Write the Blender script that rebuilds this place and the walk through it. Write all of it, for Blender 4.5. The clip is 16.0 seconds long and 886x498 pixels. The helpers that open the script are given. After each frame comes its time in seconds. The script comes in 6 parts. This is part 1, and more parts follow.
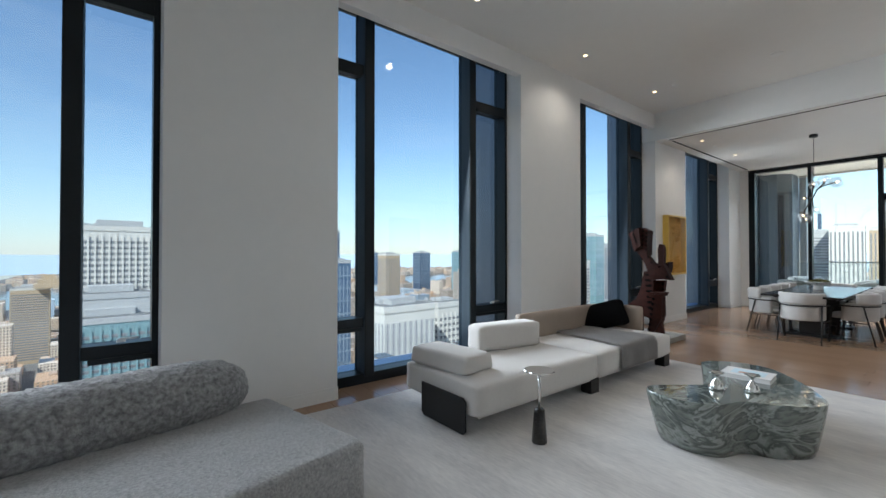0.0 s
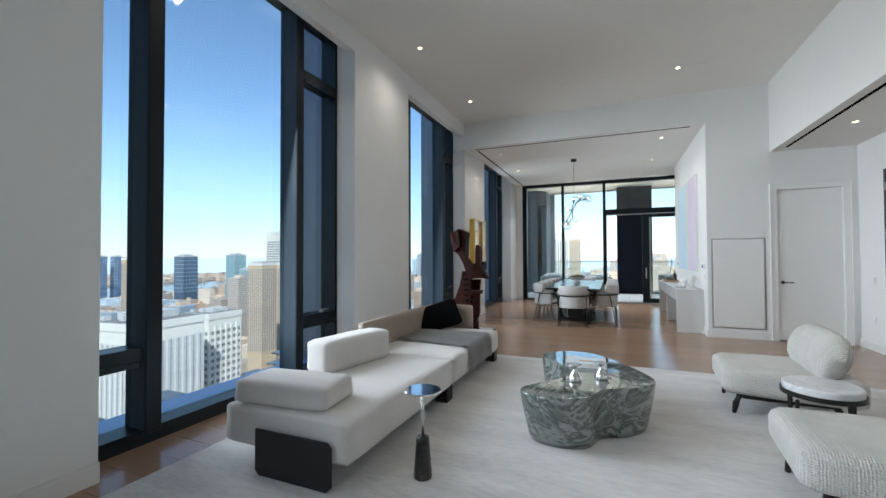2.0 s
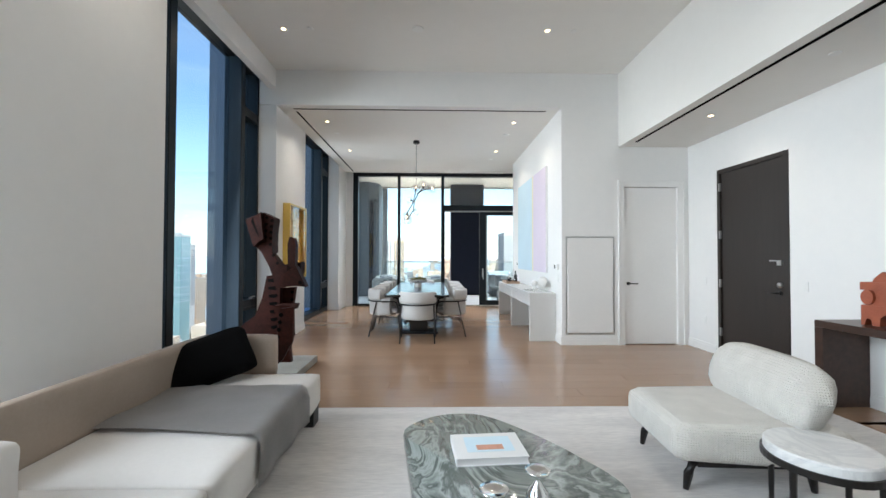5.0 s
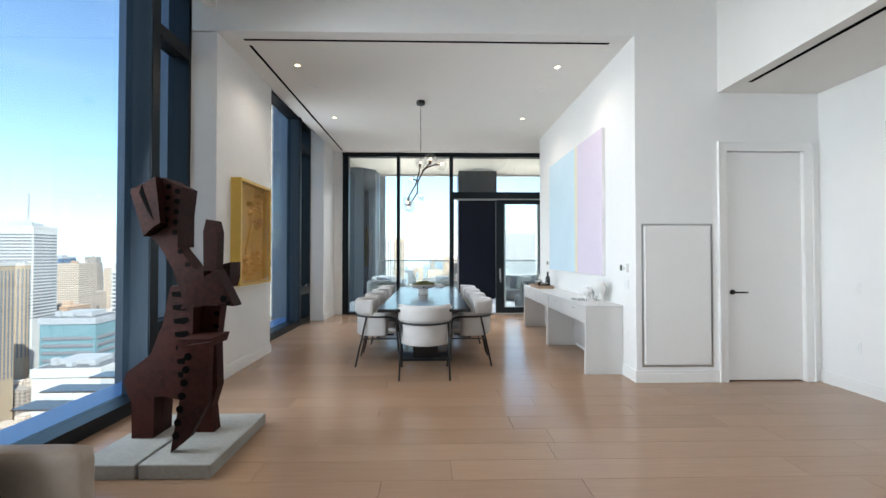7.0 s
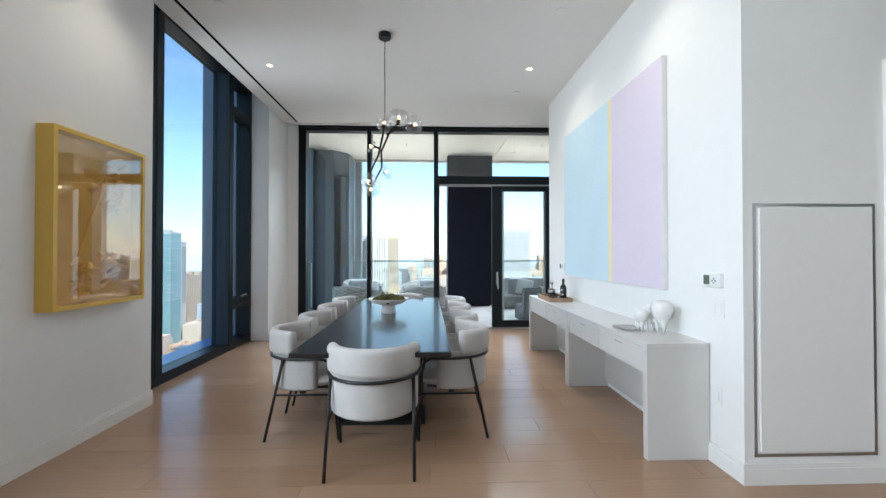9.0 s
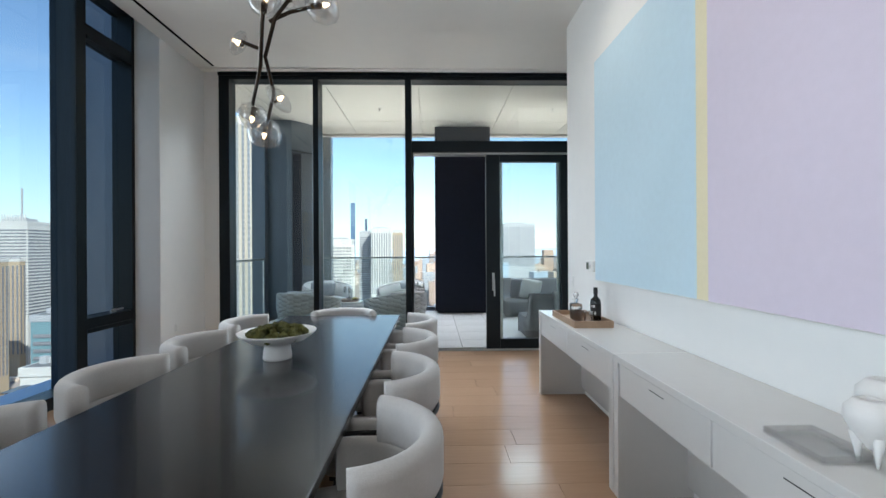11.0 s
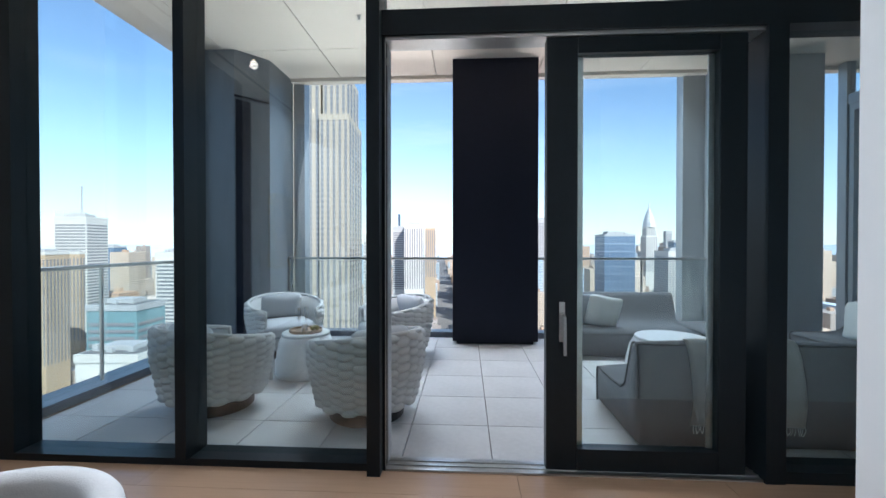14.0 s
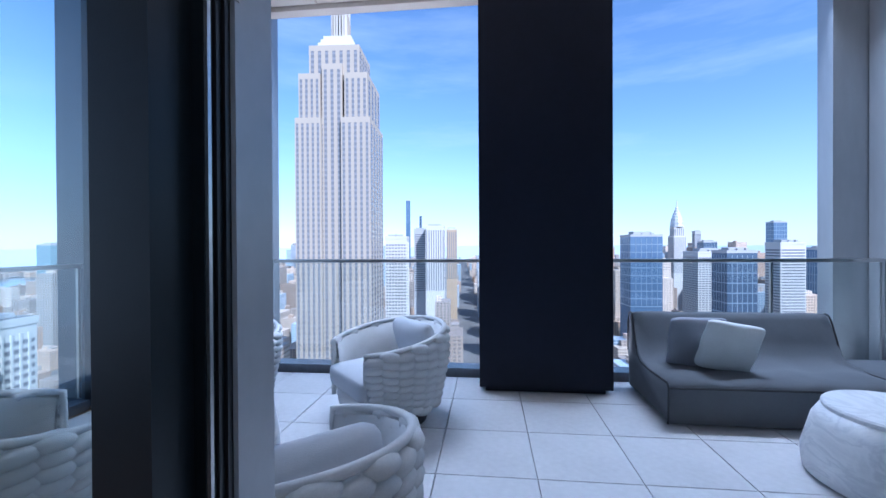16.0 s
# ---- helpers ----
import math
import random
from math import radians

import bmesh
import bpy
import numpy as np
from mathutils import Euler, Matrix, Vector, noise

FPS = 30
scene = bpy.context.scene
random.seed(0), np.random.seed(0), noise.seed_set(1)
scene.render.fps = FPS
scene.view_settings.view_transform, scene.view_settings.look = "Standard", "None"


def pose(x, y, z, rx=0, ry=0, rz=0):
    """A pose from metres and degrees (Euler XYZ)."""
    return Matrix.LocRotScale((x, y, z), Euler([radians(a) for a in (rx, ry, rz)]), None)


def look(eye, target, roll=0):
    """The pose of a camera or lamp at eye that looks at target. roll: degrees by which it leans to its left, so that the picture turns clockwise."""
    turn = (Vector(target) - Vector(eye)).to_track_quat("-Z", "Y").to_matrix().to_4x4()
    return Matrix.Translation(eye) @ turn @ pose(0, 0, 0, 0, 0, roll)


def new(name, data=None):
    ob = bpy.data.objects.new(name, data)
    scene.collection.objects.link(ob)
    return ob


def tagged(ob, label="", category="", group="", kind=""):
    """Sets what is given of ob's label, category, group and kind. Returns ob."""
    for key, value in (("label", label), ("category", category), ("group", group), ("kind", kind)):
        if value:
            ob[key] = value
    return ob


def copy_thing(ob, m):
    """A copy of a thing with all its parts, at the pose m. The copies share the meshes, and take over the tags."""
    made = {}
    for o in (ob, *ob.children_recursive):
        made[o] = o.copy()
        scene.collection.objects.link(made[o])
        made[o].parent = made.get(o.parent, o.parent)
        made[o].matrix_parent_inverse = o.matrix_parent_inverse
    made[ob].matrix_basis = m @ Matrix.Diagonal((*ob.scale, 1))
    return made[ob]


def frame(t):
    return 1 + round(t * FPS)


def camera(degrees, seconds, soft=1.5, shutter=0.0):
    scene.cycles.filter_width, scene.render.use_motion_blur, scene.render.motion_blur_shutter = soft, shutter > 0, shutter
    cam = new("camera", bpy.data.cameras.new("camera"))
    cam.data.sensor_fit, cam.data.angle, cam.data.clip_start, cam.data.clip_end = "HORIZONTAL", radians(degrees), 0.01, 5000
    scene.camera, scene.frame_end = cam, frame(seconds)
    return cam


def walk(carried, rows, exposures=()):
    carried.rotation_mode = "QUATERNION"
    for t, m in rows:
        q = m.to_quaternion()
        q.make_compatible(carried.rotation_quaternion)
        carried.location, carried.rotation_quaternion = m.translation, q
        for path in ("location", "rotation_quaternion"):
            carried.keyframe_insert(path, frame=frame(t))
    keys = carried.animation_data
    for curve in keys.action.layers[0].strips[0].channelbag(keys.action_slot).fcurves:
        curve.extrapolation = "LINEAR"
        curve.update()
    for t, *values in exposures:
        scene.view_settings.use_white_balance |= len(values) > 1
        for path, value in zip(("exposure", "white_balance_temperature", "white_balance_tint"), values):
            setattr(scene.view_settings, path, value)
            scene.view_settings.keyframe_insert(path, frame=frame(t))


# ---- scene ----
cam = camera(94.3, 16.0)
PATH = [
    (0, (-0.098, -0.440, 1.426), (-1.668, 0.799, 1.450), -0.0),
    (0.5, (-0.392, -0.404, 1.402), (-1.837, 0.979, 1.435), -0.2),
    (1, (-0.617, -0.409, 1.384), (-1.891, 1.132, 1.416), 0.0),
    (1.5, (-0.810, -0.375, 1.383), (-1.858, 1.329, 1.418), -0.1),
    (2, (-0.968, -0.285, 1.381), (-1.739, 1.560, 1.420), -0.2),
    (2.5, (-1.124, -0.159, 1.384), (-1.607, 1.781, 1.425), -0.2),
    (3, (-1.241, 0.049, 1.36), (-1.475, 2.035, 1.403), -0.2),
    (3.5, (-1.33, 0.354, 1.36), (-1.397, 2.352, 1.403), 0.0),
    (4, (-1.404, 0.738, 1.357), (-1.383, 2.738, 1.399), 0.1),
    (4.2, (-1.422, 0.903, 1.353), (-1.385, 2.902, 1.397), 0.2),
    (6.3, (-1.596, 3.002, 1.366), (-1.549, 5.001, 1.394), 0.1),
    (6.5, (-1.614, 3.202, 1.364), (-1.569, 5.201, 1.394), 0.0),
    (7, (-1.643, 3.677, 1.343), (-1.6, 5.676, 1.374), -0.0),
    (7.5, (-1.634, 4.182, 1.368), (-1.588, 6.181, 1.396), 0.0),
    (8, (-1.576, 4.66, 1.366), (-1.524, 6.659, 1.392), -0.0),
    (8.5, (-1.483, 5.144, 1.361), (-1.418, 7.143, 1.385), 0.1),
    (9, (-1.389, 5.596, 1.376), (-1.318, 7.595, 1.399), -0.0),
    (9.5, (-1.237, 6.1, 1.371), (-1.167, 8.099, 1.388), -0.2),
    (9.7, (-1.188, 6.311, 1.376), (-1.113, 8.309, 1.393), -0.1),
    (11.8, (-0.771, 8.465, 1.356), (-0.787, 10.465, 1.348), -0.3),
    (12, (-0.733, 8.682, 1.361), (-0.776, 10.681, 1.356), -0.1),
    (12.5, (-0.702, 9.156, 1.369), (-0.789, 11.154, 1.363), 0.1),
    (13, (-0.679, 9.657, 1.353), (-0.795, 11.653, 1.344), 0.2),
    (13.5, (-0.708, 10.132, 1.363), (-0.825, 12.128, 1.348), -0.0),
    (14, (-0.699, 10.622, 1.384), (-0.811, 12.618, 1.363), 0.0),
    (14.5, (-0.747, 11.108, 1.318), (-0.827, 13.106, 1.310), -0.3),
    (15, (-0.788, 11.620, 1.315), (-0.872, 13.618, 1.312), -0.2),
    (15.5, (-0.794, 12.123, 1.318), (-0.918, 14.119, 1.306), -0.1),
    (16, (-0.807, 12.578, 1.327), (-1.023, 14.566, 1.314), -0.3),
]
SKY, SUN, HAZE_GLOW = 0.105, 3.9, 0.36
GLASS_W, GLASS_N = (0.73, 0.78, 0.80), (0.89, 0.945, 0.945)
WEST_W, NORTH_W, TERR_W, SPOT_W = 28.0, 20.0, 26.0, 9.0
EXPOSURES = [(0.0, 1.24, 6150, 9), (1.0, 1.2, 6200, 9), (2.0, 1.34, 6050, 8), (3.5, 1.5, 5950, 8), (4.0, 1.62, 6150, 8), (6.5, 1.7, 6200, 9), (8.5, 1.66, 6050, 8), (9.5, 1.45, 6000, 8), (12.5, 1.12, 6150, 9), (13.5, 1.08, 5950, 10), (14.5, 1.08, 5750, 11), (15.5, 1.02, 5300, 13), (16.0, 0.77, 4800, 16)]
walk(cam, [(t, look(eye, target, roll)) for t, eye, target, roll in PATH],
     exposures=EXPOSURES)

# ---- world, sun ----
world = bpy.data.worlds.new("sky_world")
scene.world = world
world.use_nodes = True
wn, wl = world.node_tree.nodes, world.node_tree.links
wn.clear()
sky = wn.new("ShaderNodeTexSky")
sky.sky_type, sky.sun_disc = "NISHITA", False
sky.sun_elevation, sky.sun_rotation = radians(42), radians(142)
sky.air_density, sky.dust_density, sky.ozone_density = 1.2, 0.12, 2.6
coord = wn.new("ShaderNodeTexCoord")
stretch = wn.new("ShaderNodeMapping")
stretch.inputs["Scale"].default_value = (1.2, 1.2, 7.0)
wisp = wn.new("ShaderNodeTexNoise")
wisp.inputs["Scale"].default_value, wisp.inputs["Detail"].default_value, wisp.inputs["Roughness"].default_value = 1.6, 7.0, 0.6
thin = wn.new("ShaderNodeMapRange")
thin.inputs["From Min"].default_value, thin.inputs["From Max"].default_value = 0.52, 0.85
thin.inputs["To Max"].default_value = 0.30
cloud = wn.new("ShaderNodeMix")
cloud.data_type = "RGBA"
cloud.inputs[7].default_value = (6.0, 6.4, 6.8, 1)
bg = wn.new("ShaderNodeBackground")
bg.inputs["Strength"].default_value = SKY
wout = wn.new("ShaderNodeOutputWorld")
wl.new(coord.outputs["Generated"], stretch.inputs["Vector"])
wl.new(stretch.outputs["Vector"], wisp.inputs["Vector"])
wl.new(wisp.outputs["Fac"], thin.inputs["Value"])
wl.new(thin.outputs["Result"], cloud.inputs[0])
wl.new(sky.outputs["Color"], cloud.inputs[6])
up = wn.new("ShaderNodeSeparateXYZ")
low = wn.new("ShaderNodeMapRange")
low.interpolation_type = "SMOOTHSTEP"
low.inputs["From Min"].default_value, low.inputs["From Max"].default_value = -0.02, 0.30
low.inputs["To Min"].default_value, low.inputs["To Max"].default_value = 0.5, 0.0
pale = wn.new("ShaderNodeMix")
pale.data_type = "RGBA"
pale.inputs[7].default_value = (4.0, 5.1, 6.3, 1)
wl.new(coord.outputs["Generated"], up.inputs[0])
wl.new(up.outputs["Z"], low.inputs["Value"])
wl.new(low.outputs["Result"], pale.inputs[0])
wl.new(cloud.outputs[2], pale.inputs[6])
wl.new(pale.outputs[2], bg.inputs["Color"])
wl.new(bg.outputs["Background"], wout.inputs["Surface"])

sun_lamp = bpy.data.lights.new("sun", "SUN")
sun_lamp.energy, sun_lamp.angle, sun_lamp.color = SUN, radians(0.5), (1.0, 0.95, 0.87)
sun = new("sun", sun_lamp)
sun.matrix_world = look((60, -80, 90), (0, 0, 0))


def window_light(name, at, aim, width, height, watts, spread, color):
    """An area lamp added in an opening to top up the daylight there."""
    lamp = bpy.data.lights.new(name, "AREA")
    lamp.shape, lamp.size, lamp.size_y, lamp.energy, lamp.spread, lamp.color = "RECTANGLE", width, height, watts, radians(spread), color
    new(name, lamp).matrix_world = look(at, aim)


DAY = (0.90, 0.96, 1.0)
for y, z, turn, share in ((-1.5, 2.0, 20, 0.85), (2.55, 2.0, 20, 0.85), (6.6, 2.0, 20, 0.75), (10.7, 1.9, 0, 0.3)):
    lift = 0.3 if y > 10 else -0.8
    aim = (-4.16 + 3 * math.cos(radians(turn)), y + 3 * math.sin(radians(turn)), z + lift)
    window_light("window_daylight", (-4.16, y, z), aim, 1.3, 3.2, WEST_W * share, 104, DAY)
window_light("door_daylight", (-1.35, 13.06, 3.45), (-1.35, 12.0, 1.2), 4.4, 0.3, NORTH_W, 72, DAY)
# Added fill lamps for sky and city light: one for pavers, one soffit.
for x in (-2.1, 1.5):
    window_light("terrace_fill", (x, 16.85, 3.7), (x, 16.0, 1.2), 2.0, 0.3, TERR_W, 98, DAY)
    window_light("soffit_fill", (x, 16.88, 0.13), (x, 16.4, 1.3), 2.4, 0.14, TERR_W * 0.7, 80, (1.0, 0.95, 0.88))
for x, y, z in ((-3.4, 2.65, 4.2), (-3.4, 4.74, 4.2), (-3.4, 6.85, 4.2), (-0.05, 6.8, 4.2), (-0.05, 4.74, 4.2), (-0.05, 2.65, 4.2), (-3.34, 8.78, 3.66),
                (-0.1, 8.76, 3.66), (-3.35, 10.72, 3.66), (-0.12, 10.7, 3.66), (1.89, 4.5, 3.05), (1.89, 6.57, 3.05), (1.89, 2.45, 3.05)):
    lamp = bpy.data.lights.new("downlight_lamp", "SPOT")
    lamp.energy, lamp.spot_size, lamp.spot_blend, lamp.shadow_soft_size, lamp.color = SPOT_W * (0.6 if x > 1 else 1.0), radians(150), 1.0, 0.05, (1.0, 0.88, 0.74)
    new("downlight_lamp", lamp).matrix_world = look((x, y, z - 0.03), (x, y, 0))

# ---- materials ----
def material(name, color, rough=0.5, metal=0.0, vary=0.0, scale=4.0, bump=0.0, bump_scale=60.0, coat=0.0, sheen=0.0,
             tone=None, stretch=(1, 1, 1), spec=0.5, rough_vary=0.0):
    """A principled material: colour varied at a large and a small scale, fine relief, uneven gloss."""
    m = bpy.data.materials.new(name)
    m.use_nodes = True
    n, l = m.node_tree.nodes, m.node_tree.links
    p = n["Principled BSDF"]
    p.inputs["Base Color"].default_value = (*color, 1)
    p.inputs["Roughness"].default_value, p.inputs["Metallic"].default_value = rough, metal
    p.inputs["Coat Weight"].default_value, p.inputs["Sheen Weight"].default_value = coat, sheen
    p.inputs["Specular IOR Level"].default_value = spec
    co = n.new("ShaderNodeTexCoord")
    mp = n.new("ShaderNodeMapping")
    mp.inputs["Scale"].default_value = stretch
    l.new(co.outputs["Object"], mp.inputs["Vector"])
    if vary:
        big, fine = n.new("ShaderNodeTexNoise"), n.new("ShaderNodeTexNoise")
        big.inputs["Scale"].default_value, big.inputs["Detail"].default_value = scale, 4
        fine.inputs["Scale"].default_value, fine.inputs["Detail"].default_value = scale * 14, 5
        half = n.new("ShaderNodeMix")
        half.inputs[0].default_value = 0.4
        l.new(mp.outputs[0], big.inputs["Vector"]), l.new(mp.outputs[0], fine.inputs["Vector"])
        l.new(big.outputs["Fac"], half.inputs[2]), l.new(fine.outputs["Fac"], half.inputs[3])
        mix = n.new("ShaderNodeMix")
        mix.data_type = "RGBA"
        other = tone or tuple(c * (1 - vary) for c in color)
        mix.inputs[6].default_value, mix.inputs[7].default_value = (*color, 1), (*other, 1)
        ramp = n.new("ShaderNodeMapRange")
        ramp.inputs["From Min"].default_value, ramp.inputs["From Max"].default_value = 0.35, 0.65
        l.new(half.outputs[0], ramp.inputs["Value"]), l.new(ramp.outputs[0], mix.inputs[0])
        l.new(mix.outputs[2], p.inputs["Base Color"])
        if rough_vary:
            rr = n.new("ShaderNodeMapRange")
            rr.inputs["To Min"].default_value, rr.inputs["To Max"].default_value = rough - rough_vary, rough + rough_vary
            l.new(half.outputs[0], rr.inputs["Value"]), l.new(rr.outputs[0], p.inputs["Roughness"])
    if bump:
        bn, bp = n.new("ShaderNodeTexNoise"), n.new("ShaderNodeBump")
        bn.inputs["Scale"].default_value, bn.inputs["Detail"].default_value = bump_scale, 4
        bp.inputs["Strength"].default_value, bp.inputs["Distance"].default_value = min(1.0, bump), 0.01
        l.new(mp.outputs[0], bn.inputs["Vector"]), l.new(bn.outputs["Fac"], bp.inputs["Height"])
        l.new(bp.outputs["Normal"], p.inputs["Normal"])
    return m


def nodes_of(m):
    return m.node_tree.nodes, m.node_tree.links, m.node_tree.nodes["Principled BSDF"]


def marble(name, dark, mid, vein, scale, rough, warp):
    m = material(name, mid, rough)
    n, l, p = nodes_of(m)
    co, mp = n.new("ShaderNodeTexCoord"), n.new("ShaderNodeMapping")
    mp.inputs["Scale"].default_value, mp.inputs["Rotation"].default_value = (1.0, 0.7, 1.5), (0.5, 0.3, 0.4)
    wave = n.new("ShaderNodeTexNoise")
    wave.inputs["Scale"].default_value, wave.inputs["Detail"].default_value = scale, 9
    wave.inputs["Roughness"].default_value, wave.inputs["Distortion"].default_value = 0.55, warp
    ramp = n.new("ShaderNodeValToRGB")
    e = ramp.color_ramp.elements
    e[0].position, e[0].color = 0.30, (*dark, 1)
    e[1].position, e[1].color = 0.72, (*mid, 1)
    for at, c in ((0.42, mid), (0.47, dark), (0.51, vein), (0.545, mid), (0.60, dark), (0.635, vein)):
        e.new(at).color = (*c, 1)
    l.new(co.outputs["Object"], mp.inputs["Vector"]), l.new(mp.outputs[0], wave.inputs["Vector"])
    l.new(wave.outputs["Fac"], ramp.inputs[0]), l.new(ramp.outputs[0], p.inputs["Base Color"])
    return m


def pane_glass(name, tint, gloss=1.0, share=0.045):
    """Clear tinted sheet glass."""
    m = bpy.data.materials.new(name)
    m.use_nodes = True
    n, l = m.node_tree.nodes, m.node_tree.links
    n.clear()
    clear, shine, mix, out = (n.new("ShaderNode" + k) for k in ("BsdfTransparent", "BsdfGlossy", "MixShader", "OutputMaterial"))
    clear.inputs["Color"].default_value = (*tint, 1)
    shine.inputs["Roughness"].default_value = 0.01
    shine.inputs["Color"].default_value = (gloss, gloss, gloss, 1)
    mix.inputs[0].default_value = share
    l.new(clear.outputs[0], mix.inputs[1]), l.new(shine.outputs[0], mix.inputs[2])
    l.new(mix.outputs[0], out.inputs["Surface"])
    return m


def wood_planks(name, light, dark, rough):
    """Oak boards; each board has a tone of its own."""
    m = material(name, light, rough)
    n, l, p = nodes_of(m)
    info, co, mp = n.new("ShaderNodeObjectInfo"), n.new("ShaderNodeTexCoord"), n.new("ShaderNodeMapping")
    mp.inputs["Scale"].default_value = (1.0, 16.0, 1.0)
    shift = n.new("ShaderNodeVectorMath")
    shift.operation = "ADD"
    grain = n.new("ShaderNodeTexNoise")
    grain.inputs["Scale"].default_value, grain.inputs["Detail"].default_value, grain.inputs["Distortion"].default_value = 3.0, 7, 0.6
    mul = n.new("ShaderNodeMath")
    mul.operation, mul.inputs[1].default_value = "MULTIPLY", 40.0
    l.new(info.outputs["Random"], mul.inputs[0])
    l.new(co.outputs["Object"], mp.inputs["Vector"]), l.new(mp.outputs[0], shift.inputs[0]), l.new(mul.outputs[0], shift.inputs[1])
    l.new(shift.outputs[0], grain.inputs["Vector"])
    add = n.new("ShaderNodeMath")
    add.operation = "MULTIPLY_ADD"
    add.inputs[1].default_value = 0.55
    l.new(info.outputs["Random"], add.inputs[0]), l.new(grain.outputs["Fac"], add.inputs[2])
    rng = n.new("ShaderNodeMapRange")
    rng.inputs["From Min"].default_value, rng.inputs["From Max"].default_value = 0.3, 1.25
    mix = n.new("ShaderNodeMix")
    mix.data_type = "RGBA"
    mix.inputs[6].default_value, mix.inputs[7].default_value = (*light, 1), (*dark, 1)
    l.new(add.outputs[0], rng.inputs["Value"]), l.new(rng.outputs[0], mix.inputs[0]), l.new(mix.outputs[2], p.inputs["Base Color"])
    rr = n.new("ShaderNodeMapRange")
    rr.inputs["To Min"].default_value, rr.inputs["To Max"].default_value = rough - 0.06, rough + 0.10
    l.new(grain.outputs["Fac"], rr.inputs["Value"]), l.new(rr.outputs[0], p.inputs["Roughness"])
    bp = n.new("ShaderNodeBump")
    bp.inputs["Strength"].default_value, bp.inputs["Distance"].default_value = 0.08, 0.004
    l.new(grain.outputs["Fac"], bp.inputs["Height"]), l.new(bp.outputs["Normal"], p.inputs["Normal"])
    return m


def facade(name, wall, glass, cols=3.2, floors=3.6, rough=0.7, open_share=0.5):
    """Distant masonry with rows of dark windows at real storey size; each block has a tone of its own."""
    m = material(name, wall, rough)
    n, l, p = nodes_of(m)
    geo, info = n.new("ShaderNodeNewGeometry"), n.new("ShaderNodeObjectInfo")
    sep, nor = n.new("ShaderNodeSeparateXYZ"), n.new("ShaderNodeSeparateXYZ")
    l.new(geo.outputs["Position"], sep.inputs[0]), l.new(geo.outputs["True Normal"], nor.inputs[0])

    def mth(op, a, b=None):
        k = n.new("ShaderNodeMath")
        k.operation = op
        for i, v in enumerate((a, b)):
            if v is None:
                continue
            if isinstance(v, (int, float)):
                k.inputs[i].default_value = v
            else:
                l.new(v, k.inputs[i])
        return k.outputs[0]
    ax, ay = mth("ABSOLUTE", nor.outputs[0]), mth("ABSOLUTE", nor.outputs[1])
    side = mth("ADD", mth("MULTIPLY", sep.outputs[0], mth("GREATER_THAN", ay, ax)), mth("MULTIPLY", sep.outputs[1], mth("GREATER_THAN", ax, ay)))
    isl = geo.outputs["Random Per Island"]
    wide = mth("ADD", cols, mth("MULTIPLY", isl, 2.0))
    u = mth("FRACT", mth("DIVIDE", mth("ADD", side, 9000.0), wide))
    v = mth("FRACT", mth("DIVIDE", mth("ADD", sep.outputs[2], 9000.0), floors))
    hole = mth("MULTIPLY", mth("GREATER_THAN", u, 1 - open_share), mth("GREATER_THAN", v, 0.45))
    hole = mth("MULTIPLY", hole, mth("LESS_THAN", mth("ABSOLUTE", nor.outputs[2]), 0.5))
    tint = n.new("ShaderNodeValToRGB")
    e = tint.color_ramp.elements
    e[0].color, e[1].color = (*wall, 1), (wall[0] * 0.55, wall[1] * 0.5, wall[2] * 0.48, 1)
    e.new(0.35).color = (min(1, wall[0] * 1.35), min(1, wall[1] * 1.4), min(1, wall[2] * 1.5), 1)
    e.new(0.6).color = (wall[0] * 1.0, wall[1] * 0.78, wall[2] * 0.62, 1)
    e.new(0.8).color = (wall[0] * 0.75, wall[1] * 0.82, wall[2] * 0.95, 1)
    l.new(isl, tint.inputs[0])
    mix = n.new("ShaderNodeMix")
    mix.data_type = "RGBA"
    mix.inputs[7].default_value = (*glass, 1)
    l.new(hole, mix.inputs[0]), l.new(tint.outputs[0], mix.inputs[6]), l.new(mix.outputs[2], p.inputs["Base Color"])
    l.new(mth("SUBTRACT", rough, mth("MULTIPLY", hole, rough - 0.15)), p.inputs["Roughness"])
    return m


WALL = material("painted_plaster", (0.80, 0.79, 0.77), 0.75, vary=0.04, scale=0.7, bump=0.03, bump_scale=180, tone=(0.77, 0.765, 0.75))
CEIL = material("ceiling_paint", (0.80, 0.785, 0.75), 0.85, vary=0.03, scale=0.5, bump=0.02, bump_scale=200)
TRIM = material("satin_trim_paint", (0.80, 0.79, 0.77), 0.4, vary=0.03, scale=2)
BLACK = material("black_window_metal", (0.007, 0.012, 0.016), 0.36, 0.1, spec=0.28, vary=0.3, scale=3, bump=0.02, bump_scale=300)
FIN = material("blue_grey_exterior_metal", (0.20, 0.22, 0.26), 0.42, 0.5, vary=0.2, scale=1.2, stretch=(6, 6, 0.4))
LEDGE = material("blue_exterior_ledge", (0.30, 0.50, 0.84), 0.35, 0.0, vary=0.08, scale=2)
MULLION = material("blue_black_mullion_metal", (0.05, 0.072, 0.095), 0.6, 0.0, spec=0.2, vary=0.25, scale=2, stretch=(6, 6, 0.3))
GLASS = pane_glass("west_window_glass", GLASS_W, 1.0, 0.03)
GLASS_T = pane_glass("terrace_glass", GLASS_N, 1.0, 0.05)
RAILGLASS = pane_glass("rail_glass", (0.93, 0.96, 0.96))
OAK = wood_planks("oak_floor", (0.355, 0.226, 0.146), (0.29, 0.180, 0.112), 0.155)
SUB = material("dark_subfloor", (0.16, 0.105, 0.07), 0.7, vary=0.3)
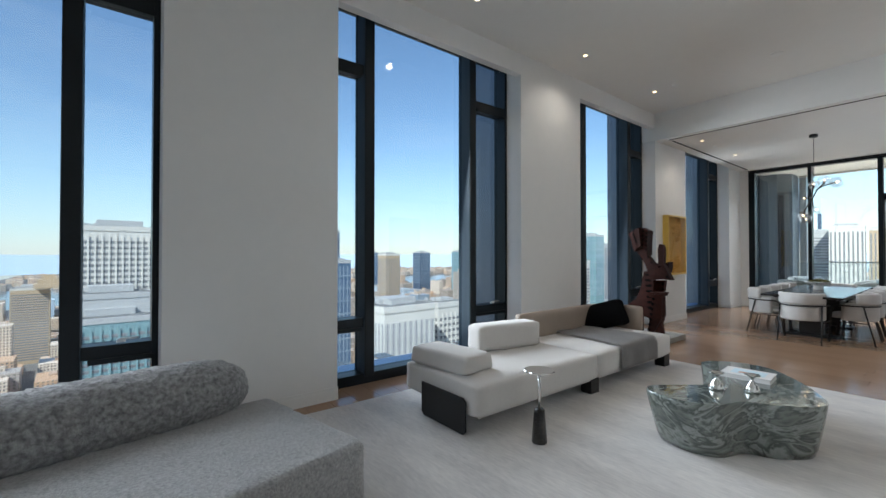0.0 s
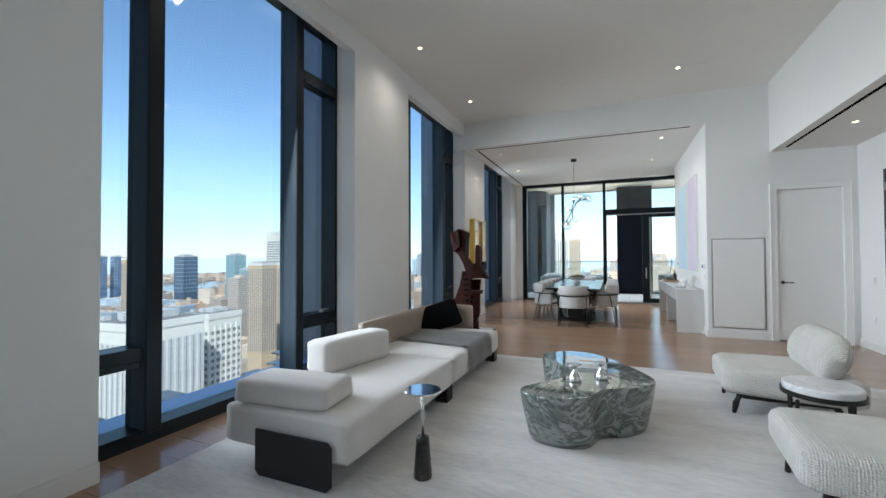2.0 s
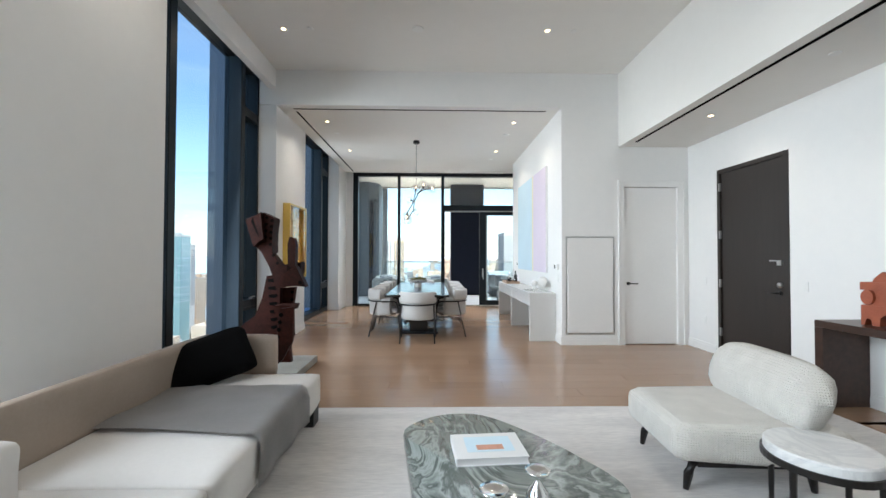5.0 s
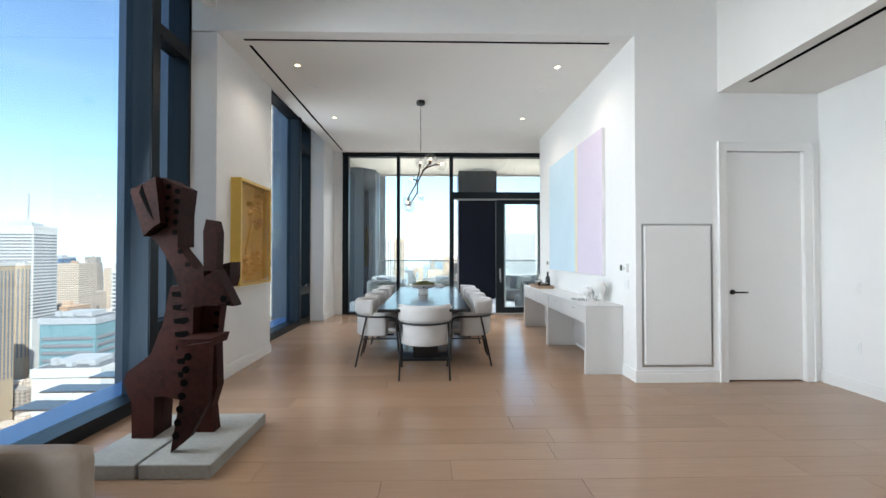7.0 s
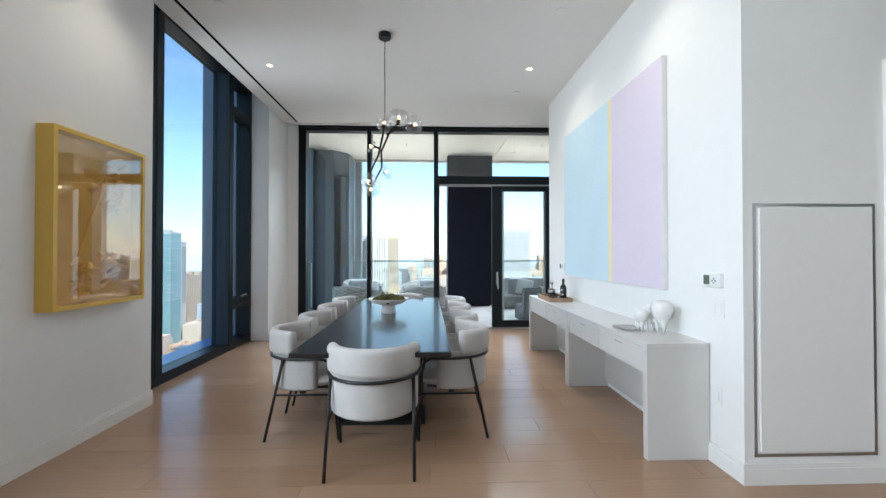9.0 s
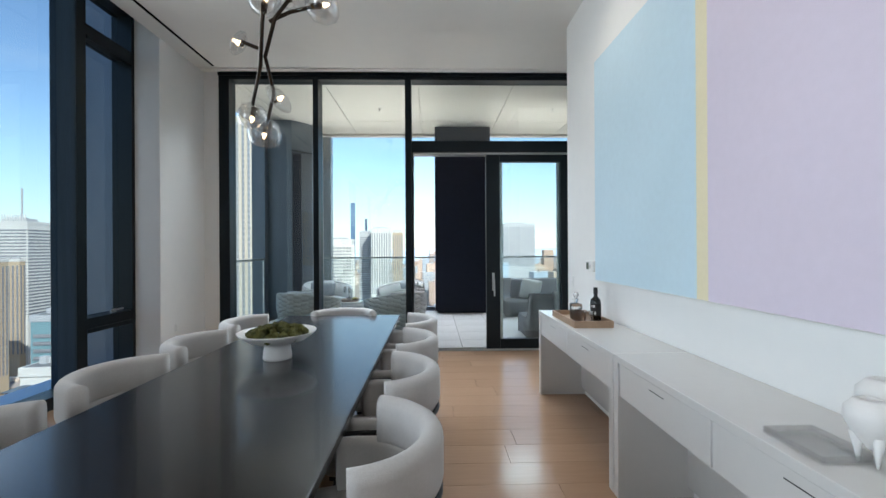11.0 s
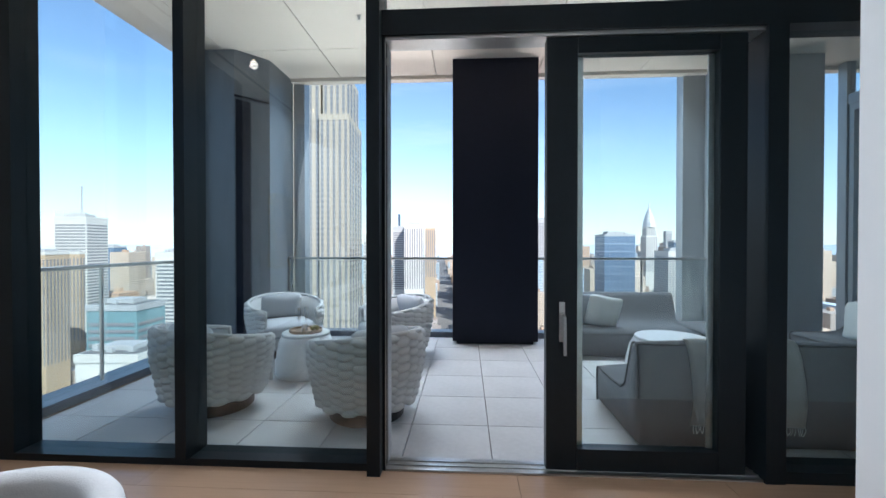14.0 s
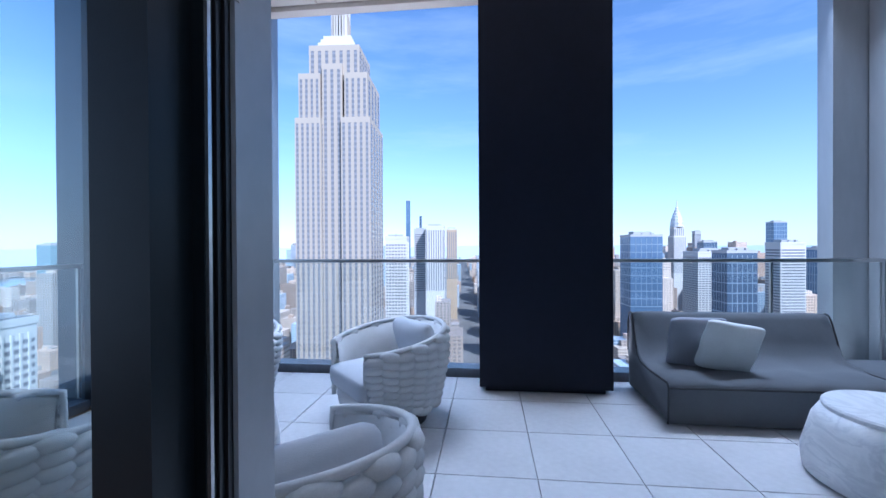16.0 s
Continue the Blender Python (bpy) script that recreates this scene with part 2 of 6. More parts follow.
RUG = material("silk_wool_rug", (0.74, 0.71, 0.68), 0.9, vary=0.3, scale=1.3, bump=0.35, bump_scale=90, sheen=0.25,
               tone=(0.50, 0.48, 0.47), stretch=(0.7, 3.2, 1))
SLOT = material("slot_black", (0.006, 0.006, 0.006), 0.9, spec=0.0)
STEEL = material("brushed_steel", (0.55, 0.55, 0.54), 0.28, 1.0, vary=0.15, scale=8, stretch=(1, 1, 8))
CHROME = material("polished_chrome", (0.82, 0.81, 0.79), 0.07, 1.0, vary=0.05, scale=5)
DARKMETAL = material("black_tube_steel", (0.012, 0.012, 0.013), 0.45, 0.2, vary=0.2, scale=6)
PLASTIC = material("white_plastic", (0.78, 0.78, 0.76), 0.35, vary=0.02, scale=3)
TILE = material("porcelain_paver", (0.52, 0.51, 0.50), 0.55, vary=0.16, scale=1.6, bump=0.06, bump_scale=120)
TCEIL = material("warm_metal_soffit", (0.74, 0.665, 0.585), 0.42, 0.15, vary=0.06, scale=1.0)
PILLAR = material("dark_terrace_cladding", (0.010, 0.013, 0.027), 0.5, 0.1, spec=0.25, vary=0.25, scale=1.0)
SLATE = material("slate_terrace_cladding", (0.145, 0.165, 0.19), 0.4, 0.2, vary=0.2, scale=1.0, stretch=(1, 1, 0.3))
PALEMETAL = material("pale_grey_window_metal", (0.42, 0.44, 0.46), 0.4, 0.3, vary=0.1, scale=2)
PANEL = material("grey_terrace_cladding", (0.40, 0.42, 0.44), 0.4, 0.4, vary=0.15, scale=1.0, stretch=(1, 1, 0.3))
DOORWOOD = material("espresso_door", (0.022, 0.016, 0.013), 0.4, vary=0.3, scale=3, stretch=(8, 8, 0.6), bump=0.03)
STREET = material("asphalt_ground", (0.22, 0.205, 0.19), 0.9, vary=0.4, scale=0.01)
CITY_A = facade("city_masonry", (0.56, 0.44, 0.33), (0.22, 0.19, 0.165), 2.6)
CITY_B = facade("city_glass", (0.45, 0.50, 0.53), (0.18, 0.25, 0.30), 2.2, 3.4, 0.3, 0.7)
BULB = bpy.data.materials.new("lamp_glow")
BULB.use_nodes = True
bulb_p = BULB.node_tree.nodes["Principled BSDF"]
bulb_p.inputs["Emission Color"].default_value = (1.0, 0.70, 0.36, 1)
bulb_p.inputs["Emission Strength"].default_value = 3.2

SOFA = material("white_wool_upholstery", (0.66, 0.63, 0.60), 0.95, vary=0.06, scale=3, bump=0.12, bump_scale=260, sheen=0.2)
TAUPE = material("taupe_leather", (0.36, 0.29, 0.235), 0.55, vary=0.12, scale=4, bump=0.06, bump_scale=140)
BLACKCLOTH = material("black_linen", (0.004, 0.004, 0.0045), 0.95, spec=0.1, vary=0.3, scale=6, bump=0.1, bump_scale=200)
THROW = material("grey_cashmere_throw", (0.40, 0.385, 0.375), 0.95, vary=0.15, scale=5, bump=0.15, bump_scale=220, sheen=0.3)
BOUCLE = material("ivory_woven_upholstery", (0.66, 0.63, 0.58), 0.95, vary=0.14, scale=9, bump=0.3, bump_scale=130, sheen=0.2)
bn_, bl_, bp_ = nodes_of(BOUCLE)
cell, cellbump = bn_.new("ShaderNodeTexVoronoi"), bn_.new("ShaderNodeBump")
cell.inputs["Scale"].default_value, cell.inputs["Randomness"].default_value = 75.0, 0.25
cellbump.inputs["Strength"].default_value, cellbump.inputs["Distance"].default_value = 0.9, 0.012
ctex = bn_.new("ShaderNodeTexCoord")
bl_.new(ctex.outputs["Object"], cell.inputs["Vector"]), bl_.new(cell.outputs["Distance"], cellbump.inputs["Height"]), bl_.new(cellbump.outputs["Normal"], bp_.inputs["Normal"])
GREYBOUCLE = material("grey_boucle", (0.50, 0.495, 0.49), 1.0, vary=0.5, scale=70, bump=1.0, bump_scale=120, sheen=0.4, tone=(0.24, 0.24, 0.24))
SHAG = material("grey_curly_boucle", (0.43, 0.43, 0.43), 1.0, vary=0.6, scale=40, bump=1.0, bump_scale=80, sheen=0.4, tone=(0.11, 0.11, 0.115))
GREEN = marble("green_marble", (0.06, 0.075, 0.066), (0.18, 0.205, 0.188), (0.31, 0.34, 0.32), 2.1, 0.05, 2.2)
GREEN.node_tree.nodes["Principled BSDF"].inputs["Coat Weight"].default_value = 0.8
WHITEMARBLE = marble("white_marble", (0.60, 0.60, 0.60), (0.74, 0.735, 0.72), (0.70, 0.70, 0.69), 3.0, 0.3, 1.2)
BLACKMARBLE = material("black_marble", (0.012, 0.011, 0.011), 0.15, vary=0.6, scale=7, tone=(0.05, 0.045, 0.04))
BLACKWOOD = material("ebonised_wood", (0.012, 0.010, 0.009), 0.35, vary=0.3, scale=6, stretch=(1, 9, 1))
WALNUT = material("dark_walnut", (0.055, 0.027, 0.018), 0.35, vary=0.5, scale=2.5, stretch=(9, 0.7, 9), bump=0.03)
RUST = material("red_brown_glazed_clay", (0.046, 0.0115, 0.0075), 0.6, vary=0.6, scale=2.2, bump=0.06, bump_scale=45, tone=(0.014, 0.005, 0.004), spec=0.12)
TERRACOTTA = material("terracotta_clay", (0.36, 0.085, 0.035), 0.6, vary=0.35, scale=7, bump=0.15, bump_scale=60)
STONE = material("pale_stone_slab", (0.36, 0.35, 0.32), 0.85, vary=0.25, scale=3, bump=0.25, bump_scale=40)
LACQUER = material("pale_grey_lacquer", (0.60, 0.59, 0.57), 0.22, vary=0.03, scale=2)
CHAIRCLOTH = material("pale_grey_wool", (0.48, 0.465, 0.45), 0.95, vary=0.1, scale=8, bump=0.15, bump_scale=240, sheen=0.2)
TABLETOP = material("black_stained_table", (0.012, 0.011, 0.012), 0.25, coat=0.2, spec=0.6, vary=0.4, scale=1.2, rough_vary=0.05)
YELLOW = material("yellow_lacquer_frame", (0.74, 0.50, 0.10), 0.3, vary=0.08, scale=3)
GOLD = material("golden_relief", (0.86, 0.52, 0.12), 0.5, 0.0, vary=0.2, scale=5, bump=0.2, bump_scale=30)
BLUEPAINT = material("pale_blue_paint", (0.585, 0.73, 0.81), 0.7, vary=0.06, scale=1.5, bump=0.08, bump_scale=220)
LILAC = material("pale_lilac_paint", (0.70, 0.62, 0.72), 0.7, vary=0.05, scale=1.5, bump=0.08, bump_scale=220)
CREAM = material("cream_yellow_paint", (0.80, 0.72, 0.50), 0.7, vary=0.06, scale=3, bump=0.08, bump_scale=220)
CANVAS = material("white_canvas", (0.76, 0.75, 0.74), 0.85, vary=0.04, scale=4)
IMPASTO = material("black_impasto_paint", (0.010, 0.011, 0.010), 0.34, vary=0.6, scale=5, bump=0.7, bump_scale=22, tone=(0.028, 0.03, 0.026), stretch=(1, 1, 3))
MOSS = material("dry_green_moss", (0.115, 0.11, 0.022), 1.0, vary=0.6, scale=25, bump=0.8, bump_scale=80, tone=(0.02, 0.025, 0.006))
CERAMIC = material("matte_white_ceramic", (0.74, 0.73, 0.71), 0.35, vary=0.03, scale=5)
TRAYWOOD = material("pale_oak_tray", (0.38, 0.25, 0.16), 0.45, vary=0.25, scale=6, stretch=(1, 10, 1))
WHISKY = pane_glass("amber_spirit", (0.30, 0.09, 0.03))
CRYSTAL = bpy.data.materials.new("cut_crystal")
CRYSTAL.use_nodes = True
cry = CRYSTAL.node_tree.nodes["Principled BSDF"]
cry.inputs["Transmission Weight"].default_value, cry.inputs["Roughness"].default_value, cry.inputs["IOR"].default_value = 1.0, 0.02, 1.45
THIN = pane_glass("thin_blown_glass", (0.88, 0.88, 0.88), 1.0, 0.16)
BOTTLE = material("dark_bottle_glass", (0.006, 0.006, 0.006), 0.08, vary=0.2, scale=4)
PAPERLABEL = material("black_paper_label", (0.02, 0.02, 0.02), 0.7, vary=0.2, scale=8)
PAPER = material("white_paper", (0.72, 0.72, 0.72), 0.6, vary=0.05, scale=8)
ROPE = material("pale_grey_woven_rope", (0.60, 0.595, 0.58), 0.9, vary=0.12, scale=10, bump=0.2, bump_scale=180)
OUTCUSH = material("outdoor_grey_cushion", (0.46, 0.47, 0.49), 0.95, vary=0.06, scale=6, bump=0.12, bump_scale=240)
GREYCUSH = material("mid_grey_outdoor_cushion", (0.25, 0.26, 0.29), 0.95, vary=0.06, scale=6, bump=0.12, bump_scale=240)
OUTSOFA = material("slate_outdoor_fabric", (0.125, 0.132, 0.14), 0.95, vary=0.12, scale=5, bump=0.12, bump_scale=220)
PIPING = material("dark_piping", (0.03, 0.03, 0.032), 0.8, vary=0.2, scale=8)
PALETHROW = material("pale_woven_throw", (0.70, 0.70, 0.67), 0.95, vary=0.12, scale=9, bump=0.3, bump_scale=160)
PALECUSH = material("pale_linen_cushion", (0.60, 0.62, 0.60), 0.95, vary=0.08, scale=6, bump=0.15, bump_scale=220)
BROWNRUST = material("darker_clay", (0.20, 0.07, 0.03), 0.6, vary=0.35, scale=7, bump=0.15, bump_scale=60)
BRONZE = material("dark_bronze", (0.05, 0.035, 0.025), 0.35, 0.9, vary=0.3, scale=9)


# ---- building helpers ----
def mesh_of(bm, name, mat, smooth=False):
    me = bpy.data.meshes.new(name)
    bmesh.ops.recalc_face_normals(bm, faces=bm.faces)
    for fc in bm.faces:
        fc.smooth = smooth
    bm.to_mesh(me)
    bm.free()
    for one in (mat if isinstance(mat, (list, tuple)) else [mat]):
        me.materials.append(one)
    return me


def part(name, bm, mat, parent=None, label="", smooth=False):
    """Links a bmesh as one mesh object under a thing or a part."""
    ob = new(name, mesh_of(bm, name, mat, smooth))
    ob.parent = parent
    if label:
        tagged(ob, label)
    return ob


def thing(name, label, category, at=(0, 0, 0), turn=0.0, group=""):
    ob = new(name)
    ob.empty_display_size = 0.1
    ob.matrix_basis = pose(*at, 0, 0, turn)
    return tagged(ob, label, category, group)


def setting(name, bm, mat, label, smooth=False):
    return tagged(part(name, bm, mat, None, "", smooth), label, kind="structure")


def box(bm, x0, x1, y0, y1, z0, z1, bevel=0.0, seg=2):
    r = bmesh.ops.create_cube(bm, size=1.0)
    vs = r["verts"]
    for v in vs:
        v.co = Vector(((x0 + x1) / 2 + v.co.x * (x1 - x0), (y0 + y1) / 2 + v.co.y * (y1 - y0), (z0 + z1) / 2 + v.co.z * (z1 - z0)))
    if bevel:
        es = list({e for v in vs for e in v.link_edges})
        out = bmesh.ops.bevel(bm, geom=es, offset=bevel, segments=seg, profile=0.5, affect="EDGES", clamp_overlap=True)
        return [v for v in out["verts"]]
    return vs


def B(*args, **kw):
    bm = bmesh.new()
    box(bm, *args, **kw)
    return bm


def boxes(*many):
    bm = bmesh.new()
    for one in many:
        box(bm, *one)
    return bm


def lathe(bm, profile, seg=24, at=(0, 0, 0), close=True):
    rings = []
    for r, z in profile:
        rings.append([bm.verts.new((at[0] + r * math.cos(a * math.tau / seg), at[1] + r * math.sin(a * math.tau / seg), at[2] + z)) for a in range(seg)])
    for lo, hi in zip(rings, rings[1:]):
        for i in range(seg):
            bm.faces.new((lo[i], lo[(i + 1) % seg], hi[(i + 1) % seg], hi[i]))
    if close:
        bm.faces.new(rings[0][::-1])
        bm.faces.new(rings[-1])
    return bm


def L(profile, seg=24, at=(0, 0, 0), close=True):
    return lathe(bmesh.new(), profile, seg, at, close)


def tube(bm, pts, r, seg=8, closed=False):
    """A round bar along points."""
    pts = [Vector(p) for p in pts]
    rings, count = [], len(pts)
    up = Vector((0, 0, 1))
    for i, p in enumerate(pts):
        a = pts[(i - 1) % count] if closed or i else p
        b = pts[(i + 1) % count] if closed or i < count - 1 else p
        d = (b - a).normalized()
        s = d.cross(up if abs(d.z) < 0.95 else Vector((0, 1, 0))).normalized()
        u = s.cross(d)
        rad = r[i] if isinstance(r, (list, tuple)) else r
        rings.append([bm.verts.new(p + (s * math.cos(k * math.tau / seg) + u * math.sin(k * math.tau / seg)) * rad) for k in range(seg)])
    pairs = list(zip(rings, rings[1:])) + ([(rings[-1], rings[0])] if closed else [])
    for lo, hi in pairs:
        for k in range(seg):
            bm.faces.new((lo[k], lo[(k + 1) % seg], hi[(k + 1) % seg], hi[k]))
    if not closed:
        bm.faces.new(rings[0][::-1])
        bm.faces.new(rings[-1])
    return bm


def T(pts, r, seg=8, closed=False):
    return tube(bmesh.new(), pts, r, seg, closed)


def prism(bm, outline, z0, z1, axis="z"):
    """An upright (or sideways) slab with the given outline."""
    def put(a, b, c):
        return {"z": (a, b, c), "y": (a, c, b), "x": (c, a, b)}[axis]
    lo = [bm.verts.new(put(a, b, z0)) for a, b in outline]
    hi = [bm.verts.new(put(a, b, z1)) for a, b in outline]
    bm.faces.new(lo[::-1])
    bm.faces.new(hi)
    k = len(lo)
    for i in range(k):
        bm.faces.new((lo[i], lo[(i + 1) % k], hi[(i + 1) % k], hi[i]))
    return bm


def cushion(bm, sx, sy, sz, at=(0, 0, 0), soft=0.35, puff=0.0, cuts=8, turn=None, wrinkle=0.0):
    """A stuffed block: a finely cut box whose edges are rounded by a radius of soft times its least half side, with a puffed middle."""
    bmesh.ops.create_cube(bm, size=2.0)
    bmesh.ops.subdivide_edges(bm, edges=list(bm.edges), cuts=cuts, use_grid_fill=True)
    half = Vector((sx / 2, sy / 2, sz / 2))
    rad = soft * min(half)
    for v in bm.verts:
        c = v.co.copy()
        p = Vector((c.x * half.x, c.y * half.y, c.z * half.z))
        inner = Vector((max(-half.x + rad, min(half.x - rad, p.x)), max(-half.y + rad, min(half.y - rad, p.y)), max(-half.z + rad, min(half.z - rad, p.z))))
        d = p - inner
        if d.length > 1e-6:
            p = inner + d.normalized() * rad
        if puff:
            p.z += puff * c.z * (1 - c.x * c.x) * (1 - c.y * c.y)
        if wrinkle:
            p += noise.noise_vector(p * 9 + Vector(at) * 3) * wrinkle
        if turn is not None:
            p = turn @ p
        v.co = p + Vector(at)
    return bm


def C(*args, **kw):
    return cushion(bmesh.new(), *args, **kw)


def smooth_loop(points, per=8):
    """A closed Catmull-Rom curve through points."""
    out, k = [], len(points)
    for i in range(k):
        p0, p1, p2, p3 = (Vector(points[(i + j - 1) % k]) for j in range(4))
        for s in range(per):
            t = s / per
            out.append(0.5 * (2 * p1 + (p2 - p0) * t + (2 * p0 - 5 * p1 + 4 * p2 - p3) * t * t + (3 * p1 - p0 - 3 * p2 + p3) * t ** 3))
    return out


def turn_z(a):
    return Matrix.Rotation(radians(a), 3, "Z")


# ---- structure ----
WX, GX = -3.93, -4.34          # inner wall face and glass line on the west side
CH, DH, SH = 4.24, 3.70, 3.09  # ceilings: living room, dining room, entry soffit
BACK, ARCH, TERR = -3.4, 8.0, 13.15
EAST = 2.5

for i, (a, b) in enumerate(((BACK, -2.95), (-0.18, 1.26), (3.98, 5.42), (8.03, 9.47), (12.22, TERR)), 1):
    top = CH + 0.1 if b < 8 else DH + 0.6
    bm = B(WX - 0.5, WX, a, b, -0.05, top, bevel=0.004, seg=1)
    setting("wall_west_%d" % i, bm, WALL, "white painted pillar between tall west windows")
for i, (a, b, deep) in enumerate(((-2.95, -0.18, 0.11), (1.26, 3.98, 0.11), (5.42, 8.03, 0.11), (9.47, 12.22, 0.5)), 1):
    setting("wall_header_%d" % i, B(WX - deep, WX - 0.002, a, b, 3.95, CH + 0.1), WALL, "white painted header above a tall window")
setting("wall_south", B(WX - 0.5, EAST + 0.3, BACK - 0.2, BACK, -0.05, CH + 0.1), WALL, "plain white painted end wall")
# east wall with the entrance door's opening
setting("wall_east", boxes((EAST, EAST + 0.2, BACK, 6.20, -0.05, CH + 0.1), (EAST, EAST + 0.2, 7.30, ARCH + 0.2, -0.05, CH + 0.1), (EAST, EAST + 0.2, 6.20, 7.30, 2.55, CH + 0.1)), WALL, "white painted wall with entrance door")
# arch wall: head over the dining opening, and the part with the panel and the white door
setting("wall_arch_head", boxes((WX - 0.25, 0.5, ARCH, ARCH + 0.12, DH, CH + 0.1)), WALL, "white painted head above the dining opening")
setting("wall_arch", boxes((0.5, 1.48, ARCH, ARCH + 0.2, -0.05, CH + 0.1), (2.32, EAST, ARCH, ARCH + 0.2, -0.05, CH + 0.1), (1.48, 2.32, ARCH, ARCH + 0.2, 2.46, CH + 0.1)), WALL, "white painted wall with flush panel and door")
setting("wall_dining", B(0.5, 0.7, ARCH + 0.2, 11.95, -0.05, DH + 0.3), WALL, "white painted dining wall")
setting("wall_alcove", boxes((0.7, 6.2, 11.75, 11.95, -0.05, DH + 0.3), (6.0, 6.2, 11.95, TERR - 0.1, -0.05, DH + 0.3)), WALL, "white painted side passage wall")
setting("wall_closet", B(1.2, 2.7, ARCH + 0.9, ARCH + 1.0, -0.05, 3.2), WALL, "plain wall behind the closed door")
# ceilings
setting("ceiling_living", B(WX - 0.5, 1.4, BACK - 0.2, ARCH + 0.02, CH, CH + 0.3), CEIL, "white painted living room ceiling")
setting("ceiling_soffit", boxes((1.4, EAST + 0.2, BACK - 0.2, ARCH, SH, CH + 0.3)), CEIL, "lower white soffit above the entrance side")
setting("ceiling_dining", B(WX - 0.001, 6.2, ARCH + 0.12, TERR + 0.14, DH + 0.001, DH + 0.5), CEIL, "white painted dining room ceiling")
setting("trim_air_slot", boxes((-3.72, 0.3, ARCH + 0.16, ARCH + 0.19, DH - 0.004, DH + 0.02), (-3.72, -3.69, ARCH + 0.3, 12.9, DH - 0.004, DH + 0.02),
                               (1.52, 1.56, BACK, 7.72, SH - 0.004, SH + 0.02)), SLOT, "thin black linear air slots in the ceilings")
setting("trim_cove", B(WX + 0.02, 0.45, 12.95, 13.0, DH - 0.02, DH + 0.02), CEIL, "thin ceiling reveal above the terrace window")
# floor base; the boards follow at the end of the file
setting("floor", B(WX - 0.55, 6.2, BACK - 0.2, TERR + 0.05, -0.30, -0.012), SUB, "dark underfloor below oak boards")


def baseboard(i, x0, x1, y0, y1):
    bm = boxes((x0, x1, y0, y1, 0.0, 0.095))
    cx, cy = (x0 + x1) / 2, (y0 + y1) / 2
    dx, dy = (x1 - x0) / 2, (y1 - y0) / 2
    thin_x, thin_y = (0.6, 1) if dx < dy else (1, 0.6)
    box(bm, cx - dx * thin_x, cx + dx * thin_x, cy - dy * thin_y, cy + dy * thin_y, 0.095, 0.125)
    setting("baseboard_%d" % i, bm, TRIM, "white stepped wooden baseboard")


for i, r in enumerate(((WX, WX + 0.018, -0.18, 1.26), (WX, WX + 0.018, 3.98, 5.42), (WX, WX + 0.018, 8.03, 9.47), (WX, WX + 0.018, 12.22, TERR - 0.06),
                       (0.482, 0.5, ARCH + 0.2, 11.95), (0.482, 1.40, ARCH - 0.018, ARCH), (EAST - 0.018, EAST, 7.36, ARCH), (EAST - 0.018, EAST, BACK, 6.14),
                       (WX - 0.26, WX, ARCH + 0.012, ARCH + 0.03), (0.482, 0.5, ARCH, ARCH + 0.2)), 1):
    baseboard(i, *r)


def west_window(i, y0, y1, near, far, top):
    """A tall black window: fixed middle pane between two boxed mullions, a narrow vent at each end."""
    root = tagged(new("window_%d" % i), "tall black-framed west window with city view", kind="structure")
    f0, f1 = GX - 0.07, GX + 0.14
    part("window_frame", boxes((f0, f1, y0 - 0.02, y1 + 0.02, 0.0, 0.11), (f0, f1, y0 - 0.02, y1 + 0.02, top - 0.05, top + 0.02),
                               (f0, f1, y0 - 0.02, y0 + 0.045, 0.11, top - 0.05), (f0, f1, y1 - 0.045, y1 + 0.02, 0.11, top - 0.05)), BLACK, root)
    for a, b in (near, far):
        part("mullion", B(f0, f1 + 0.018, a, b, 0.08, top, bevel=0.004, seg=1), MULLION, root)
        part("cap_strip", B(f1 + 0.018, f1 + 0.03, a + 0.004, b - 0.004, 0.08, top, bevel=0.003, seg=1), BLACK, root, "black cap strip of the mullion")
    for a, b in ((y0, near[0]), (far[1], y1)):
        for z in (0.62, 3.42):
            part("transom", B(f0 + 0.01, f1 - 0.005, a, b, z, z + 0.10), BLACK, root)
            part("sash_lip", B(f1 - 0.03, f1 + 0.006, a + 0.04, b - 0.03, z - 0.04, z + 0.001), BLACK, root)
        for lo, hi in ((0.11, 0.62), (0.72, 3.42), (3.52, top - 0.05)):
            g = part("pane", B(GX - 0.012, GX - 0.004, a, b, lo, hi), GLASS, root)
            g.visible_shadow = False
    g = part("pane", B(GX - 0.012, GX - 0.004, near[1], far[0], 0.11, top - 0.05), GLASS, root)
    g.visible_shadow = False
    part("window_sill", B(GX - 0.5, GX - 0.075, y0 - 0.1, y1 + 0.1, -0.02, 0.055), LEDGE, root, "blue metal ledge outside the glass")
    yh = (far[1] + y1) / 2
    part("vent_handle", boxes((f1, f1 + 0.02, yh - 0.03, yh + 0.03, 0.735, 0.76), (f1 + 0.018, f1 + 0.034, yh - 0.02, yh + 0.11, 0.757, 0.772)), STEEL, root, "grey metal vent handle")
    # outer fins beside the glass
    for a, b in ((y0 - 0.30, y0 - 0.01), (y1 + 0.0, y1 + 0.32)):
        part("outer_fin", boxes((GX - 0.60, GX - 0.10, a, b, -1.5, CH + 1.0), (GX - 0.66, GX - 0.60, a + 0.06, b - 0.06, -1.5, CH + 1.0)), FIN, root, "blue-grey metal fin outside the glass")


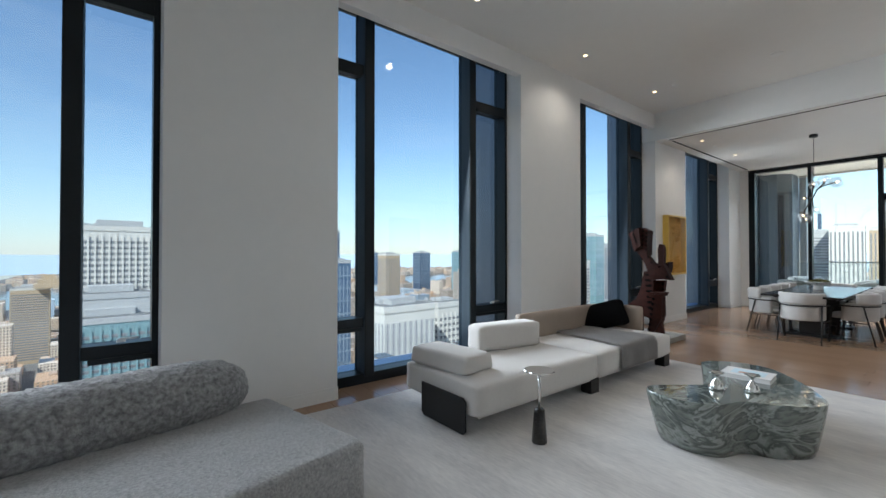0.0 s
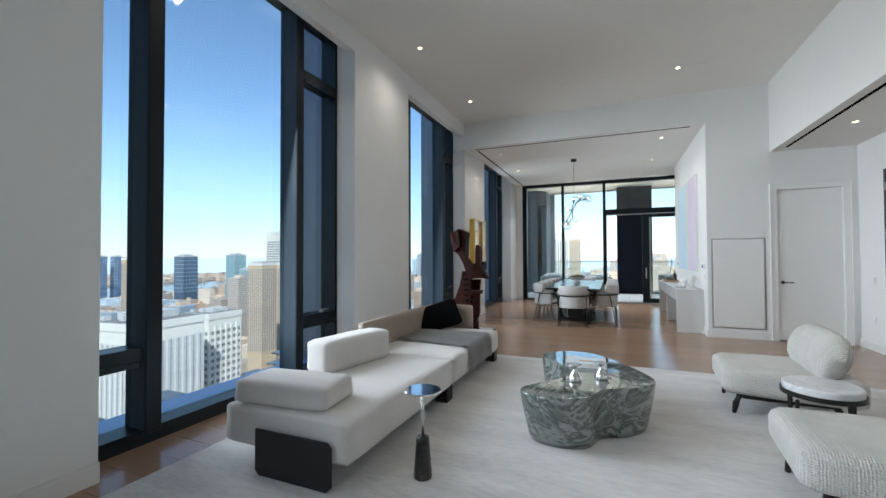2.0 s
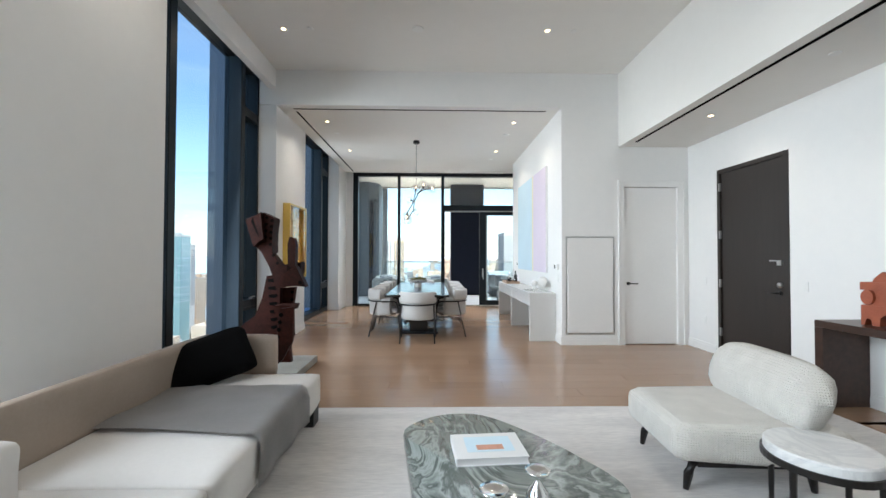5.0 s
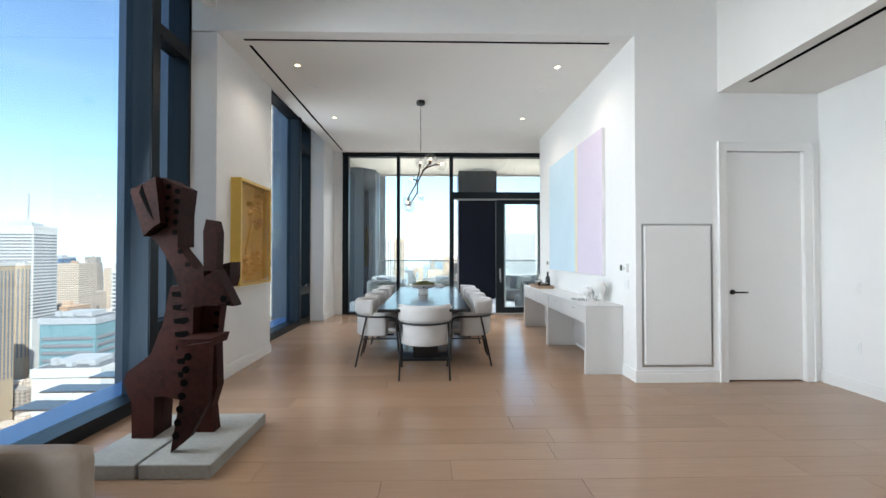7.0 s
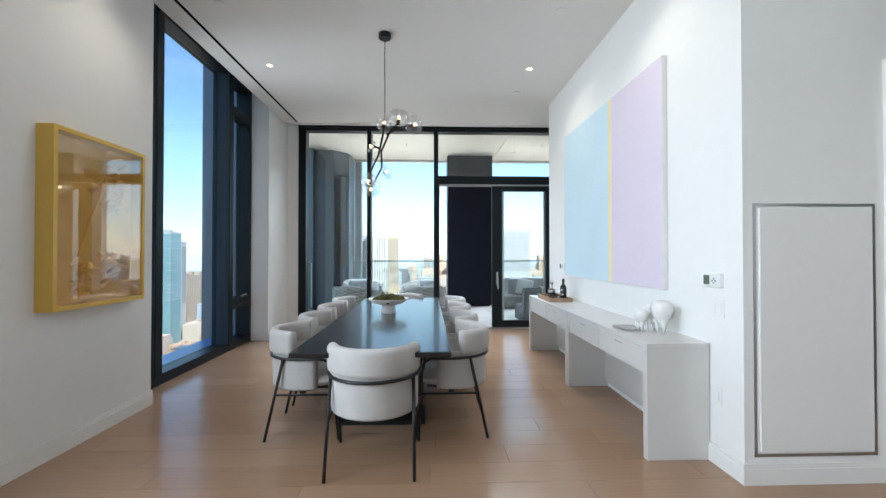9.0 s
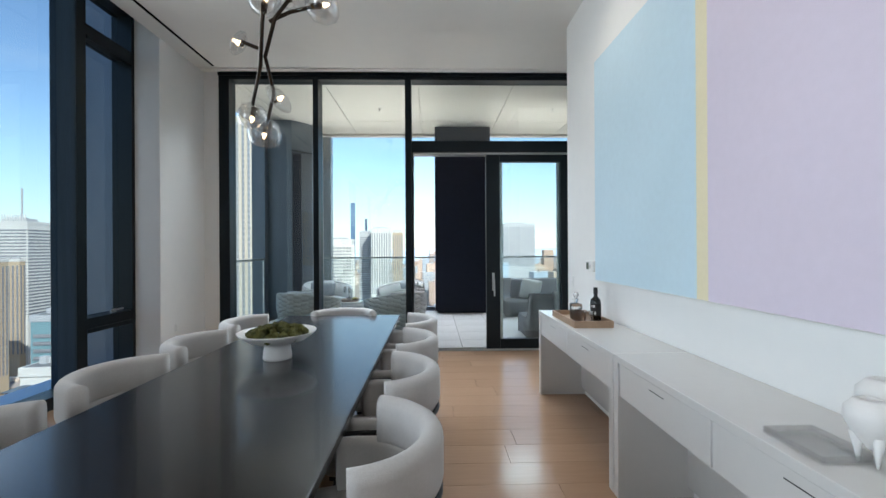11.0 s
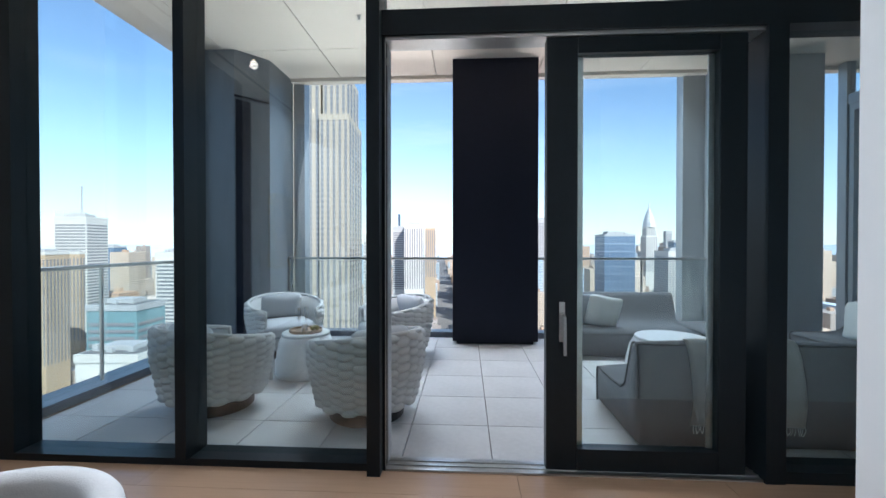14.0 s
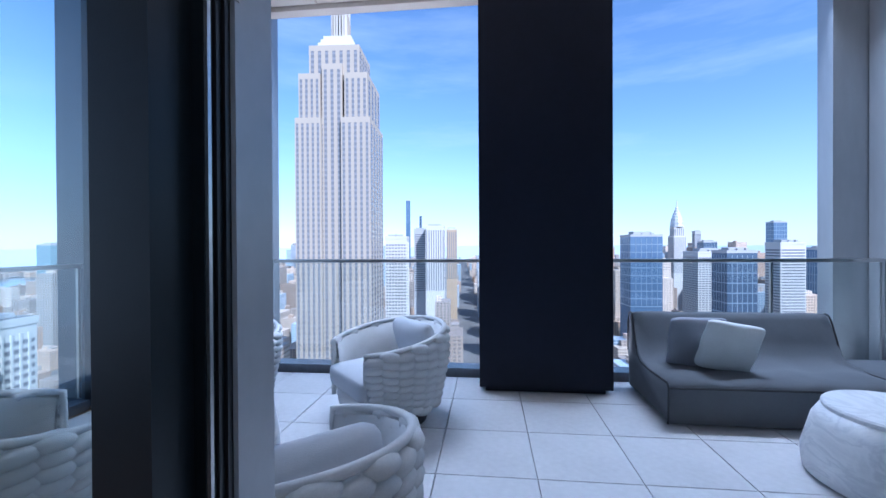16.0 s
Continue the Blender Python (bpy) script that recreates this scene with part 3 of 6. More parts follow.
for i, (y0, y1, top) in enumerate(((-2.95, -0.18, 4.20), (1.26, 3.98, 4.20), (5.42, 8.03, 4.20), (9.47, 12.22, 3.96)), 1):
    west_window(i, y0, y1, (y0 + 0.42, y0 + 0.545), (y0 + 1.975, y0 + 2.09) if i > 1 else (-0.78, -0.66), top)

# terrace window wall with the sliding door
troot = tagged(new("window_5"), "black-framed terrace glazing beside an open sliding door", kind="structure")
TF0, TF1 = TERR - 0.06, TERR + 0.12
part("window_frame", boxes((-3.735, -3.60, TF0, TF1, 0.0, DH), (-3.60, 6.2, TF0, TF1, DH - 0.09, DH), (-3.60, -1.29, TF0, TF1, -0.01, 0.045),
                           (-1.21, 6.2, TF0, TF1, 2.65, 2.80), (1.03, 1.14, TF0 - 0.01, TF1, 0.0, 2.65), (1.14, 6.2, TF0, TF1, -0.01, 0.07)), BLACK, troot)
part("head_trim", B(-3.735, 6.2, TF0 - 0.025, TF0, DH - 0.045, DH - 0.002), BLACK, troot)
part("mullion", B(-2.50, -2.43, TF0 - 0.03, TF1, 0.045, DH - 0.09), BLACK, troot)
part("mullion", B(-1.29, -1.21, TF0 - 0.06, TF1, 0.0, DH - 0.09), BLACK, troot)
part("mullion", B(-1.21, -1.192, TF0 + 0.012, TF1, 0.0, 2.65), BLACK, troot)
for y in (TF0 + 0.014, TF0 + 0.032, TF0 + 0.052):
    part("gasket", B(-1.192, -1.187, y, y + 0.007, 0.015, 2.62), STEEL if y < TF0 + 0.02 else DARKMETAL, troot, "slim seal in the door jamb")
part("door_stop", boxes((-1.192, -1.176, TF0 + 0.05, TF0 + 0.085, 2.49, 2.53), (-1.192, -1.18, TF0 + 0.055, TF0 + 0.08, 1.70, 1.76)), STEEL, troot, "small steel striker plates")
for a, b, z0, z1 in ((-3.60, -2.495, 0.045, DH - 0.09), (-2.43, -1.285, 0.045, DH - 0.09), (-1.21, 6.2, 2.80, DH - 0.09), (1.14, 6.2, 0.07, 2.65)):
    g = part("pane", B(a, b, TERR + 0.03, TERR + 0.04, z0, z1), GLASS_T, troot)
    g.visible_shadow = False
part("jamb_strip", B(-1.192, -1.184, TERR + 0.012, TF1 - 0.003, 0.02, 2.62), PALEMETAL, troot, "pale metal weather strip")
part("threshold", boxes((-1.19, 1.03, TF0 + 0.01, TF1 - 0.02, -0.02, 0.012), (-1.19, 1.03, TF0 + 0.05, TF0 + 0.06, 0.012, 0.02), (-1.19, 1.03, TF0 + 0.1, TF0 + 0.11, 0.012, 0.02)), STEEL, troot, "slim metal door track")
part("door_track", boxes((-1.19, 1.03, TF0 + 0.02, TF1 - 0.02, 2.625, 2.65)), STEEL, troot, "metal head track of the sliding door")
setting("wall_terrace_return", B(WX, -3.735, TERR - 0.05, TERR + 0.1, -0.05, DH + 0.2), WALL, "white painted return beside the terrace glazing")
# sliding leaf, standing half open
leaf = thing("sliding_door", "black-framed glass sliding door standing open", "door", (0, 0, 0))
LY0, LY1 = TERR - 0.02, TERR + 0.055
part("stile", B(-0.215, -0.03, LY0, LY1, 0.02, 2.63, bevel=0.006), BLACK, leaf)
part("stile", B(0.79, 0.95, LY0, LY1, 0.02, 2.63, bevel=0.006), BLACK, leaf)
part("rail", B(-0.03, 0.79, LY0, LY1, 0.02, 0.15), BLACK, leaf)
part("rail", B(-0.03, 0.79, LY0, LY1, 2.53, 2.63), BLACK, leaf)
part("bead", boxes((-0.03, 0.015, LY1 - 0.02, LY1 - 0.006, 0.15, 2.53), (0.755, 0.79, LY1 - 0.02, LY1 - 0.006, 0.15, 2.53)), STEEL, leaf)
g = part("pane", B(-0.03, 0.79, TERR + 0.012, TERR + 0.022, 0.15, 2.53), GLASS_T, leaf)
g.visible_shadow = False
dh = part("door_handle", B(-0.14, -0.105, LY0 - 0.012, LY0, 0.80, 1.04, bevel=0.005), STEEL, leaf, "long steel door handle plate")
part("lever", T([(-0.123, LY0 - 0.01, 0.97), (-0.123, LY0 - 0.05, 0.97), (-0.119, LY0 - 0.055, 0.955), (-0.116, LY0 - 0.055, 0.73)], 0.011), STEEL, dh)
part("key_cylinder", L([(0.014, 0), (0.014, 0.02)], 12, (-0.123, LY0 - 0.012, 0.85)), STEEL, dh)

# ---- terrace ----
TZ = 3.95
setting("terrace_floor", B(-4.6, 6.5, TERR + 0.12, 17.3, -0.35, -0.03), SUB, "dark bed below pale terrace pavers")
bm = bmesh.new()
xs = [-4.6, -3.9, -2.62, -1.15, 0.36, 1.85, 3.3, 4.8, 6.5]
for a, b in zip(xs, xs[1:]):
    box(bm, a + 0.006, b - 0.006, TERR + 0.11, 15.94, TZ, TZ + 0.05)
    box(bm, a + 0.006, b - 0.006, 15.952, 16.86, TZ, TZ + 0.05)
box(bm, -4.6, 6.5, 16.87, 17.0, TZ - 0.05, TZ + 0.35)
box(bm, -4.7, 6.6, TERR + 0.12, 17.0, TZ + 0.06, TZ + 0.6)
box(bm, WX, 6.2, TF1 - 0.04, TF1 + 0.02, DH - 0.02, TZ + 0.3)
setting("ceiling_terrace", bm, TCEIL, "warm white metal soffit panels above the terrace")
setting("wall_terrace_pillar", boxes((-0.885, 0.29, 16.33, 17.1, 0.045, TZ + 0.1), (-0.83, 0.235, 16.37, 17.1, -0.03, 0.045)), PILLAR, "near-black clad terrace pillar")
bm = bmesh.new()
prism(bm, [(-4.44, 15.86), (-3.74, 15.88), (-3.43, 16.22), (-3.41, 16.95), (-4.44, 16.95)], -0.3, 6.5)
setting("wall_terrace_west", bm, SLATE, "slate-grey clad west terrace pier with an angled face")
setting("wall_terrace_slab", B(-4.45, -4.20, 15.70, 15.855, -0.3, 6.5), SLATE, "slate-grey clad slab at the west terrace edge")
# Thin dark strip laid on the pier's angled face.
setting("trim_terrace_dark_strip", prism(bmesh.new(), [(-3.728, 15.884), (-3.60, 16.024), (-3.594, 16.018), (-3.722, 15.878)], 0.05, 3.30), PILLAR, "thin dark strip on the slate pier")
setting("trim_terrace_band", prism(bmesh.new(), [(-3.738, 15.872), (-3.427, 16.212), (-3.421, 16.206), (-3.732, 15.866)], 3.33, 3.36), PILLAR, "dark seam across the slate pier")
setting("wall_terrace_wing", B(-3.405, -3.23, 16.96, 17.15, -3.0, 6.5), PANEL, "grey metal fin beside the terrace rail")
setting("wall_terrace_east", B(2.84, 4.10, 16.43, 16.95, -0.3, 6.5), PANEL, "grey metal clad east terrace pier")
setting("wall_terrace_east_fin", B(2.53, 4.10, 16.96, 17.15, -3.0, 6.5), PANEL, "grey metal fin beside the terrace rail")
# Unseen mass added for the building's upper storeys, to block the sun.
setting("wall_upper_sun_block", B(-4.6, 6.5, BACK - 0.2, 17.0, TZ + 0.62, 26.0), PANEL, "unseen grey upper storeys added to keep sun off the terrace")
# Block added out of view to the east so no sun reaches the terrace.
setting("wall_east_sun_block", B(6.7, 12.0, -3.0, 14.6, -6.0, 26.0), PANEL, "unseen plain grey block added east to keep sun out")
wroot = tagged(new("window_6"), "pale metal framed glazing at the terrace end", kind="structure")
for a, b in ((13.30, 13.40), (14.55, 14.65), (15.72, 15.82), (16.70, 16.84)):
    part("post", B(4.62, 4.74, a, b, 0.0, TZ), PALEMETAL, wroot)
part("transom", B(4.63, 4.73, 13.40, 16.70, 3.34, 3.48), PALEMETAL, wroot)
part("window_sill", B(4.62, 4.74, 13.40, 16.70, 0.0, 0.12), PALEMETAL, wroot)
for a, b in ((13.40, 14.55), (14.65, 15.72), (15.82, 16.70)):
    part("sash", boxes((4.64, 4.72, a + 0.02, a + 0.09, 0.12, 3.34), (4.64, 4.72, b - 0.09, b - 0.02, 0.12, 3.34), (4.64, 4.72, a + 0.09, b - 0.09, 3.24, 3.34)), PALEMETAL, wroot)
    for lo, hi in ((0.12, 3.24), (3.48, TZ)):
        g = part("pane", B(4.67, 4.68, a, b, lo, hi), RAILGLASS, wroot)
        g.visible_shadow = False
setting("wall_terrace_inner", boxes((6.2, 6.5, TERR - 0.1, TERR + 0.1, -0.3, TZ + 0.5)), PANEL, "plain inner wall of the terrace")
setting("trim_terrace_kerb", boxes((-3.40, -0.89, 16.80, 17.0, -0.3, 0.07), (0.295, 2.83, 16.80, 17.0, -0.3, 0.07), (4.11, 6.3, 16.80, 17.0, -0.3, 0.07), (-4.45, -4.15, TERR + 0.12, 15.69, -0.3, 0.05)), FIN, "blue-grey metal kerb below the glass rail")


def glass_rail(label, x0, x1, y0, y1, posts):
    root = thing("glass_railing", label, "railing", ((x0 + x1) / 2, (y0 + y1) / 2, 0.07))
    ox, oy = root.location.x, root.location.y
    part("top_rail", B(x0 - ox - 0.012, x1 - ox + 0.012, y0 - oy - 0.02, y1 - oy + 0.02, 1.09, 1.125, bevel=0.004), STEEL, root)
    along_x = x1 - x0 > y1 - y0
    k = max(1, round(max(x1 - x0, y1 - y0) / 1.25))
    for j in range(k):
        a, b = j / k, (j + 1) / k
        if along_x:
            bm = B(x0 - ox + (x1 - x0) * a + 0.006, x0 - ox + (x1 - x0) * b - 0.006, y0 - oy - 0.006, y0 - oy + 0.006, 0.0, 1.09)
        else:
            bm = B(x0 - ox - 0.006, x0 - ox + 0.006, y0 - oy + (y1 - y0) * a + 0.006, y0 - oy + (y1 - y0) * b - 0.006, 0.0, 1.09)
        g = part("glass_panel", bm, RAILGLASS, root)
        g.visible_shadow = False
    for px, py in posts:
        part("post", B(px - ox - 0.012, px - ox + 0.012, py - oy - 0.012, py - oy + 0.012, 0.0, 1.09), STEEL, root)


glass_rail("frameless glass terrace railing with steel top rail", -3.40, -0.90, 16.78, 16.78, ((-3.40, 16.78),))
glass_rail("frameless glass terrace railing with steel top rail", 0.31, 2.81, 16.78, 16.78, ((2.81, 16.78), (1.86, 16.78)))
glass_rail("frameless glass railing along the west terrace edge", -4.22, -4.22, TERR + 0.2, 15.69, ((-4.22, 15.67), (-4.22, 14.4)))


# ---- the city below ----
GZ = -168.0
setting("ground", B(-4900, 4900, -600, 4900, GZ - 1, GZ), STREET, "grey city ground far below")
rng = np.random.default_rng(7)


def blocks_mesh(name, mat, rows, label):
    """Many plain far blocks in one mesh: rows of x, y, half width, half depth, height, turn."""
    cv, cf = [], []
    for x, y, a, b, h, t in rows:
        c, s = math.cos(t), math.sin(t)
        k = len(cv)
        for z in (GZ, GZ + h):
            for u, w in ((-a, -b), (a, -b), (a, b), (-a, b)):
                cv.append((x + u * c - w * s, y + u * s + w * c, z))
        cf += [(k + 4, k + 5, k + 6, k + 7)] + [(k + i, k + (i + 1) % 4, k + 4 + (i + 1) % 4, k + 4 + i) for i in range(4)]
    me = bpy.data.meshes.new(name)
    me.from_pydata(cv, [], cf)
    me.materials.append(mat)
    ob = new(name, me)
    return tagged(ob, label, "buildings", kind="stuff")


TURN = radians(3.7)
# name, x, y, width, top, style, wall, strips
TOWERS = [
    ("slim_tower", -384, 1976, 20, 225, "glass", "blue", 3), ("ribbed_tower", -90, 707, 32, 36, "piers", "white", 8), ("grey_tower", -120, 735, 22, 32, "bands", "stone", 5),
    ("grid_tower", -111, 500, 26, 13, "grid", "white", 7), ("stone_tower", -79, 909, 23, 40, "piers", "tan", 5), ("slab_tower", 226, 1087, 85, 66, "grid", "stone", 16),
    ("blue_tower", 240, 669, 48, 17, "glass", "blue", 6), ("thin_tower", 648, 1365, 19, 44, "bands", "stone", 4), ("dark_block", 564, 1128, 34, 10, "glass", "dark", 5),
    ("pale_block", 366, 723, 54, -10, "grid", "white", 10), ("navy_block", 298, 533, 35, -6, "glass", "dark", 6), ("navy_tower", 875, 1351, 39, 70, "glass", "blue", 5),
    ("striped_tower", 393, 591, 32, 4, "bands", "white", 6), ("glass_block", 478, 653, 24, -4, "glass", "blue", 5), ("teal_tower", -434, 682, 36, 36, "glass", "teal", 6),
    ("teal_neighbour", -455, 760, 20, 22, "bands", "stone", 5), ("crowned_tower", -499, 502, 40, 36, "bands", "white", 8), ("tan_tower", -406, 397, 26, -6, "piers", "tan", 7),
    ("grey_glass_tower", -679, 745, 37, -2, "glass", "blue", 6), ("teal_midrise", -192, 222, 27, -32, "bands", "teal", 8), ("navy_riverside", -1217, 877, 48, 7, "glass", "dark", 5),
    ("sea_green_tower", -1131, 986, 45, 11, "glass", "teal", 5), ("green_block", -954, 883, 44, -31, "bands", "teal", 6), ("river_tower", -1682, 886, 23, 8, "glass", "blue", 3),
    ("river_twin", -1706, 947, 28, 8, "glass", "blue", 3), ("sandstone_tower", -495, 495, 28, -8, "piers", "tan", 6), ("pale_tall_tower", -633, 640, 28, 50, "bands", "stone", 5),
    ("white_grid_tower", -349, 0, 46, 19, "grid", "white", 13), ("pale_annexe", -318, -4, 40, -23, "plain", "stone", 4), ("glass_annexe", -305, -4, 42, -36, "grid", "teal", 10),
    ("stepped_block", -893, -107, 44, -52, "bands", "tan", 5), ("blue_white_tower", -364, 165, 19, -5, "glass", "blue", 5), ("dark_spire_tower", -733, 321, 15, 45, "glass", "dark", 3),
    ("brick_tower", -598, 364, 29, 1, "piers", "tan", 7), ("white_fin_tower", -186, 124, 34, -27, "fins", "white", 9), ("white_lowrise", -140, 162, 24, -42, "plain", "white", 5),
    ("cream_block", -295, 410, 38, -7, "bands", "white", 8), ("white_wing", -205, 168, 22, -30, "grid", "white", 6),
]
KEEP = [(t[1], t[2], t[3]) for t in TOWERS] + [(-104, 305, 70), (483, 1111, 60)]
city_a, city_b = [], []
for gx in range(-44, 44):
    for gy in range(-8, 60):
        for _ in range(3 if abs(gx) < 16 and gy < 24 else 1):
            x = gx * 92 + rng.uniform(-34, 34)
            y = gy * 78 + rng.uniform(-30, 30)
            X, Y = x * math.cos(TURN) - y * math.sin(TURN), x * math.sin(TURN) + y * math.cos(TURN)
            d = math.hypot(X, Y)
            if d < 75 or d > 4700 or Y < -500 or abs(X) > 4700:
                continue
            if Y > 0 and abs(x - 12) < 26:          # the avenue
                continue
            if -2700 < X < -1760:                   # the river
                continue
            if any(abs(X - kx) < kw * 0.5 + 24 and abs(Y - ky) < kw * 0.5 + 24 for kx, ky, kw in KEEP):
                continue
            mid = math.exp(-((Y - 1500) / 800) ** 2) if X > -700 else 0.0
            h = rng.lognormal(3.45, 0.45) * (1.0 + 0.9 * mid)
            if rng.random() < 0.10 * mid + 0.012 and d > 700:
                h = rng.uniform(100, 172)
            if X < -1700:
                h = min(h, 26)
            h = min(h, 58 if d < 350 else 100 if d < 800 else 178)
            row = (X, Y, rng.uniform(9, 24), rng.uniform(9, 24), h, TURN)
            (city_b if rng.random() < 0.26 and h > 45 else city_a).append(row)
            for _k in range(2):
                if rng.random() < 0.6:
                    city_a.append((X + rng.uniform(-6, 6), Y + rng.uniform(-6, 6), rng.uniform(2, 6), rng.uniform(2, 6), h + rng.uniform(2, 7), TURN))
blocks_mesh("city_blocks", CITY_A, city_a, "many distant brick and stone city buildings")
blocks_mesh("city_glass_blocks", CITY_B, city_b, "distant glass and steel city buildings")
setting("water", B(-2680, -1790, -590, 4600, GZ, GZ + 0.6), material("river_water", (0.10, 0.14, 0.17), 0.15, vary=0.2, scale=0.004), "wide grey-blue river beyond the city")

FACE = {"white": material("white_facade_stone", (0.66, 0.62, 0.56), 0.8, vary=0.1, scale=0.05), "stone": material("grey_facade_stone", (0.47, 0.46, 0.45), 0.8, vary=0.12, scale=0.05),
        "tan": material("tan_facade_brick", (0.52, 0.385, 0.25), 0.85, vary=0.15, scale=0.05), "blue": material("blue_facade_glass", (0.15, 0.23, 0.35), 0.2, 0.3, vary=0.2, scale=0.03),
        "teal": material("teal_facade_glass", (0.28, 0.43, 0.45), 0.25, 0.2, vary=0.2, scale=0.03), "dark": material("navy_facade_glass", (0.12, 0.17, 0.25), 0.2, 0.3, vary=0.3, scale=0.03)}
STRIP = facade("window_strips", (0.36, 0.335, 0.31), (0.20, 0.20, 0.21), 400.0, 3.7, 0.6, 0.999)
ROOFING = material("roof_gravel", (0.19, 0.185, 0.18), 0.9, vary=0.3, scale=0.15)
MULL = material("facade_mullion", (0.30, 0.36, 0.42), 0.4, 0.2, vary=0.1, scale=0.05)
cube_of = {}


def slab(name, mat, parent, x0, x1, y0, y1, z0, z1):
    """A block that shares its mesh with all others of the same material."""
    if mat.name not in cube_of:
        cube_of[mat.name] = mesh_of(B(-0.5, 0.5, -0.5, 0.5, -0.5, 0.5), "facade_piece", mat)
    ob = new(name, cube_of[mat.name])
    ob.parent = parent
    ob.location, ob.scale = ((x0 + x1) / 2, (y0 + y1) / 2, (z0 + z1) / 2), (x1 - x0, y1 - y0, z1 - z0)
    return ob


def dress(root, x0, x1, y0, y1, z0, z1, style, k, east):
    """Windows of the two faces that look towards the terrace: south, and east or west."""
    fx = x1 if east else x0
    for face in (0, 1):
        a, b = (x0, x1) if face == 0 else (y0, y1)
        def put(nm, mat, u0, u1, w0, w1, out):
            if face == 0:
                slab(nm, mat, root, u0, u1, y0 - out, y0 + 0.5, w0, w1)
            else:
                slab(nm, mat, root, fx - (0.5 if east else out), fx + (out if east else 0.5), u0, u1, w0, w1)
        step = (b - a) / k
        if style == "fins":
            for i in range(k):
                put("grey_band", FACE["stone"], a + step * (i + 0.12), a + step * (i + 0.88), z0, z1 - 5, 0.12)
                put("window_strip", STRIP, a + step * (i + 0.44), a + step * (i + 0.56), z0, z1 - 5, 0.2)
        elif style in ("piers",):
            for i in range(k):
                put("window_strip", STRIP, a + step * (i + 0.29), a + step * (i + 0.71), z0, z1 - 4, 0.25)
        elif style in ("bands", "grid"):
            n = max(3, int((z1 - z0) / 3.9))
            for i in range(n):
                w = z1 - 4 - (z1 - z0 - 4) * (i + 1) / n
                put("window_band", STRIP, a + 1.2, b - 1.2, w, w + (z1 - z0) / n * 0.48, 0.25)
            if style == "grid":
                for i in range(1, k):
                    put("pier", root_wall, a + step * i - step * 0.13, a + step * i + step * 0.13, z0, z1 - 3, 0.7)
        elif style == "glass":
            for i in range(1, k):
                put("mullion", MULL, a + step * i - 0.35, a + step * i + 0.35, z0, z1 - 2, 0.4)
            n = max(3, int((z1 - z0) / 11))
            for i in range(n):
                w = z0 + (z1 - z0) * i / n
                put("spandrel", MULL, a + 0.4, b - 0.4, w, w + 1.2, 0.3)


for nm, x, y, w, top, style, tone, k in TOWERS:
    root = thing("tower", "distant %s city tower with %s" % ({"white": "white stone", "stone": "grey stone", "tan": "tan brick", "blue": "blue glass", "teal": "teal glass", "dark": "navy glass"}[tone],
                 {"piers": "vertical window strips", "bands": "horizontal window bands", "grid": "a grid of windows", "glass": "slim mullions", "fins": "tall white fins", "plain": "blank walls"}[style]), "building", (x, y, GZ), math.degrees(TURN))
    h = top - GZ
    root_wall = FACE[tone]
    hw = w / 2
    if -x > y:      # its east side looks this way
        bx0, bx1, by0, by1 = -w * 0.85, 0.0, -hw, hw
    else:
        bx0, bx1, by0, by1 = -hw, hw, 0.0, w * 0.85
    slab("wall", root_wall, root, bx0, bx1, by0, by1, 0, h)
    slab("roof_house", FACE["stone"], root, bx0 + w * 0.2, bx1 - w * 0.25, by0 + w * 0.25, by1 - w * 0.2, h, h + min(6, w * 0.12))
    slab("roof", ROOFING, root, bx0 + 0.6, bx1 - 0.6, by0 + 0.6, by1 - 0.6, h + 0.5, h + 0.9)
    for q in range(3):
        u, v = bx0 + (bx1 - bx0) * (0.12 + 0.31 * q), by0 + (by1 - by0) * (0.10 + 0.06 * ((q * 7 + k) % 3))
        slab("roof_unit", FACE["stone"], root, u, u + w * 0.09, v, v + w * 0.08, h + 0.9, h + 2.6 + 0.5 * ((q + k) % 3))
    slab("parapet", FACE["white" if tone in ("white", "tan") else "stone"], root, bx0 - 0.4, bx1 + 0.4, by0 - 0.4, by1 + 0.4, h - 2.5, h + 0.8)
    dress(root, bx0, bx1, by0, by1, max(0, h - 110), h - 3, style, k, x < 0)
    if nm == "crowned_tower":
        for i in range(14):
            slab("crown_fin", FACE["white"], root, -hw + w * i / 14, -hw + w * (i + 0.3) / 14, 0, 0.8, h, h + 9)
        slab("mast", FACE["stone"], root, -0.6, 0.6, w * 0.4, w * 0.44, h, h + 42)
    if nm == "grey_tower":
        slab("chimney", FACE["dark"], root, -2, 2, 8, 12, h, h + 24)
    if nm == "stepped_block":
        for i in range(3):
            slab("step_storey", FACE["tan"], root, -hw * (0.8 - 0.22 * i), hw * (0.8 - 0.22 * i), 4 + 4 * i, w * 0.8 - 3 * i, h + 7 * i, h + 7 * i + 7)
    if nm == "white_lowrise":
        board = slab("billboard", FACE["white"], root, -hw * 0.75, hw * 0.25, -1.0, -0.4, h - 17, h - 7)
        for row, words in enumerate(("NOW", "RENTING")):
            text = bpy.data.curves.new("lettering", "FONT")
            text.body, text.size, text.align_x, text.extrude = words, 3.0, "CENTER", 0.05
            draft = bpy.data.objects.new("draft", text)
            letters = new("lettering", bpy.data.meshes.new_from_object(draft))
            bpy.data.objects.remove(draft)
            letters.data.materials.append(FACE["stone"])
            letters.parent = root
            letters.matrix_basis = pose(-hw * 0.25, -1.06, h - 11.2 - 3.4 * row, 90, 0, 0)

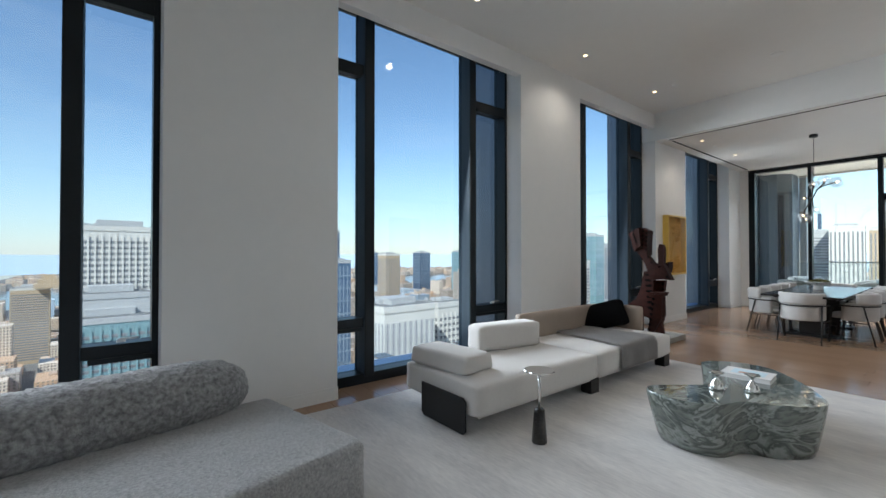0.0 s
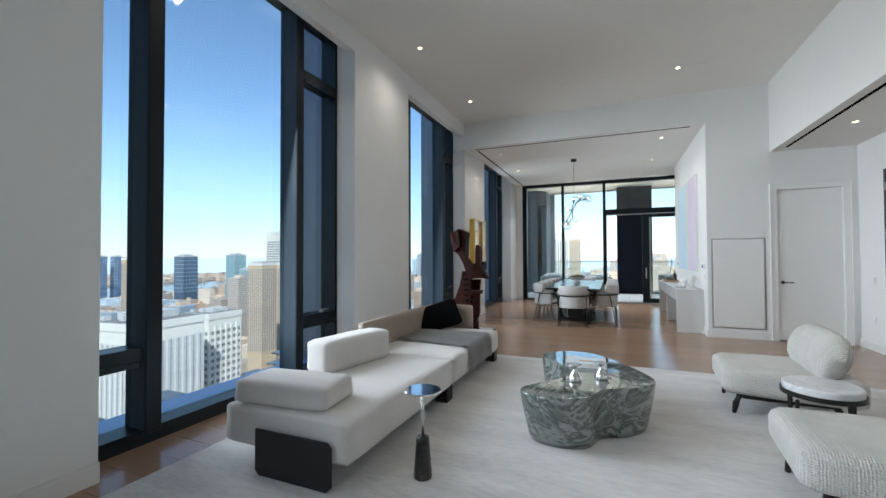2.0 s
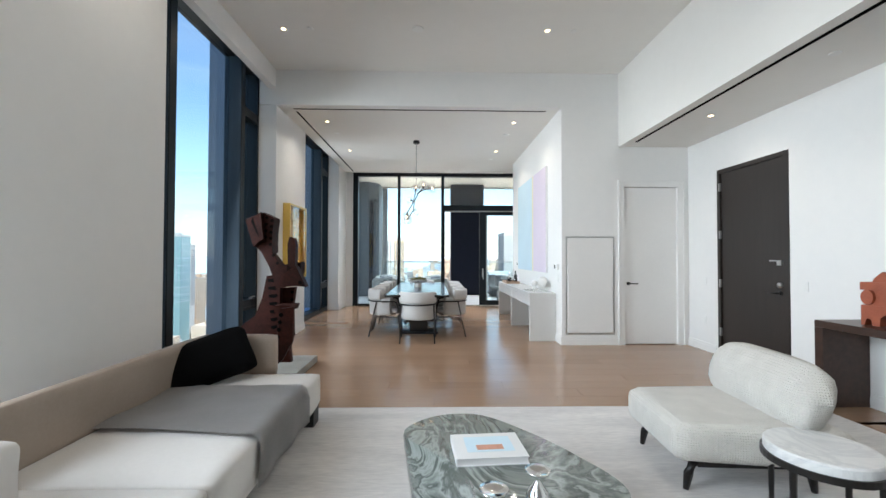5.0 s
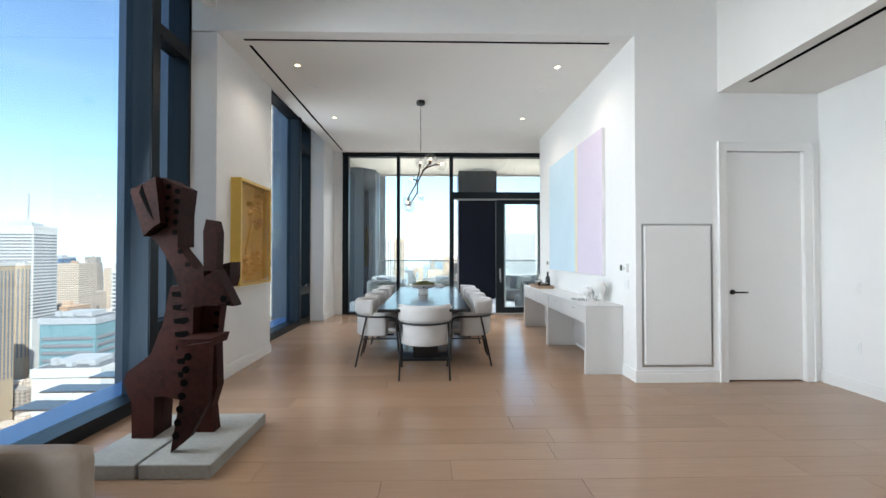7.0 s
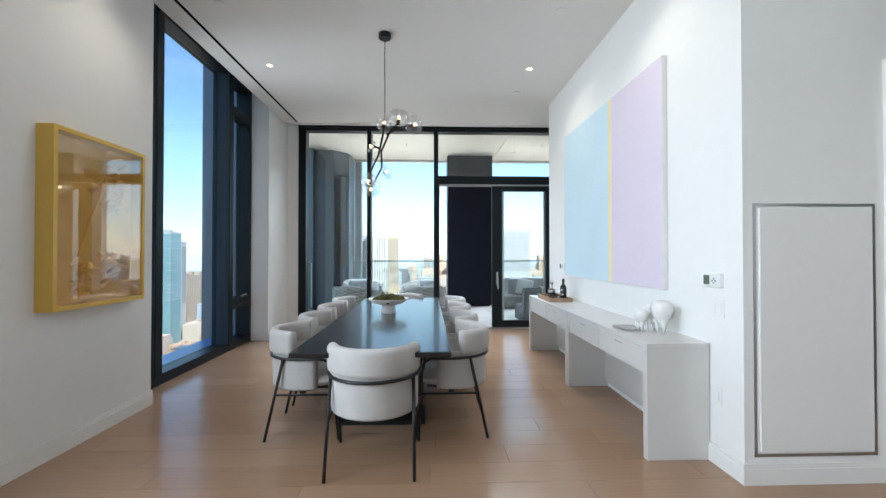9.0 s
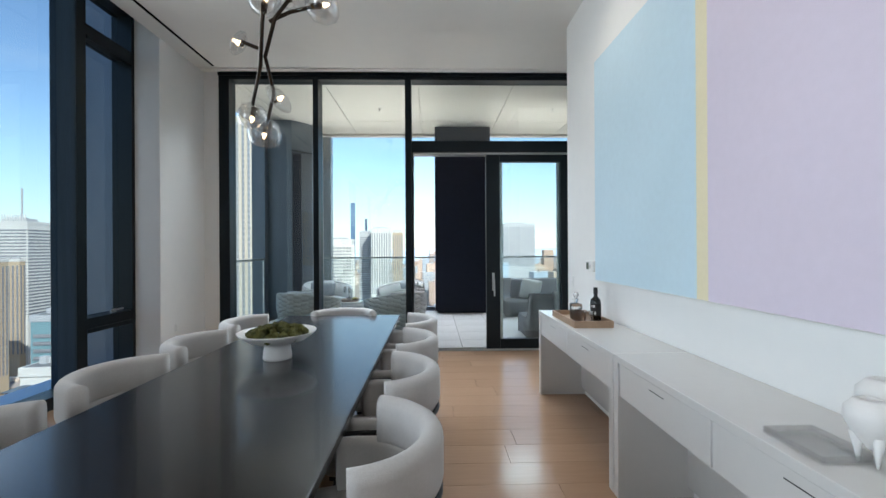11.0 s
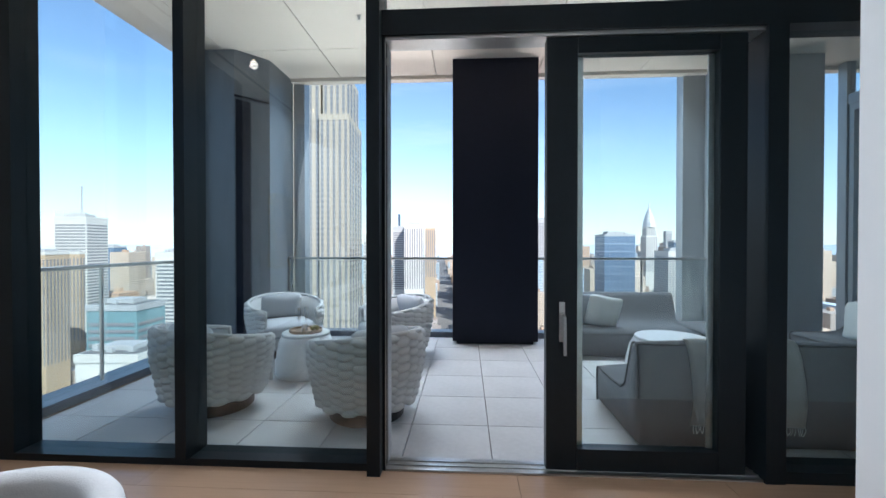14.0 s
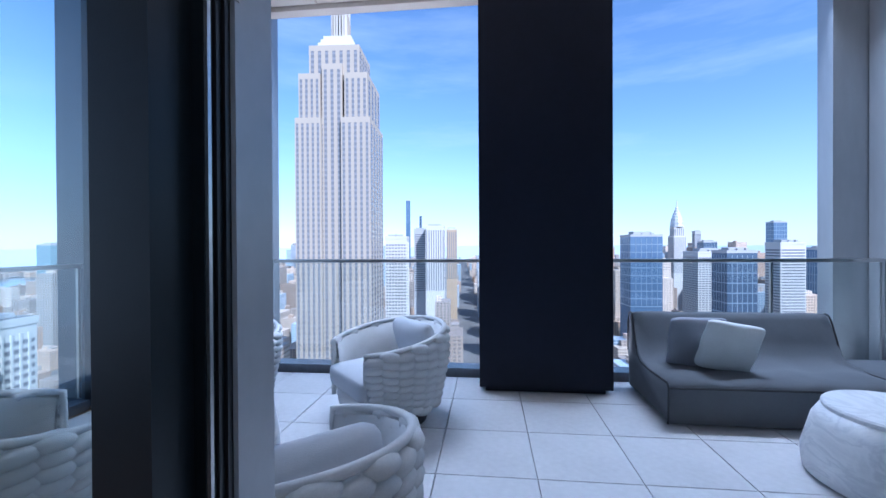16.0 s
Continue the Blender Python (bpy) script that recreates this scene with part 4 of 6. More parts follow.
# tall stone skyscraper with setbacks
LIME = material("limestone_tower", (0.47, 0.395, 0.31), 0.8, vary=0.1, scale=0.04)
root_wall = LIME
esb = thing("stepped_skyscraper", "tall limestone skyscraper with setbacks and a mast", "building", (-106, 284, GZ), math.degrees(TURN))
Z0 = -GZ


def wing(x0, x1, y0, y1, z1, k, z0=0.0):
    slab("wing", LIME, esb, x0, x1, y0, y1, z0, z1)
    dress(esb, x0, x1, y0, y1, max(z0, 40.0), z1, "piers", k, True)


wing(-26, -8, 0, 46, Z0 + 90, 5)
wing(6, 26, 0, 46, Z0 + 90, 5)
wing(-8, 6, 3.5, 43, Z0 + 128, 3)
wing(-24, -9, 2, 44, Z0 + 121, 4, Z0 + 90)
wing(8, 24, 2, 44, Z0 + 121, 4, Z0 + 90)
wing(-18, 17.5, 6, 40, Z0 + 142, 7, Z0 + 121)
for i, (r, z0, z1) in enumerate(((13, 142, 146), (11.5, 146, 149), (10, 149, 152), (5.5, 152, 178), (4.2, 178, 196), (2.2, 196, 204), (0.8, 204, 250))):
    slab("crown_step" if i < 3 else "mast_stage", FACE["white"], esb, -r, r, 23 - r, 23 + r, Z0 + z0, Z0 + z1)
for s in (-1, 1):
    for j in range(5):
        slab("mast_rib", LIME, esb, s * 5.7 - 0.4, s * 5.7 + 0.4, 18 + 2 * j, 18.8 + 2 * j, Z0 + 152, Z0 + 174 - 2 * j)
        slab("mast_rib", LIME, esb, -4.5 + 2 * j, -3.7 + 2 * j, 16.9, 17.4, Z0 + 152, Z0 + 176)
# needle tower with an arched metal crown
ndl = thing("needle_tower", "white brick tower with arched steel crown and needle", "building", (483, 1111, GZ), math.degrees(TURN))
root_wall = FACE["white"]
slab("wall", FACE["white"], ndl, -15, 15, 0, 30, 0, Z0 + 25)
dress(ndl, -15, 15, 0, 30, Z0 - 70, Z0 + 25, "piers", 6, False)
slab("wall_upper", FACE["white"], ndl, -12, 12, 3, 27, Z0 + 25, Z0 + 48)
dress(ndl, -12, 12, 3, 27, Z0 + 25, Z0 + 48, "piers", 5, False)
bm = bmesh.new()
for i, (r, z) in enumerate(((11, 48), (10.6, 56), (9.4, 64), (7.8, 72), (6.0, 79), (4.2, 86), (2.4, 93), (1.0, 100))):
    nxt = ((10.6, 56), (9.4, 64), (7.8, 72), (6.0, 79), (4.2, 86), (2.4, 93), (1.0, 100), (0.25, 116))[i]
    lathe(bm, [(r * 1.5, z), (r * 1.42, z + (nxt[1] - z) * 0.6), (nxt[0] * 1.45, nxt[1])], 12, (0, 15, Z0))
for v in bm.verts:
    q = turn_z(45) @ Vector((v.co.x, v.co.y - 15, 0))
    v.co.x, v.co.y = q.x, q.y + 15
part("crown", bm, material("pale_steel_crown", (0.66, 0.65, 0.62), 0.45, 0.2, vary=0.15, scale=0.1), ndl, "tiered steel crown and needle")
# Uneven ring wall for the far distance; haze is painted in and glows.
HAZE = bpy.data.materials.new("painted_haze_glow")
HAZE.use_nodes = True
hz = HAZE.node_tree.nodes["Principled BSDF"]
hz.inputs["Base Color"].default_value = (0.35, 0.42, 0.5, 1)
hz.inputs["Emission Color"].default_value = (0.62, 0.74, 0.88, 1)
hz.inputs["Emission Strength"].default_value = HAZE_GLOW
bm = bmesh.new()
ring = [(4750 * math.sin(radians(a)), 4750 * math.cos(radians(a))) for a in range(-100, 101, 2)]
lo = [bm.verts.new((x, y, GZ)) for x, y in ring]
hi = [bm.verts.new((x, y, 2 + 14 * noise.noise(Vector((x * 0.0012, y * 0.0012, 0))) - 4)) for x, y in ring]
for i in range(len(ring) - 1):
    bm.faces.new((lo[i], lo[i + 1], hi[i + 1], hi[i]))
setting("backdrop", bm, HAZE, "far hill backdrop with haze painted in as blue glow")


# ---- doors, panel and fittings in the walls ----
def lever_handle(parent, x, y, z, out, along):
    """A lever on a round rose; out: the way out of the door, along: the way the lever points."""
    o, a = Vector(out), Vector(along)
    p = Vector((x, y, z))
    h = part("door_handle", T([p, p + o * 0.012], 0.026, 16), DARKMETAL, parent, "black metal lever handle", True)
    part("lever", T([p + o * 0.012, p + o * 0.05, p + o * 0.055 + a * 0.015, p + o * 0.055 + a * 0.13], 0.009, 10), DARKMETAL, h, "", True)


wd = tagged(new("door_1"), "closed white painted interior door", kind="structure")
part("leaf", B(1.485, 2.315, ARCH + 0.02, ARCH + 0.065, 0.012, 2.455, bevel=0.003), TRIM, wd)
lever_handle(wd, 1.55, ARCH + 0.02, 0.95, (0, -1, 0), (1, 0, 0))
casing = boxes((1.395, 1.48, ARCH - 0.02, ARCH, 0, 2.46), (2.32, 2.41, ARCH - 0.02, ARCH, 0, 2.46), (1.395, 2.41, ARCH - 0.02, ARCH, 2.46, 2.55))
box(casing, 1.385, 1.40, ARCH - 0.032, ARCH - 0.0, 0, 2.56)
box(casing, 2.405, 2.42, ARCH - 0.032, ARCH - 0.0, 0, 2.56)
box(casing, 1.40, 2.405, ARCH - 0.032, ARCH - 0.0, 2.545, 2.56)
box(casing, 1.47, 1.485, ARCH - 0.012, ARCH + 0.2, 0, 2.46)
box(casing, 2.315, 2.33, ARCH - 0.012, ARCH + 0.2, 0, 2.46)
part("door_frame", casing, TRIM, wd)

fd = tagged(new("door_2"), "closed espresso-brown entrance door", kind="structure")
part("leaf", B(EAST + 0.01, EAST + 0.06, 6.225, 7.275, 0.012, 2.525, bevel=0.003), DOORWOOD, fd)
part("door_frame", boxes((EAST - 0.012, EAST + 0.1, 6.17, 6.225, 0, 2.58), (EAST - 0.012, EAST + 0.1, 7.275, 7.33, 0, 2.58), (EAST - 0.012, EAST + 0.1, 6.225, 7.275, 2.525, 2.58)), DOORWOOD, fd)
lever_handle(fd, EAST + 0.01, 6.31, 0.95, (-1, 0, 0), (0, 1, 0))
part("lock_rose", T([(EAST + 0.01, 6.31, 1.04), (EAST - 0.01, 6.31, 1.04)], 0.032, 16), STEEL, fd, "", True)
part("door_guard", boxes((EAST - 0.018, EAST + 0.01, 6.27, 6.33, 1.27, 1.33), (EAST - 0.03, EAST - 0.012, 6.31, 6.42, 1.315, 1.33)), STEEL, fd, "steel swing-bar door guard")
for z in (0.28, 0.95, 1.62, 2.28):
    part("hinge", boxes((EAST - 0.022, EAST + 0.002, 7.262, 7.285, z, z + 0.11)), STEEL, fd)

pn = thing("wall_panel", "flush white access panel in a shadow-gap frame", "panel", (0, 0, 0))
part("gap", boxes((0.56, 0.578, ARCH - 0.003, ARCH + 0.001, 0.16, 1.68), (1.307, 1.325, ARCH - 0.003, ARCH + 0.001, 0.16, 1.68), (0.578, 1.307, ARCH - 0.003, ARCH + 0.001, 1.662, 1.68), (0.578, 1.307, ARCH - 0.003, ARCH + 0.001, 0.16, 0.178)), STEEL, pn, "thin grey metal frame")
part("leaf", B(0.592, 1.293, ARCH - 0.016, ARCH - 0.0005, 0.192, 1.648, bevel=0.003), TRIM, pn)


def wall_plate(name, label, category, at, out, w, h, rockers=1):
    """A small fitting on a wall; out: x or y way out of the wall."""
    root = thing(name, label, category, at)
    def slab(a, b, z0, z1, d0, d1):
        if out[0]:
            return B(min(d0 * out[0], d1 * out[0]), max(d0 * out[0], d1 * out[0]), a, b, z0, z1, bevel=0.0015, seg=1)
        return B(a, b, min(d0 * out[1], d1 * out[1]), max(d0 * out[1], d1 * out[1]), z0, z1, bevel=0.0015, seg=1)
    part("plate", slab(-w / 2, w / 2, -h / 2, h / 2, 0, 0.006), PLASTIC, root)
    for k in range(rockers):
        c = (k - (rockers - 1) / 2) * w / rockers
        part("rocker", slab(c - 0.016, c + 0.016, -0.033, 0.033, 0.006, 0.011), PLASTIC, root)
    return root


wall_plate("light_switch", "white double light switch on the wall", "switch", (0.5, 8.215, 1.02), (-1, 0), 0.115, 0.115, 2)
wall_plate("light_switch", "white single light switch on the wall", "switch", (0.5, 11.80, 1.02), (-1, 0), 0.07, 0.115)
wall_plate("light_switch", "white light switch beside the entrance door", "switch", (EAST, 5.98, 1.05), (-1, 0), 0.07, 0.115)
wall_plate("light_switch", "white light switch on the entry wall", "switch", (EAST, 7.62, 1.02), (-1, 0), 0.07, 0.115)
wall_plate("power_outlet", "white power outlet low on the wall", "outlet", (EAST, 7.62, 0.45), (-1, 0), 0.07, 0.115)
wall_plate("power_outlet", "white power outlet low on the wall", "outlet", (0.5, 8.22, 0.45), (-1, 0), 0.07, 0.115)
wall_plate("power_outlet", "white power outlet in the window reveal", "outlet", (-4.06, 8.03, 0.43), (0, -1), 0.07, 0.115)
wall_plate("power_outlet", "white power outlet in the window reveal", "outlet", (-4.09, 3.98, 0.42), (0, -1), 0.07, 0.115)
wall_plate("power_outlet", "white power outlet on the dining wall", "outlet", (WX, 12.5, 0.46), (1, 0), 0.07, 0.115)
for y in (8.245, 11.285):
    th = thing("thermostat", "white wall thermostat with grey display", "thermostat", (0.5, y, 1.2))
    part("body", B(-0.028, 0, -0.085, 0.085, -0.045, 0.05, bevel=0.005), PLASTIC, th)
    part("display", B(-0.030, -0.028, 0.012, 0.068, -0.028, 0.035), material("lcd", (0.10, 0.12, 0.10), 0.2), th, "dark grey display")
    for a, z in ((-0.03, 0.012), (-0.03, -0.014), (-0.045, 0.0), (-0.015, 0.0)):
        part("button", B(-0.031, -0.028, a - 0.005, a + 0.005, z - 0.004, z + 0.004), DARKMETAL, th)


# ---- ceiling fittings ----
def downlight(x, y, z):
    root = thing("downlight", "round recessed ceiling downlight, switched on", "light", (x, y, z), group="ceiling downlights")
    part("trim_ring", L([(0.028, 0.0), (0.048, -0.004), (0.052, 0.0), (0.052, 0.004), (0.028, 0.004), (0.028, 0.0)], 20, close=False), PLASTIC, root)
    part("lens", L([(0.028, -0.0005), (0.028, 0.003)], 16), BULB, root, "warm glowing lens")


for x, y, z in ((-3.4, 2.65, CH), (-3.4, 4.74, CH), (-3.4, 6.85, CH), (-0.05, 6.8, CH), (-0.05, 4.74, CH), (-0.05, 2.65, CH), (-3.34, 8.78, DH),
                (-0.1, 8.76, DH), (-3.35, 10.72, DH), (-0.12, 10.7, DH), (1.89, 4.5, SH), (1.89, 6.57, SH), (1.89, 2.45, SH)):
    downlight(x, y, z)
for x, y, z, r in ((-1.7, 6.8, CH, 0.075), (-3.06, 6.82, CH, 0.04), (0.28, 6.8, CH, 0.04), (-3.33, 9.45, DH, 0.045), (-0.12, 9.45, DH, 0.055), (-0.13, 11.45, DH, 0.05), (1.9, 5.02, SH, 0.045)):
    root = thing("sprinkler_cover", "flat white round sprinkler cover on the ceiling", "sprinkler", (x, y, z))
    part("cap", L([(r, 0.0), (r, -0.006), (r * 0.9, -0.010)], 20), PLASTIC, root)


# ---- living room ----
rug = thing("rug", "large pale grey silk rug under the seating", "rug", (-0.87, 2.2, 0))
part("rug_body", B(-2.83, 2.84, -3.2, 3.16, 0.0, 0.014, bevel=0.005), RUG, rug)


def white_sofa():
    root = thing("sofa", "long low white two-module sofa with taupe back", "sofa", (-2.88, 3.4, 0.014))
    ox, oy = -2.88, 3.4
    for a, b in ((1.70, 3.38), (3.395, 5.04)):
        s = part("seat", C(0.99, b - a, 0.26, (-0.01, (a + b) / 2 - oy, 0.275), soft=0.30, puff=0.010, cuts=12, wrinkle=0.004), SOFA, root, "", True)
        part("base_trim", B(-0.44, 0.44, a - oy + 0.06, b - oy - 0.06, 0.13, 0.165), SOFA, s)
    part("back_panel", C(0.08, 1.86, 0.33, (-0.45, 0.74, 0.545), soft=0.6, cuts=6), TAUPE, root, "taupe leather back panel", True)
    part("side_panel", C(0.58, 0.08, 0.33, (-0.17, 1.64, 0.545), soft=0.6, cuts=6), TAUPE, root, "taupe leather side panel", True)
    bm = bmesh.new()
    for a, b, z0, z1 in ((-0.19, 0.39, 0.006, 0.29),):
        prism(bm, [(a, z1), (a, z0 + 0.03), (a + 0.03, z0), (b - 0.03, z0), (b, z0 + 0.03), (b, z1 - 0.03), (b - 0.03, z1), (a + 0.02, z1)], -1.735, -1.722, "y")
    part("end_bracket", bm, DARKMETAL, root, "black steel end bracket")
    for y in (-0.03, 1.6):
        for x in (0.36, -0.36):
            part("foot", B(x - 0.03, x + 0.09 if x > 0 else x + 0.03, y - 0.07, y + 0.07, 0.0, 0.14), DARKMETAL, root)
    return root


white_sofa()
b1 = thing("bolster", "firm white block bolster resting on the sofa", "cushion", (-3.18, 2.84, 0.42), -10)
part("cover", C(0.26, 0.80, 0.265, (0, 0, 0.135), soft=0.34, cuts=12, puff=0.006, wrinkle=0.004), SOFA, b1, "", True)
b2 = thing("bolster", "low white arm cushion on the sofa end", "cushion", (-2.99, 1.93, 0.42), 6)
bm = C(0.70, 0.36, 0.15, (0, 0, 0.075), soft=0.42, cuts=12, puff=0.006, wrinkle=0.003)
for v in bm.verts:      # it leans in towards its top
    v.co.y *= 1.04 - 0.9 * max(0.0, v.co.z - 0.03)
part("cover", bm, SOFA, b2, "", True)
pl = thing("throw_pillow", "black linen pillow leaning in the sofa corner", "pillow", (-3.16, 4.74, 0.41), 24)
part("cover", C(0.62, 0.36, 0.12, (0, 0, 0.175), soft=0.95, cuts=10, puff=0.045, wrinkle=0.012, turn=Matrix.Rotation(radians(62), 3, "X") @ Matrix.Rotation(radians(17), 3, "Z")), BLACKCLOTH, pl, "", True)

tw = thing("throw_blanket", "grey cashmere throw draped over the sofa seat", "throw", (-2.83, 4.12, 0.437))
bm = bmesh.new()
rows = []
for i in range(29):
    s = i / 28
    ring = []
    for j in range(15):
        u = j / 14
        along = s * 1.16
        if along < 0.86:
            x, z = -0.46 + along, 0.012 + 0.006 * math.sin(u * 9 + s * 6)
        elif along < 0.96:
            q = (along - 0.86) / 0.10 * math.pi / 2
            x, z = 0.40 + 0.055 * math.sin(q), 0.012 - 0.06 * (1 - math.cos(q))
        else:
            x, z = 0.457 + 0.010 * math.sin(u * 14), -0.05 - (along - 0.96)
        y = -0.30 + u * 0.74 + 0.06 * (1 - s) - 0.22 * s * (0.5 - u) * 0.4
        ring.append(bm.verts.new((x, y, z + 0.004 * noise.noise(Vector((x * 8, y * 8, 1))))))
    rows.append(ring)
for r0, r1 in zip(rows, rows[1:]):
    for j in range(14):
        bm.faces.new((r0[j], r0[j + 1], r1[j + 1], r1[j]))
bmesh.ops.solidify(bm, geom=list(bm.faces), thickness=0.007)
part("cloth", bm, THROW, tw, "", True)

dt = thing("drink_table", "slim chrome drink table on a black marble cone", "side table", (-2.085, 2.05, 0.014))
part("base", L([(0.056, 0.0), (0.058, 0.01), (0.040, 0.24), (0.036, 0.25)], 24), BLACKMARBLE, dt, "black marble cone", True)
part("pole", L([(0.011, 0.25), (0.011, 0.53)], 14), CHROME, dt, "", True)
part("top", L([(0.03, 0.524), (0.112, 0.53), (0.115, 0.536), (0.112, 0.541)], 32), CHROME, dt, "polished round top")

ct = thing("coffee_table", "curvy green marble block coffee table", "coffee table", (-1.18, 3.4, 0.014))
loop = smooth_loop([(-0.45, -0.60), (-0.22, -0.74), (0.02, -0.66), (0.13, -0.42), (0.34, -0.30), (0.50, -0.05), (0.38, 0.26), (0.19, 0.55), (-0.04, 0.77), (-0.31, 0.74), (-0.47, 0.50), (-0.21, 0.16), (-0.15, -0.14)], 7)
bm = bmesh.new()
levels = [(0.86, 0.0), (0.90, 0.06), (0.945, 0.18), (0.985, 0.30), (1.0, 0.362), (1.0, 0.374), (0.994, 0.379)]
rings = [[bm.verts.new((p.x * s, p.y * s, z)) for p in loop] for s, z in levels]
for lo_, hi_ in zip(rings, rings[1:]):
    for i in range(len(loop)):
        bm.faces.new((lo_[i], lo_[(i + 1) % len(loop)], hi_[(i + 1) % len(loop)], hi_[i]))
bm.faces.new(rings[0][::-1])
body = part("body", bm, GREEN, ct, "", True)
bm = bmesh.new()
prism(bm, [(p.x * 0.994, p.y * 0.994) for p in loop], 0.3795, 0.386)
part("top", bm, GREEN, ct, "polished green marble top")
bk = thing("book", "large art book with a coloured photo cover", "book", (-1.22, 3.68, 0.401), 4)
part("cover", boxes((-0.17, 0.17, -0.13, 0.13, 0.0, 0.004), (-0.17, 0.17, -0.13, 0.13, 0.032, 0.036), (-0.17, -0.166, -0.13, 0.13, 0.004, 0.032)), PAPER, bk)
part("pages", B(-0.163, 0.165, -0.125, 0.125, 0.004, 0.032), CANVAS, bk)
part("cover_photo", B(-0.11, 0.12, -0.07, 0.09, 0.036, 0.0368), BLUEPAINT, bk, "blue and orange cover photo")
part("cover_photo_glow", B(-0.06, 0.07, -0.05, 0.0, 0.0368, 0.0374), material("orange_print", (0.62, 0.30, 0.20), 0.5, vary=0.3, scale=20), bk)
for x, y, s in ((-1.27, 3.13, 1.0), (-1.08, 3.26, 0.95)):
    gb = thing("candle_holder", "small polished silver hourglass candle holder", "candle holder", (x, y, 0.400))
    part("stem", L([(0.052 * s, 0.0), (0.055 * s, 0.012), (0.040 * s, 0.05), (0.012 * s, 0.085), (0.008 * s, 0.10), (0.020 * s, 0.112), (0.050 * s, 0.124), (0.053 * s, 0.130), (0.040 * s, 0.127), (0.012, 0.118)], 28), CHROME, gb, "", True)


def lounge_chair(label, x, y, turn):
    """A low upholstered slipper chair that faces local -x: narrower in front, with a rolled back."""
    root = thing("lounge_chair", label, "armchair", (x, y, 0.014), turn, "woven lounge chairs")
    bm = C(0.94, 0.84, 0.225, (0.02, 0, 0.285), soft=0.62, cuts=12, puff=0.012)
    for v in bm.verts:
        v.co.y *= 0.86 + 0.22 * max(0.0, min(1.0, (v.co.x + 0.45) / 0.9))
    part("seat", bm, BOUCLE, root, "", True)
    bm = bmesh.new()
    # half-round rolled back, leaning out
    n_a, n_y = 14, 16
    rws = []
    for j in range(n_y + 1):
        t = j / n_y * 2 - 1
        k = (1 - abs(t) ** 4) ** 0.25 if abs(t) < 1 else 0.0
        ring = []
        for i in range(n_a):
            a = i / n_a * math.tau
            ring.append(bm.verts.new((0.285 + 0.13 * k * math.cos(a) + 0.04 * math.sin(a), t * 0.46, 0.545 + 0.205 * max(k, 0.0) * math.sin(a))))
        rws.append(ring)
    for r0, r1 in zip(rws, rws[1:]):
        for i in range(n_a):
            bm.faces.new((r0[i], r0[(i + 1) % n_a], r1[(i + 1) % n_a], r1[i]))
    bmesh.ops.remove_doubles(bm, verts=bm.verts, dist=0.0005)
    part("backrest", bm, BOUCLE, root, "", True)
    part("leg_frame", boxes((-0.30, 0.32, -0.31, -0.26, 0.135, 0.18), (-0.30, 0.32, 0.26, 0.31, 0.135, 0.18), (-0.02, 0.03, -0.26, 0.26, 0.135, 0.175)), BLACKWOOD, root, "ebonised wooden frame")
    for px, py in ((-0.36, -0.29), (-0.36, 0.29), (0.36, -0.29), (0.36, 0.29)):
        d = 0.05 if px < 0 else -0.05
        part("leg", T([(px + d, py, 0.175), (px + d * 0.3, py, 0.09), (px, py, 0.0)], [0.032, 0.026, 0.016], 8), BLACKWOOD, root, "", True)


lounge_chair("ivory woven slipper chair with rolled back beside a small table", 0.36, 4.30, -4)
lounge_chair("ivory woven slipper chair with rolled back on the rug edge", 0.36, 2.66, -5)

rt = thing("side_table", "round white marble side table on black wooden legs", "side table", (0.46, 3.69, 0.014))
part("top", L([(0.222, 0.345), (0.236, 0.352), (0.236, 0.392), (0.229, 0.40)], 40), WHITEMARBLE, rt, "white marble top")
part("ring", L([(0.241, 0.315), (0.248, 0.318), (0.248, 0.352), (0.238, 0.352), (0.228, 0.345), (0.228, 0.315), (0.241, 0.315)], 40, close=False), BLACKWOOD, rt, "black wooden rim")
for a in (20, 110, 200, 290):
    c, s = math.cos(radians(a)) * 0.231, math.sin(radians(a)) * 0.231
    part("leg", T([(c, s, 0.34), (c, s, 0.0)], [0.017, 0.012], 8), BLACKWOOD, rt)

gs = thing("boucle_sofa", "grey boucle sofa with a round bolster back", "sofa", (-2.50, -0.55, 0.014), 12)
bm = C(1.08, 2.2, 0.36, (0.08, -0.03, 0.225), soft=0.22, cuts=56, puff=0.02, wrinkle=0.006)
for v in bm.verts:
    v.co += noise.noise_vector(v.co * 75) * 0.004
part("seat", bm, GREYBOUCLE, gs, "", True)
bm = bmesh.new()
rr_ = []
for j in range(141):
    t = j / 140 * 2 - 1
    k = (1 - abs(t) ** 7) ** 0.4 if abs(t) < 1 else 0.0
    rr_.append([bm.verts.new((-0.50 + 0.235 * k * math.cos(i / 90 * math.tau), -0.17 + t * 1.09, 0.53 + 0.205 * k * math.sin(i / 90 * math.tau))) for i in range(90)])
for r0, r1 in zip(rr_, rr_[1:]):
    for i in range(90):
        bm.faces.new((r0[i], r0[(i + 1) % 90], r1[(i + 1) % 90], r1[i]))
bmesh.ops.remove_doubles(bm, verts=bm.verts, dist=0.0005)
for v in bm.verts:
    v.co += noise.noise_vector(v.co * 26) * 0.010 + noise.noise_vector(v.co * 60) * 0.009
part("backrest", bm, SHAG, gs, "", True)
for x, y in ((-0.35, -1.0), (0.5, -1.0), (-0.35, 0.9), (0.5, 0.9)):
    part("foot", L([(0.03, 0.0), (0.035, 0.06)], 12, (x, y, 0)), BLACKWOOD, gs)

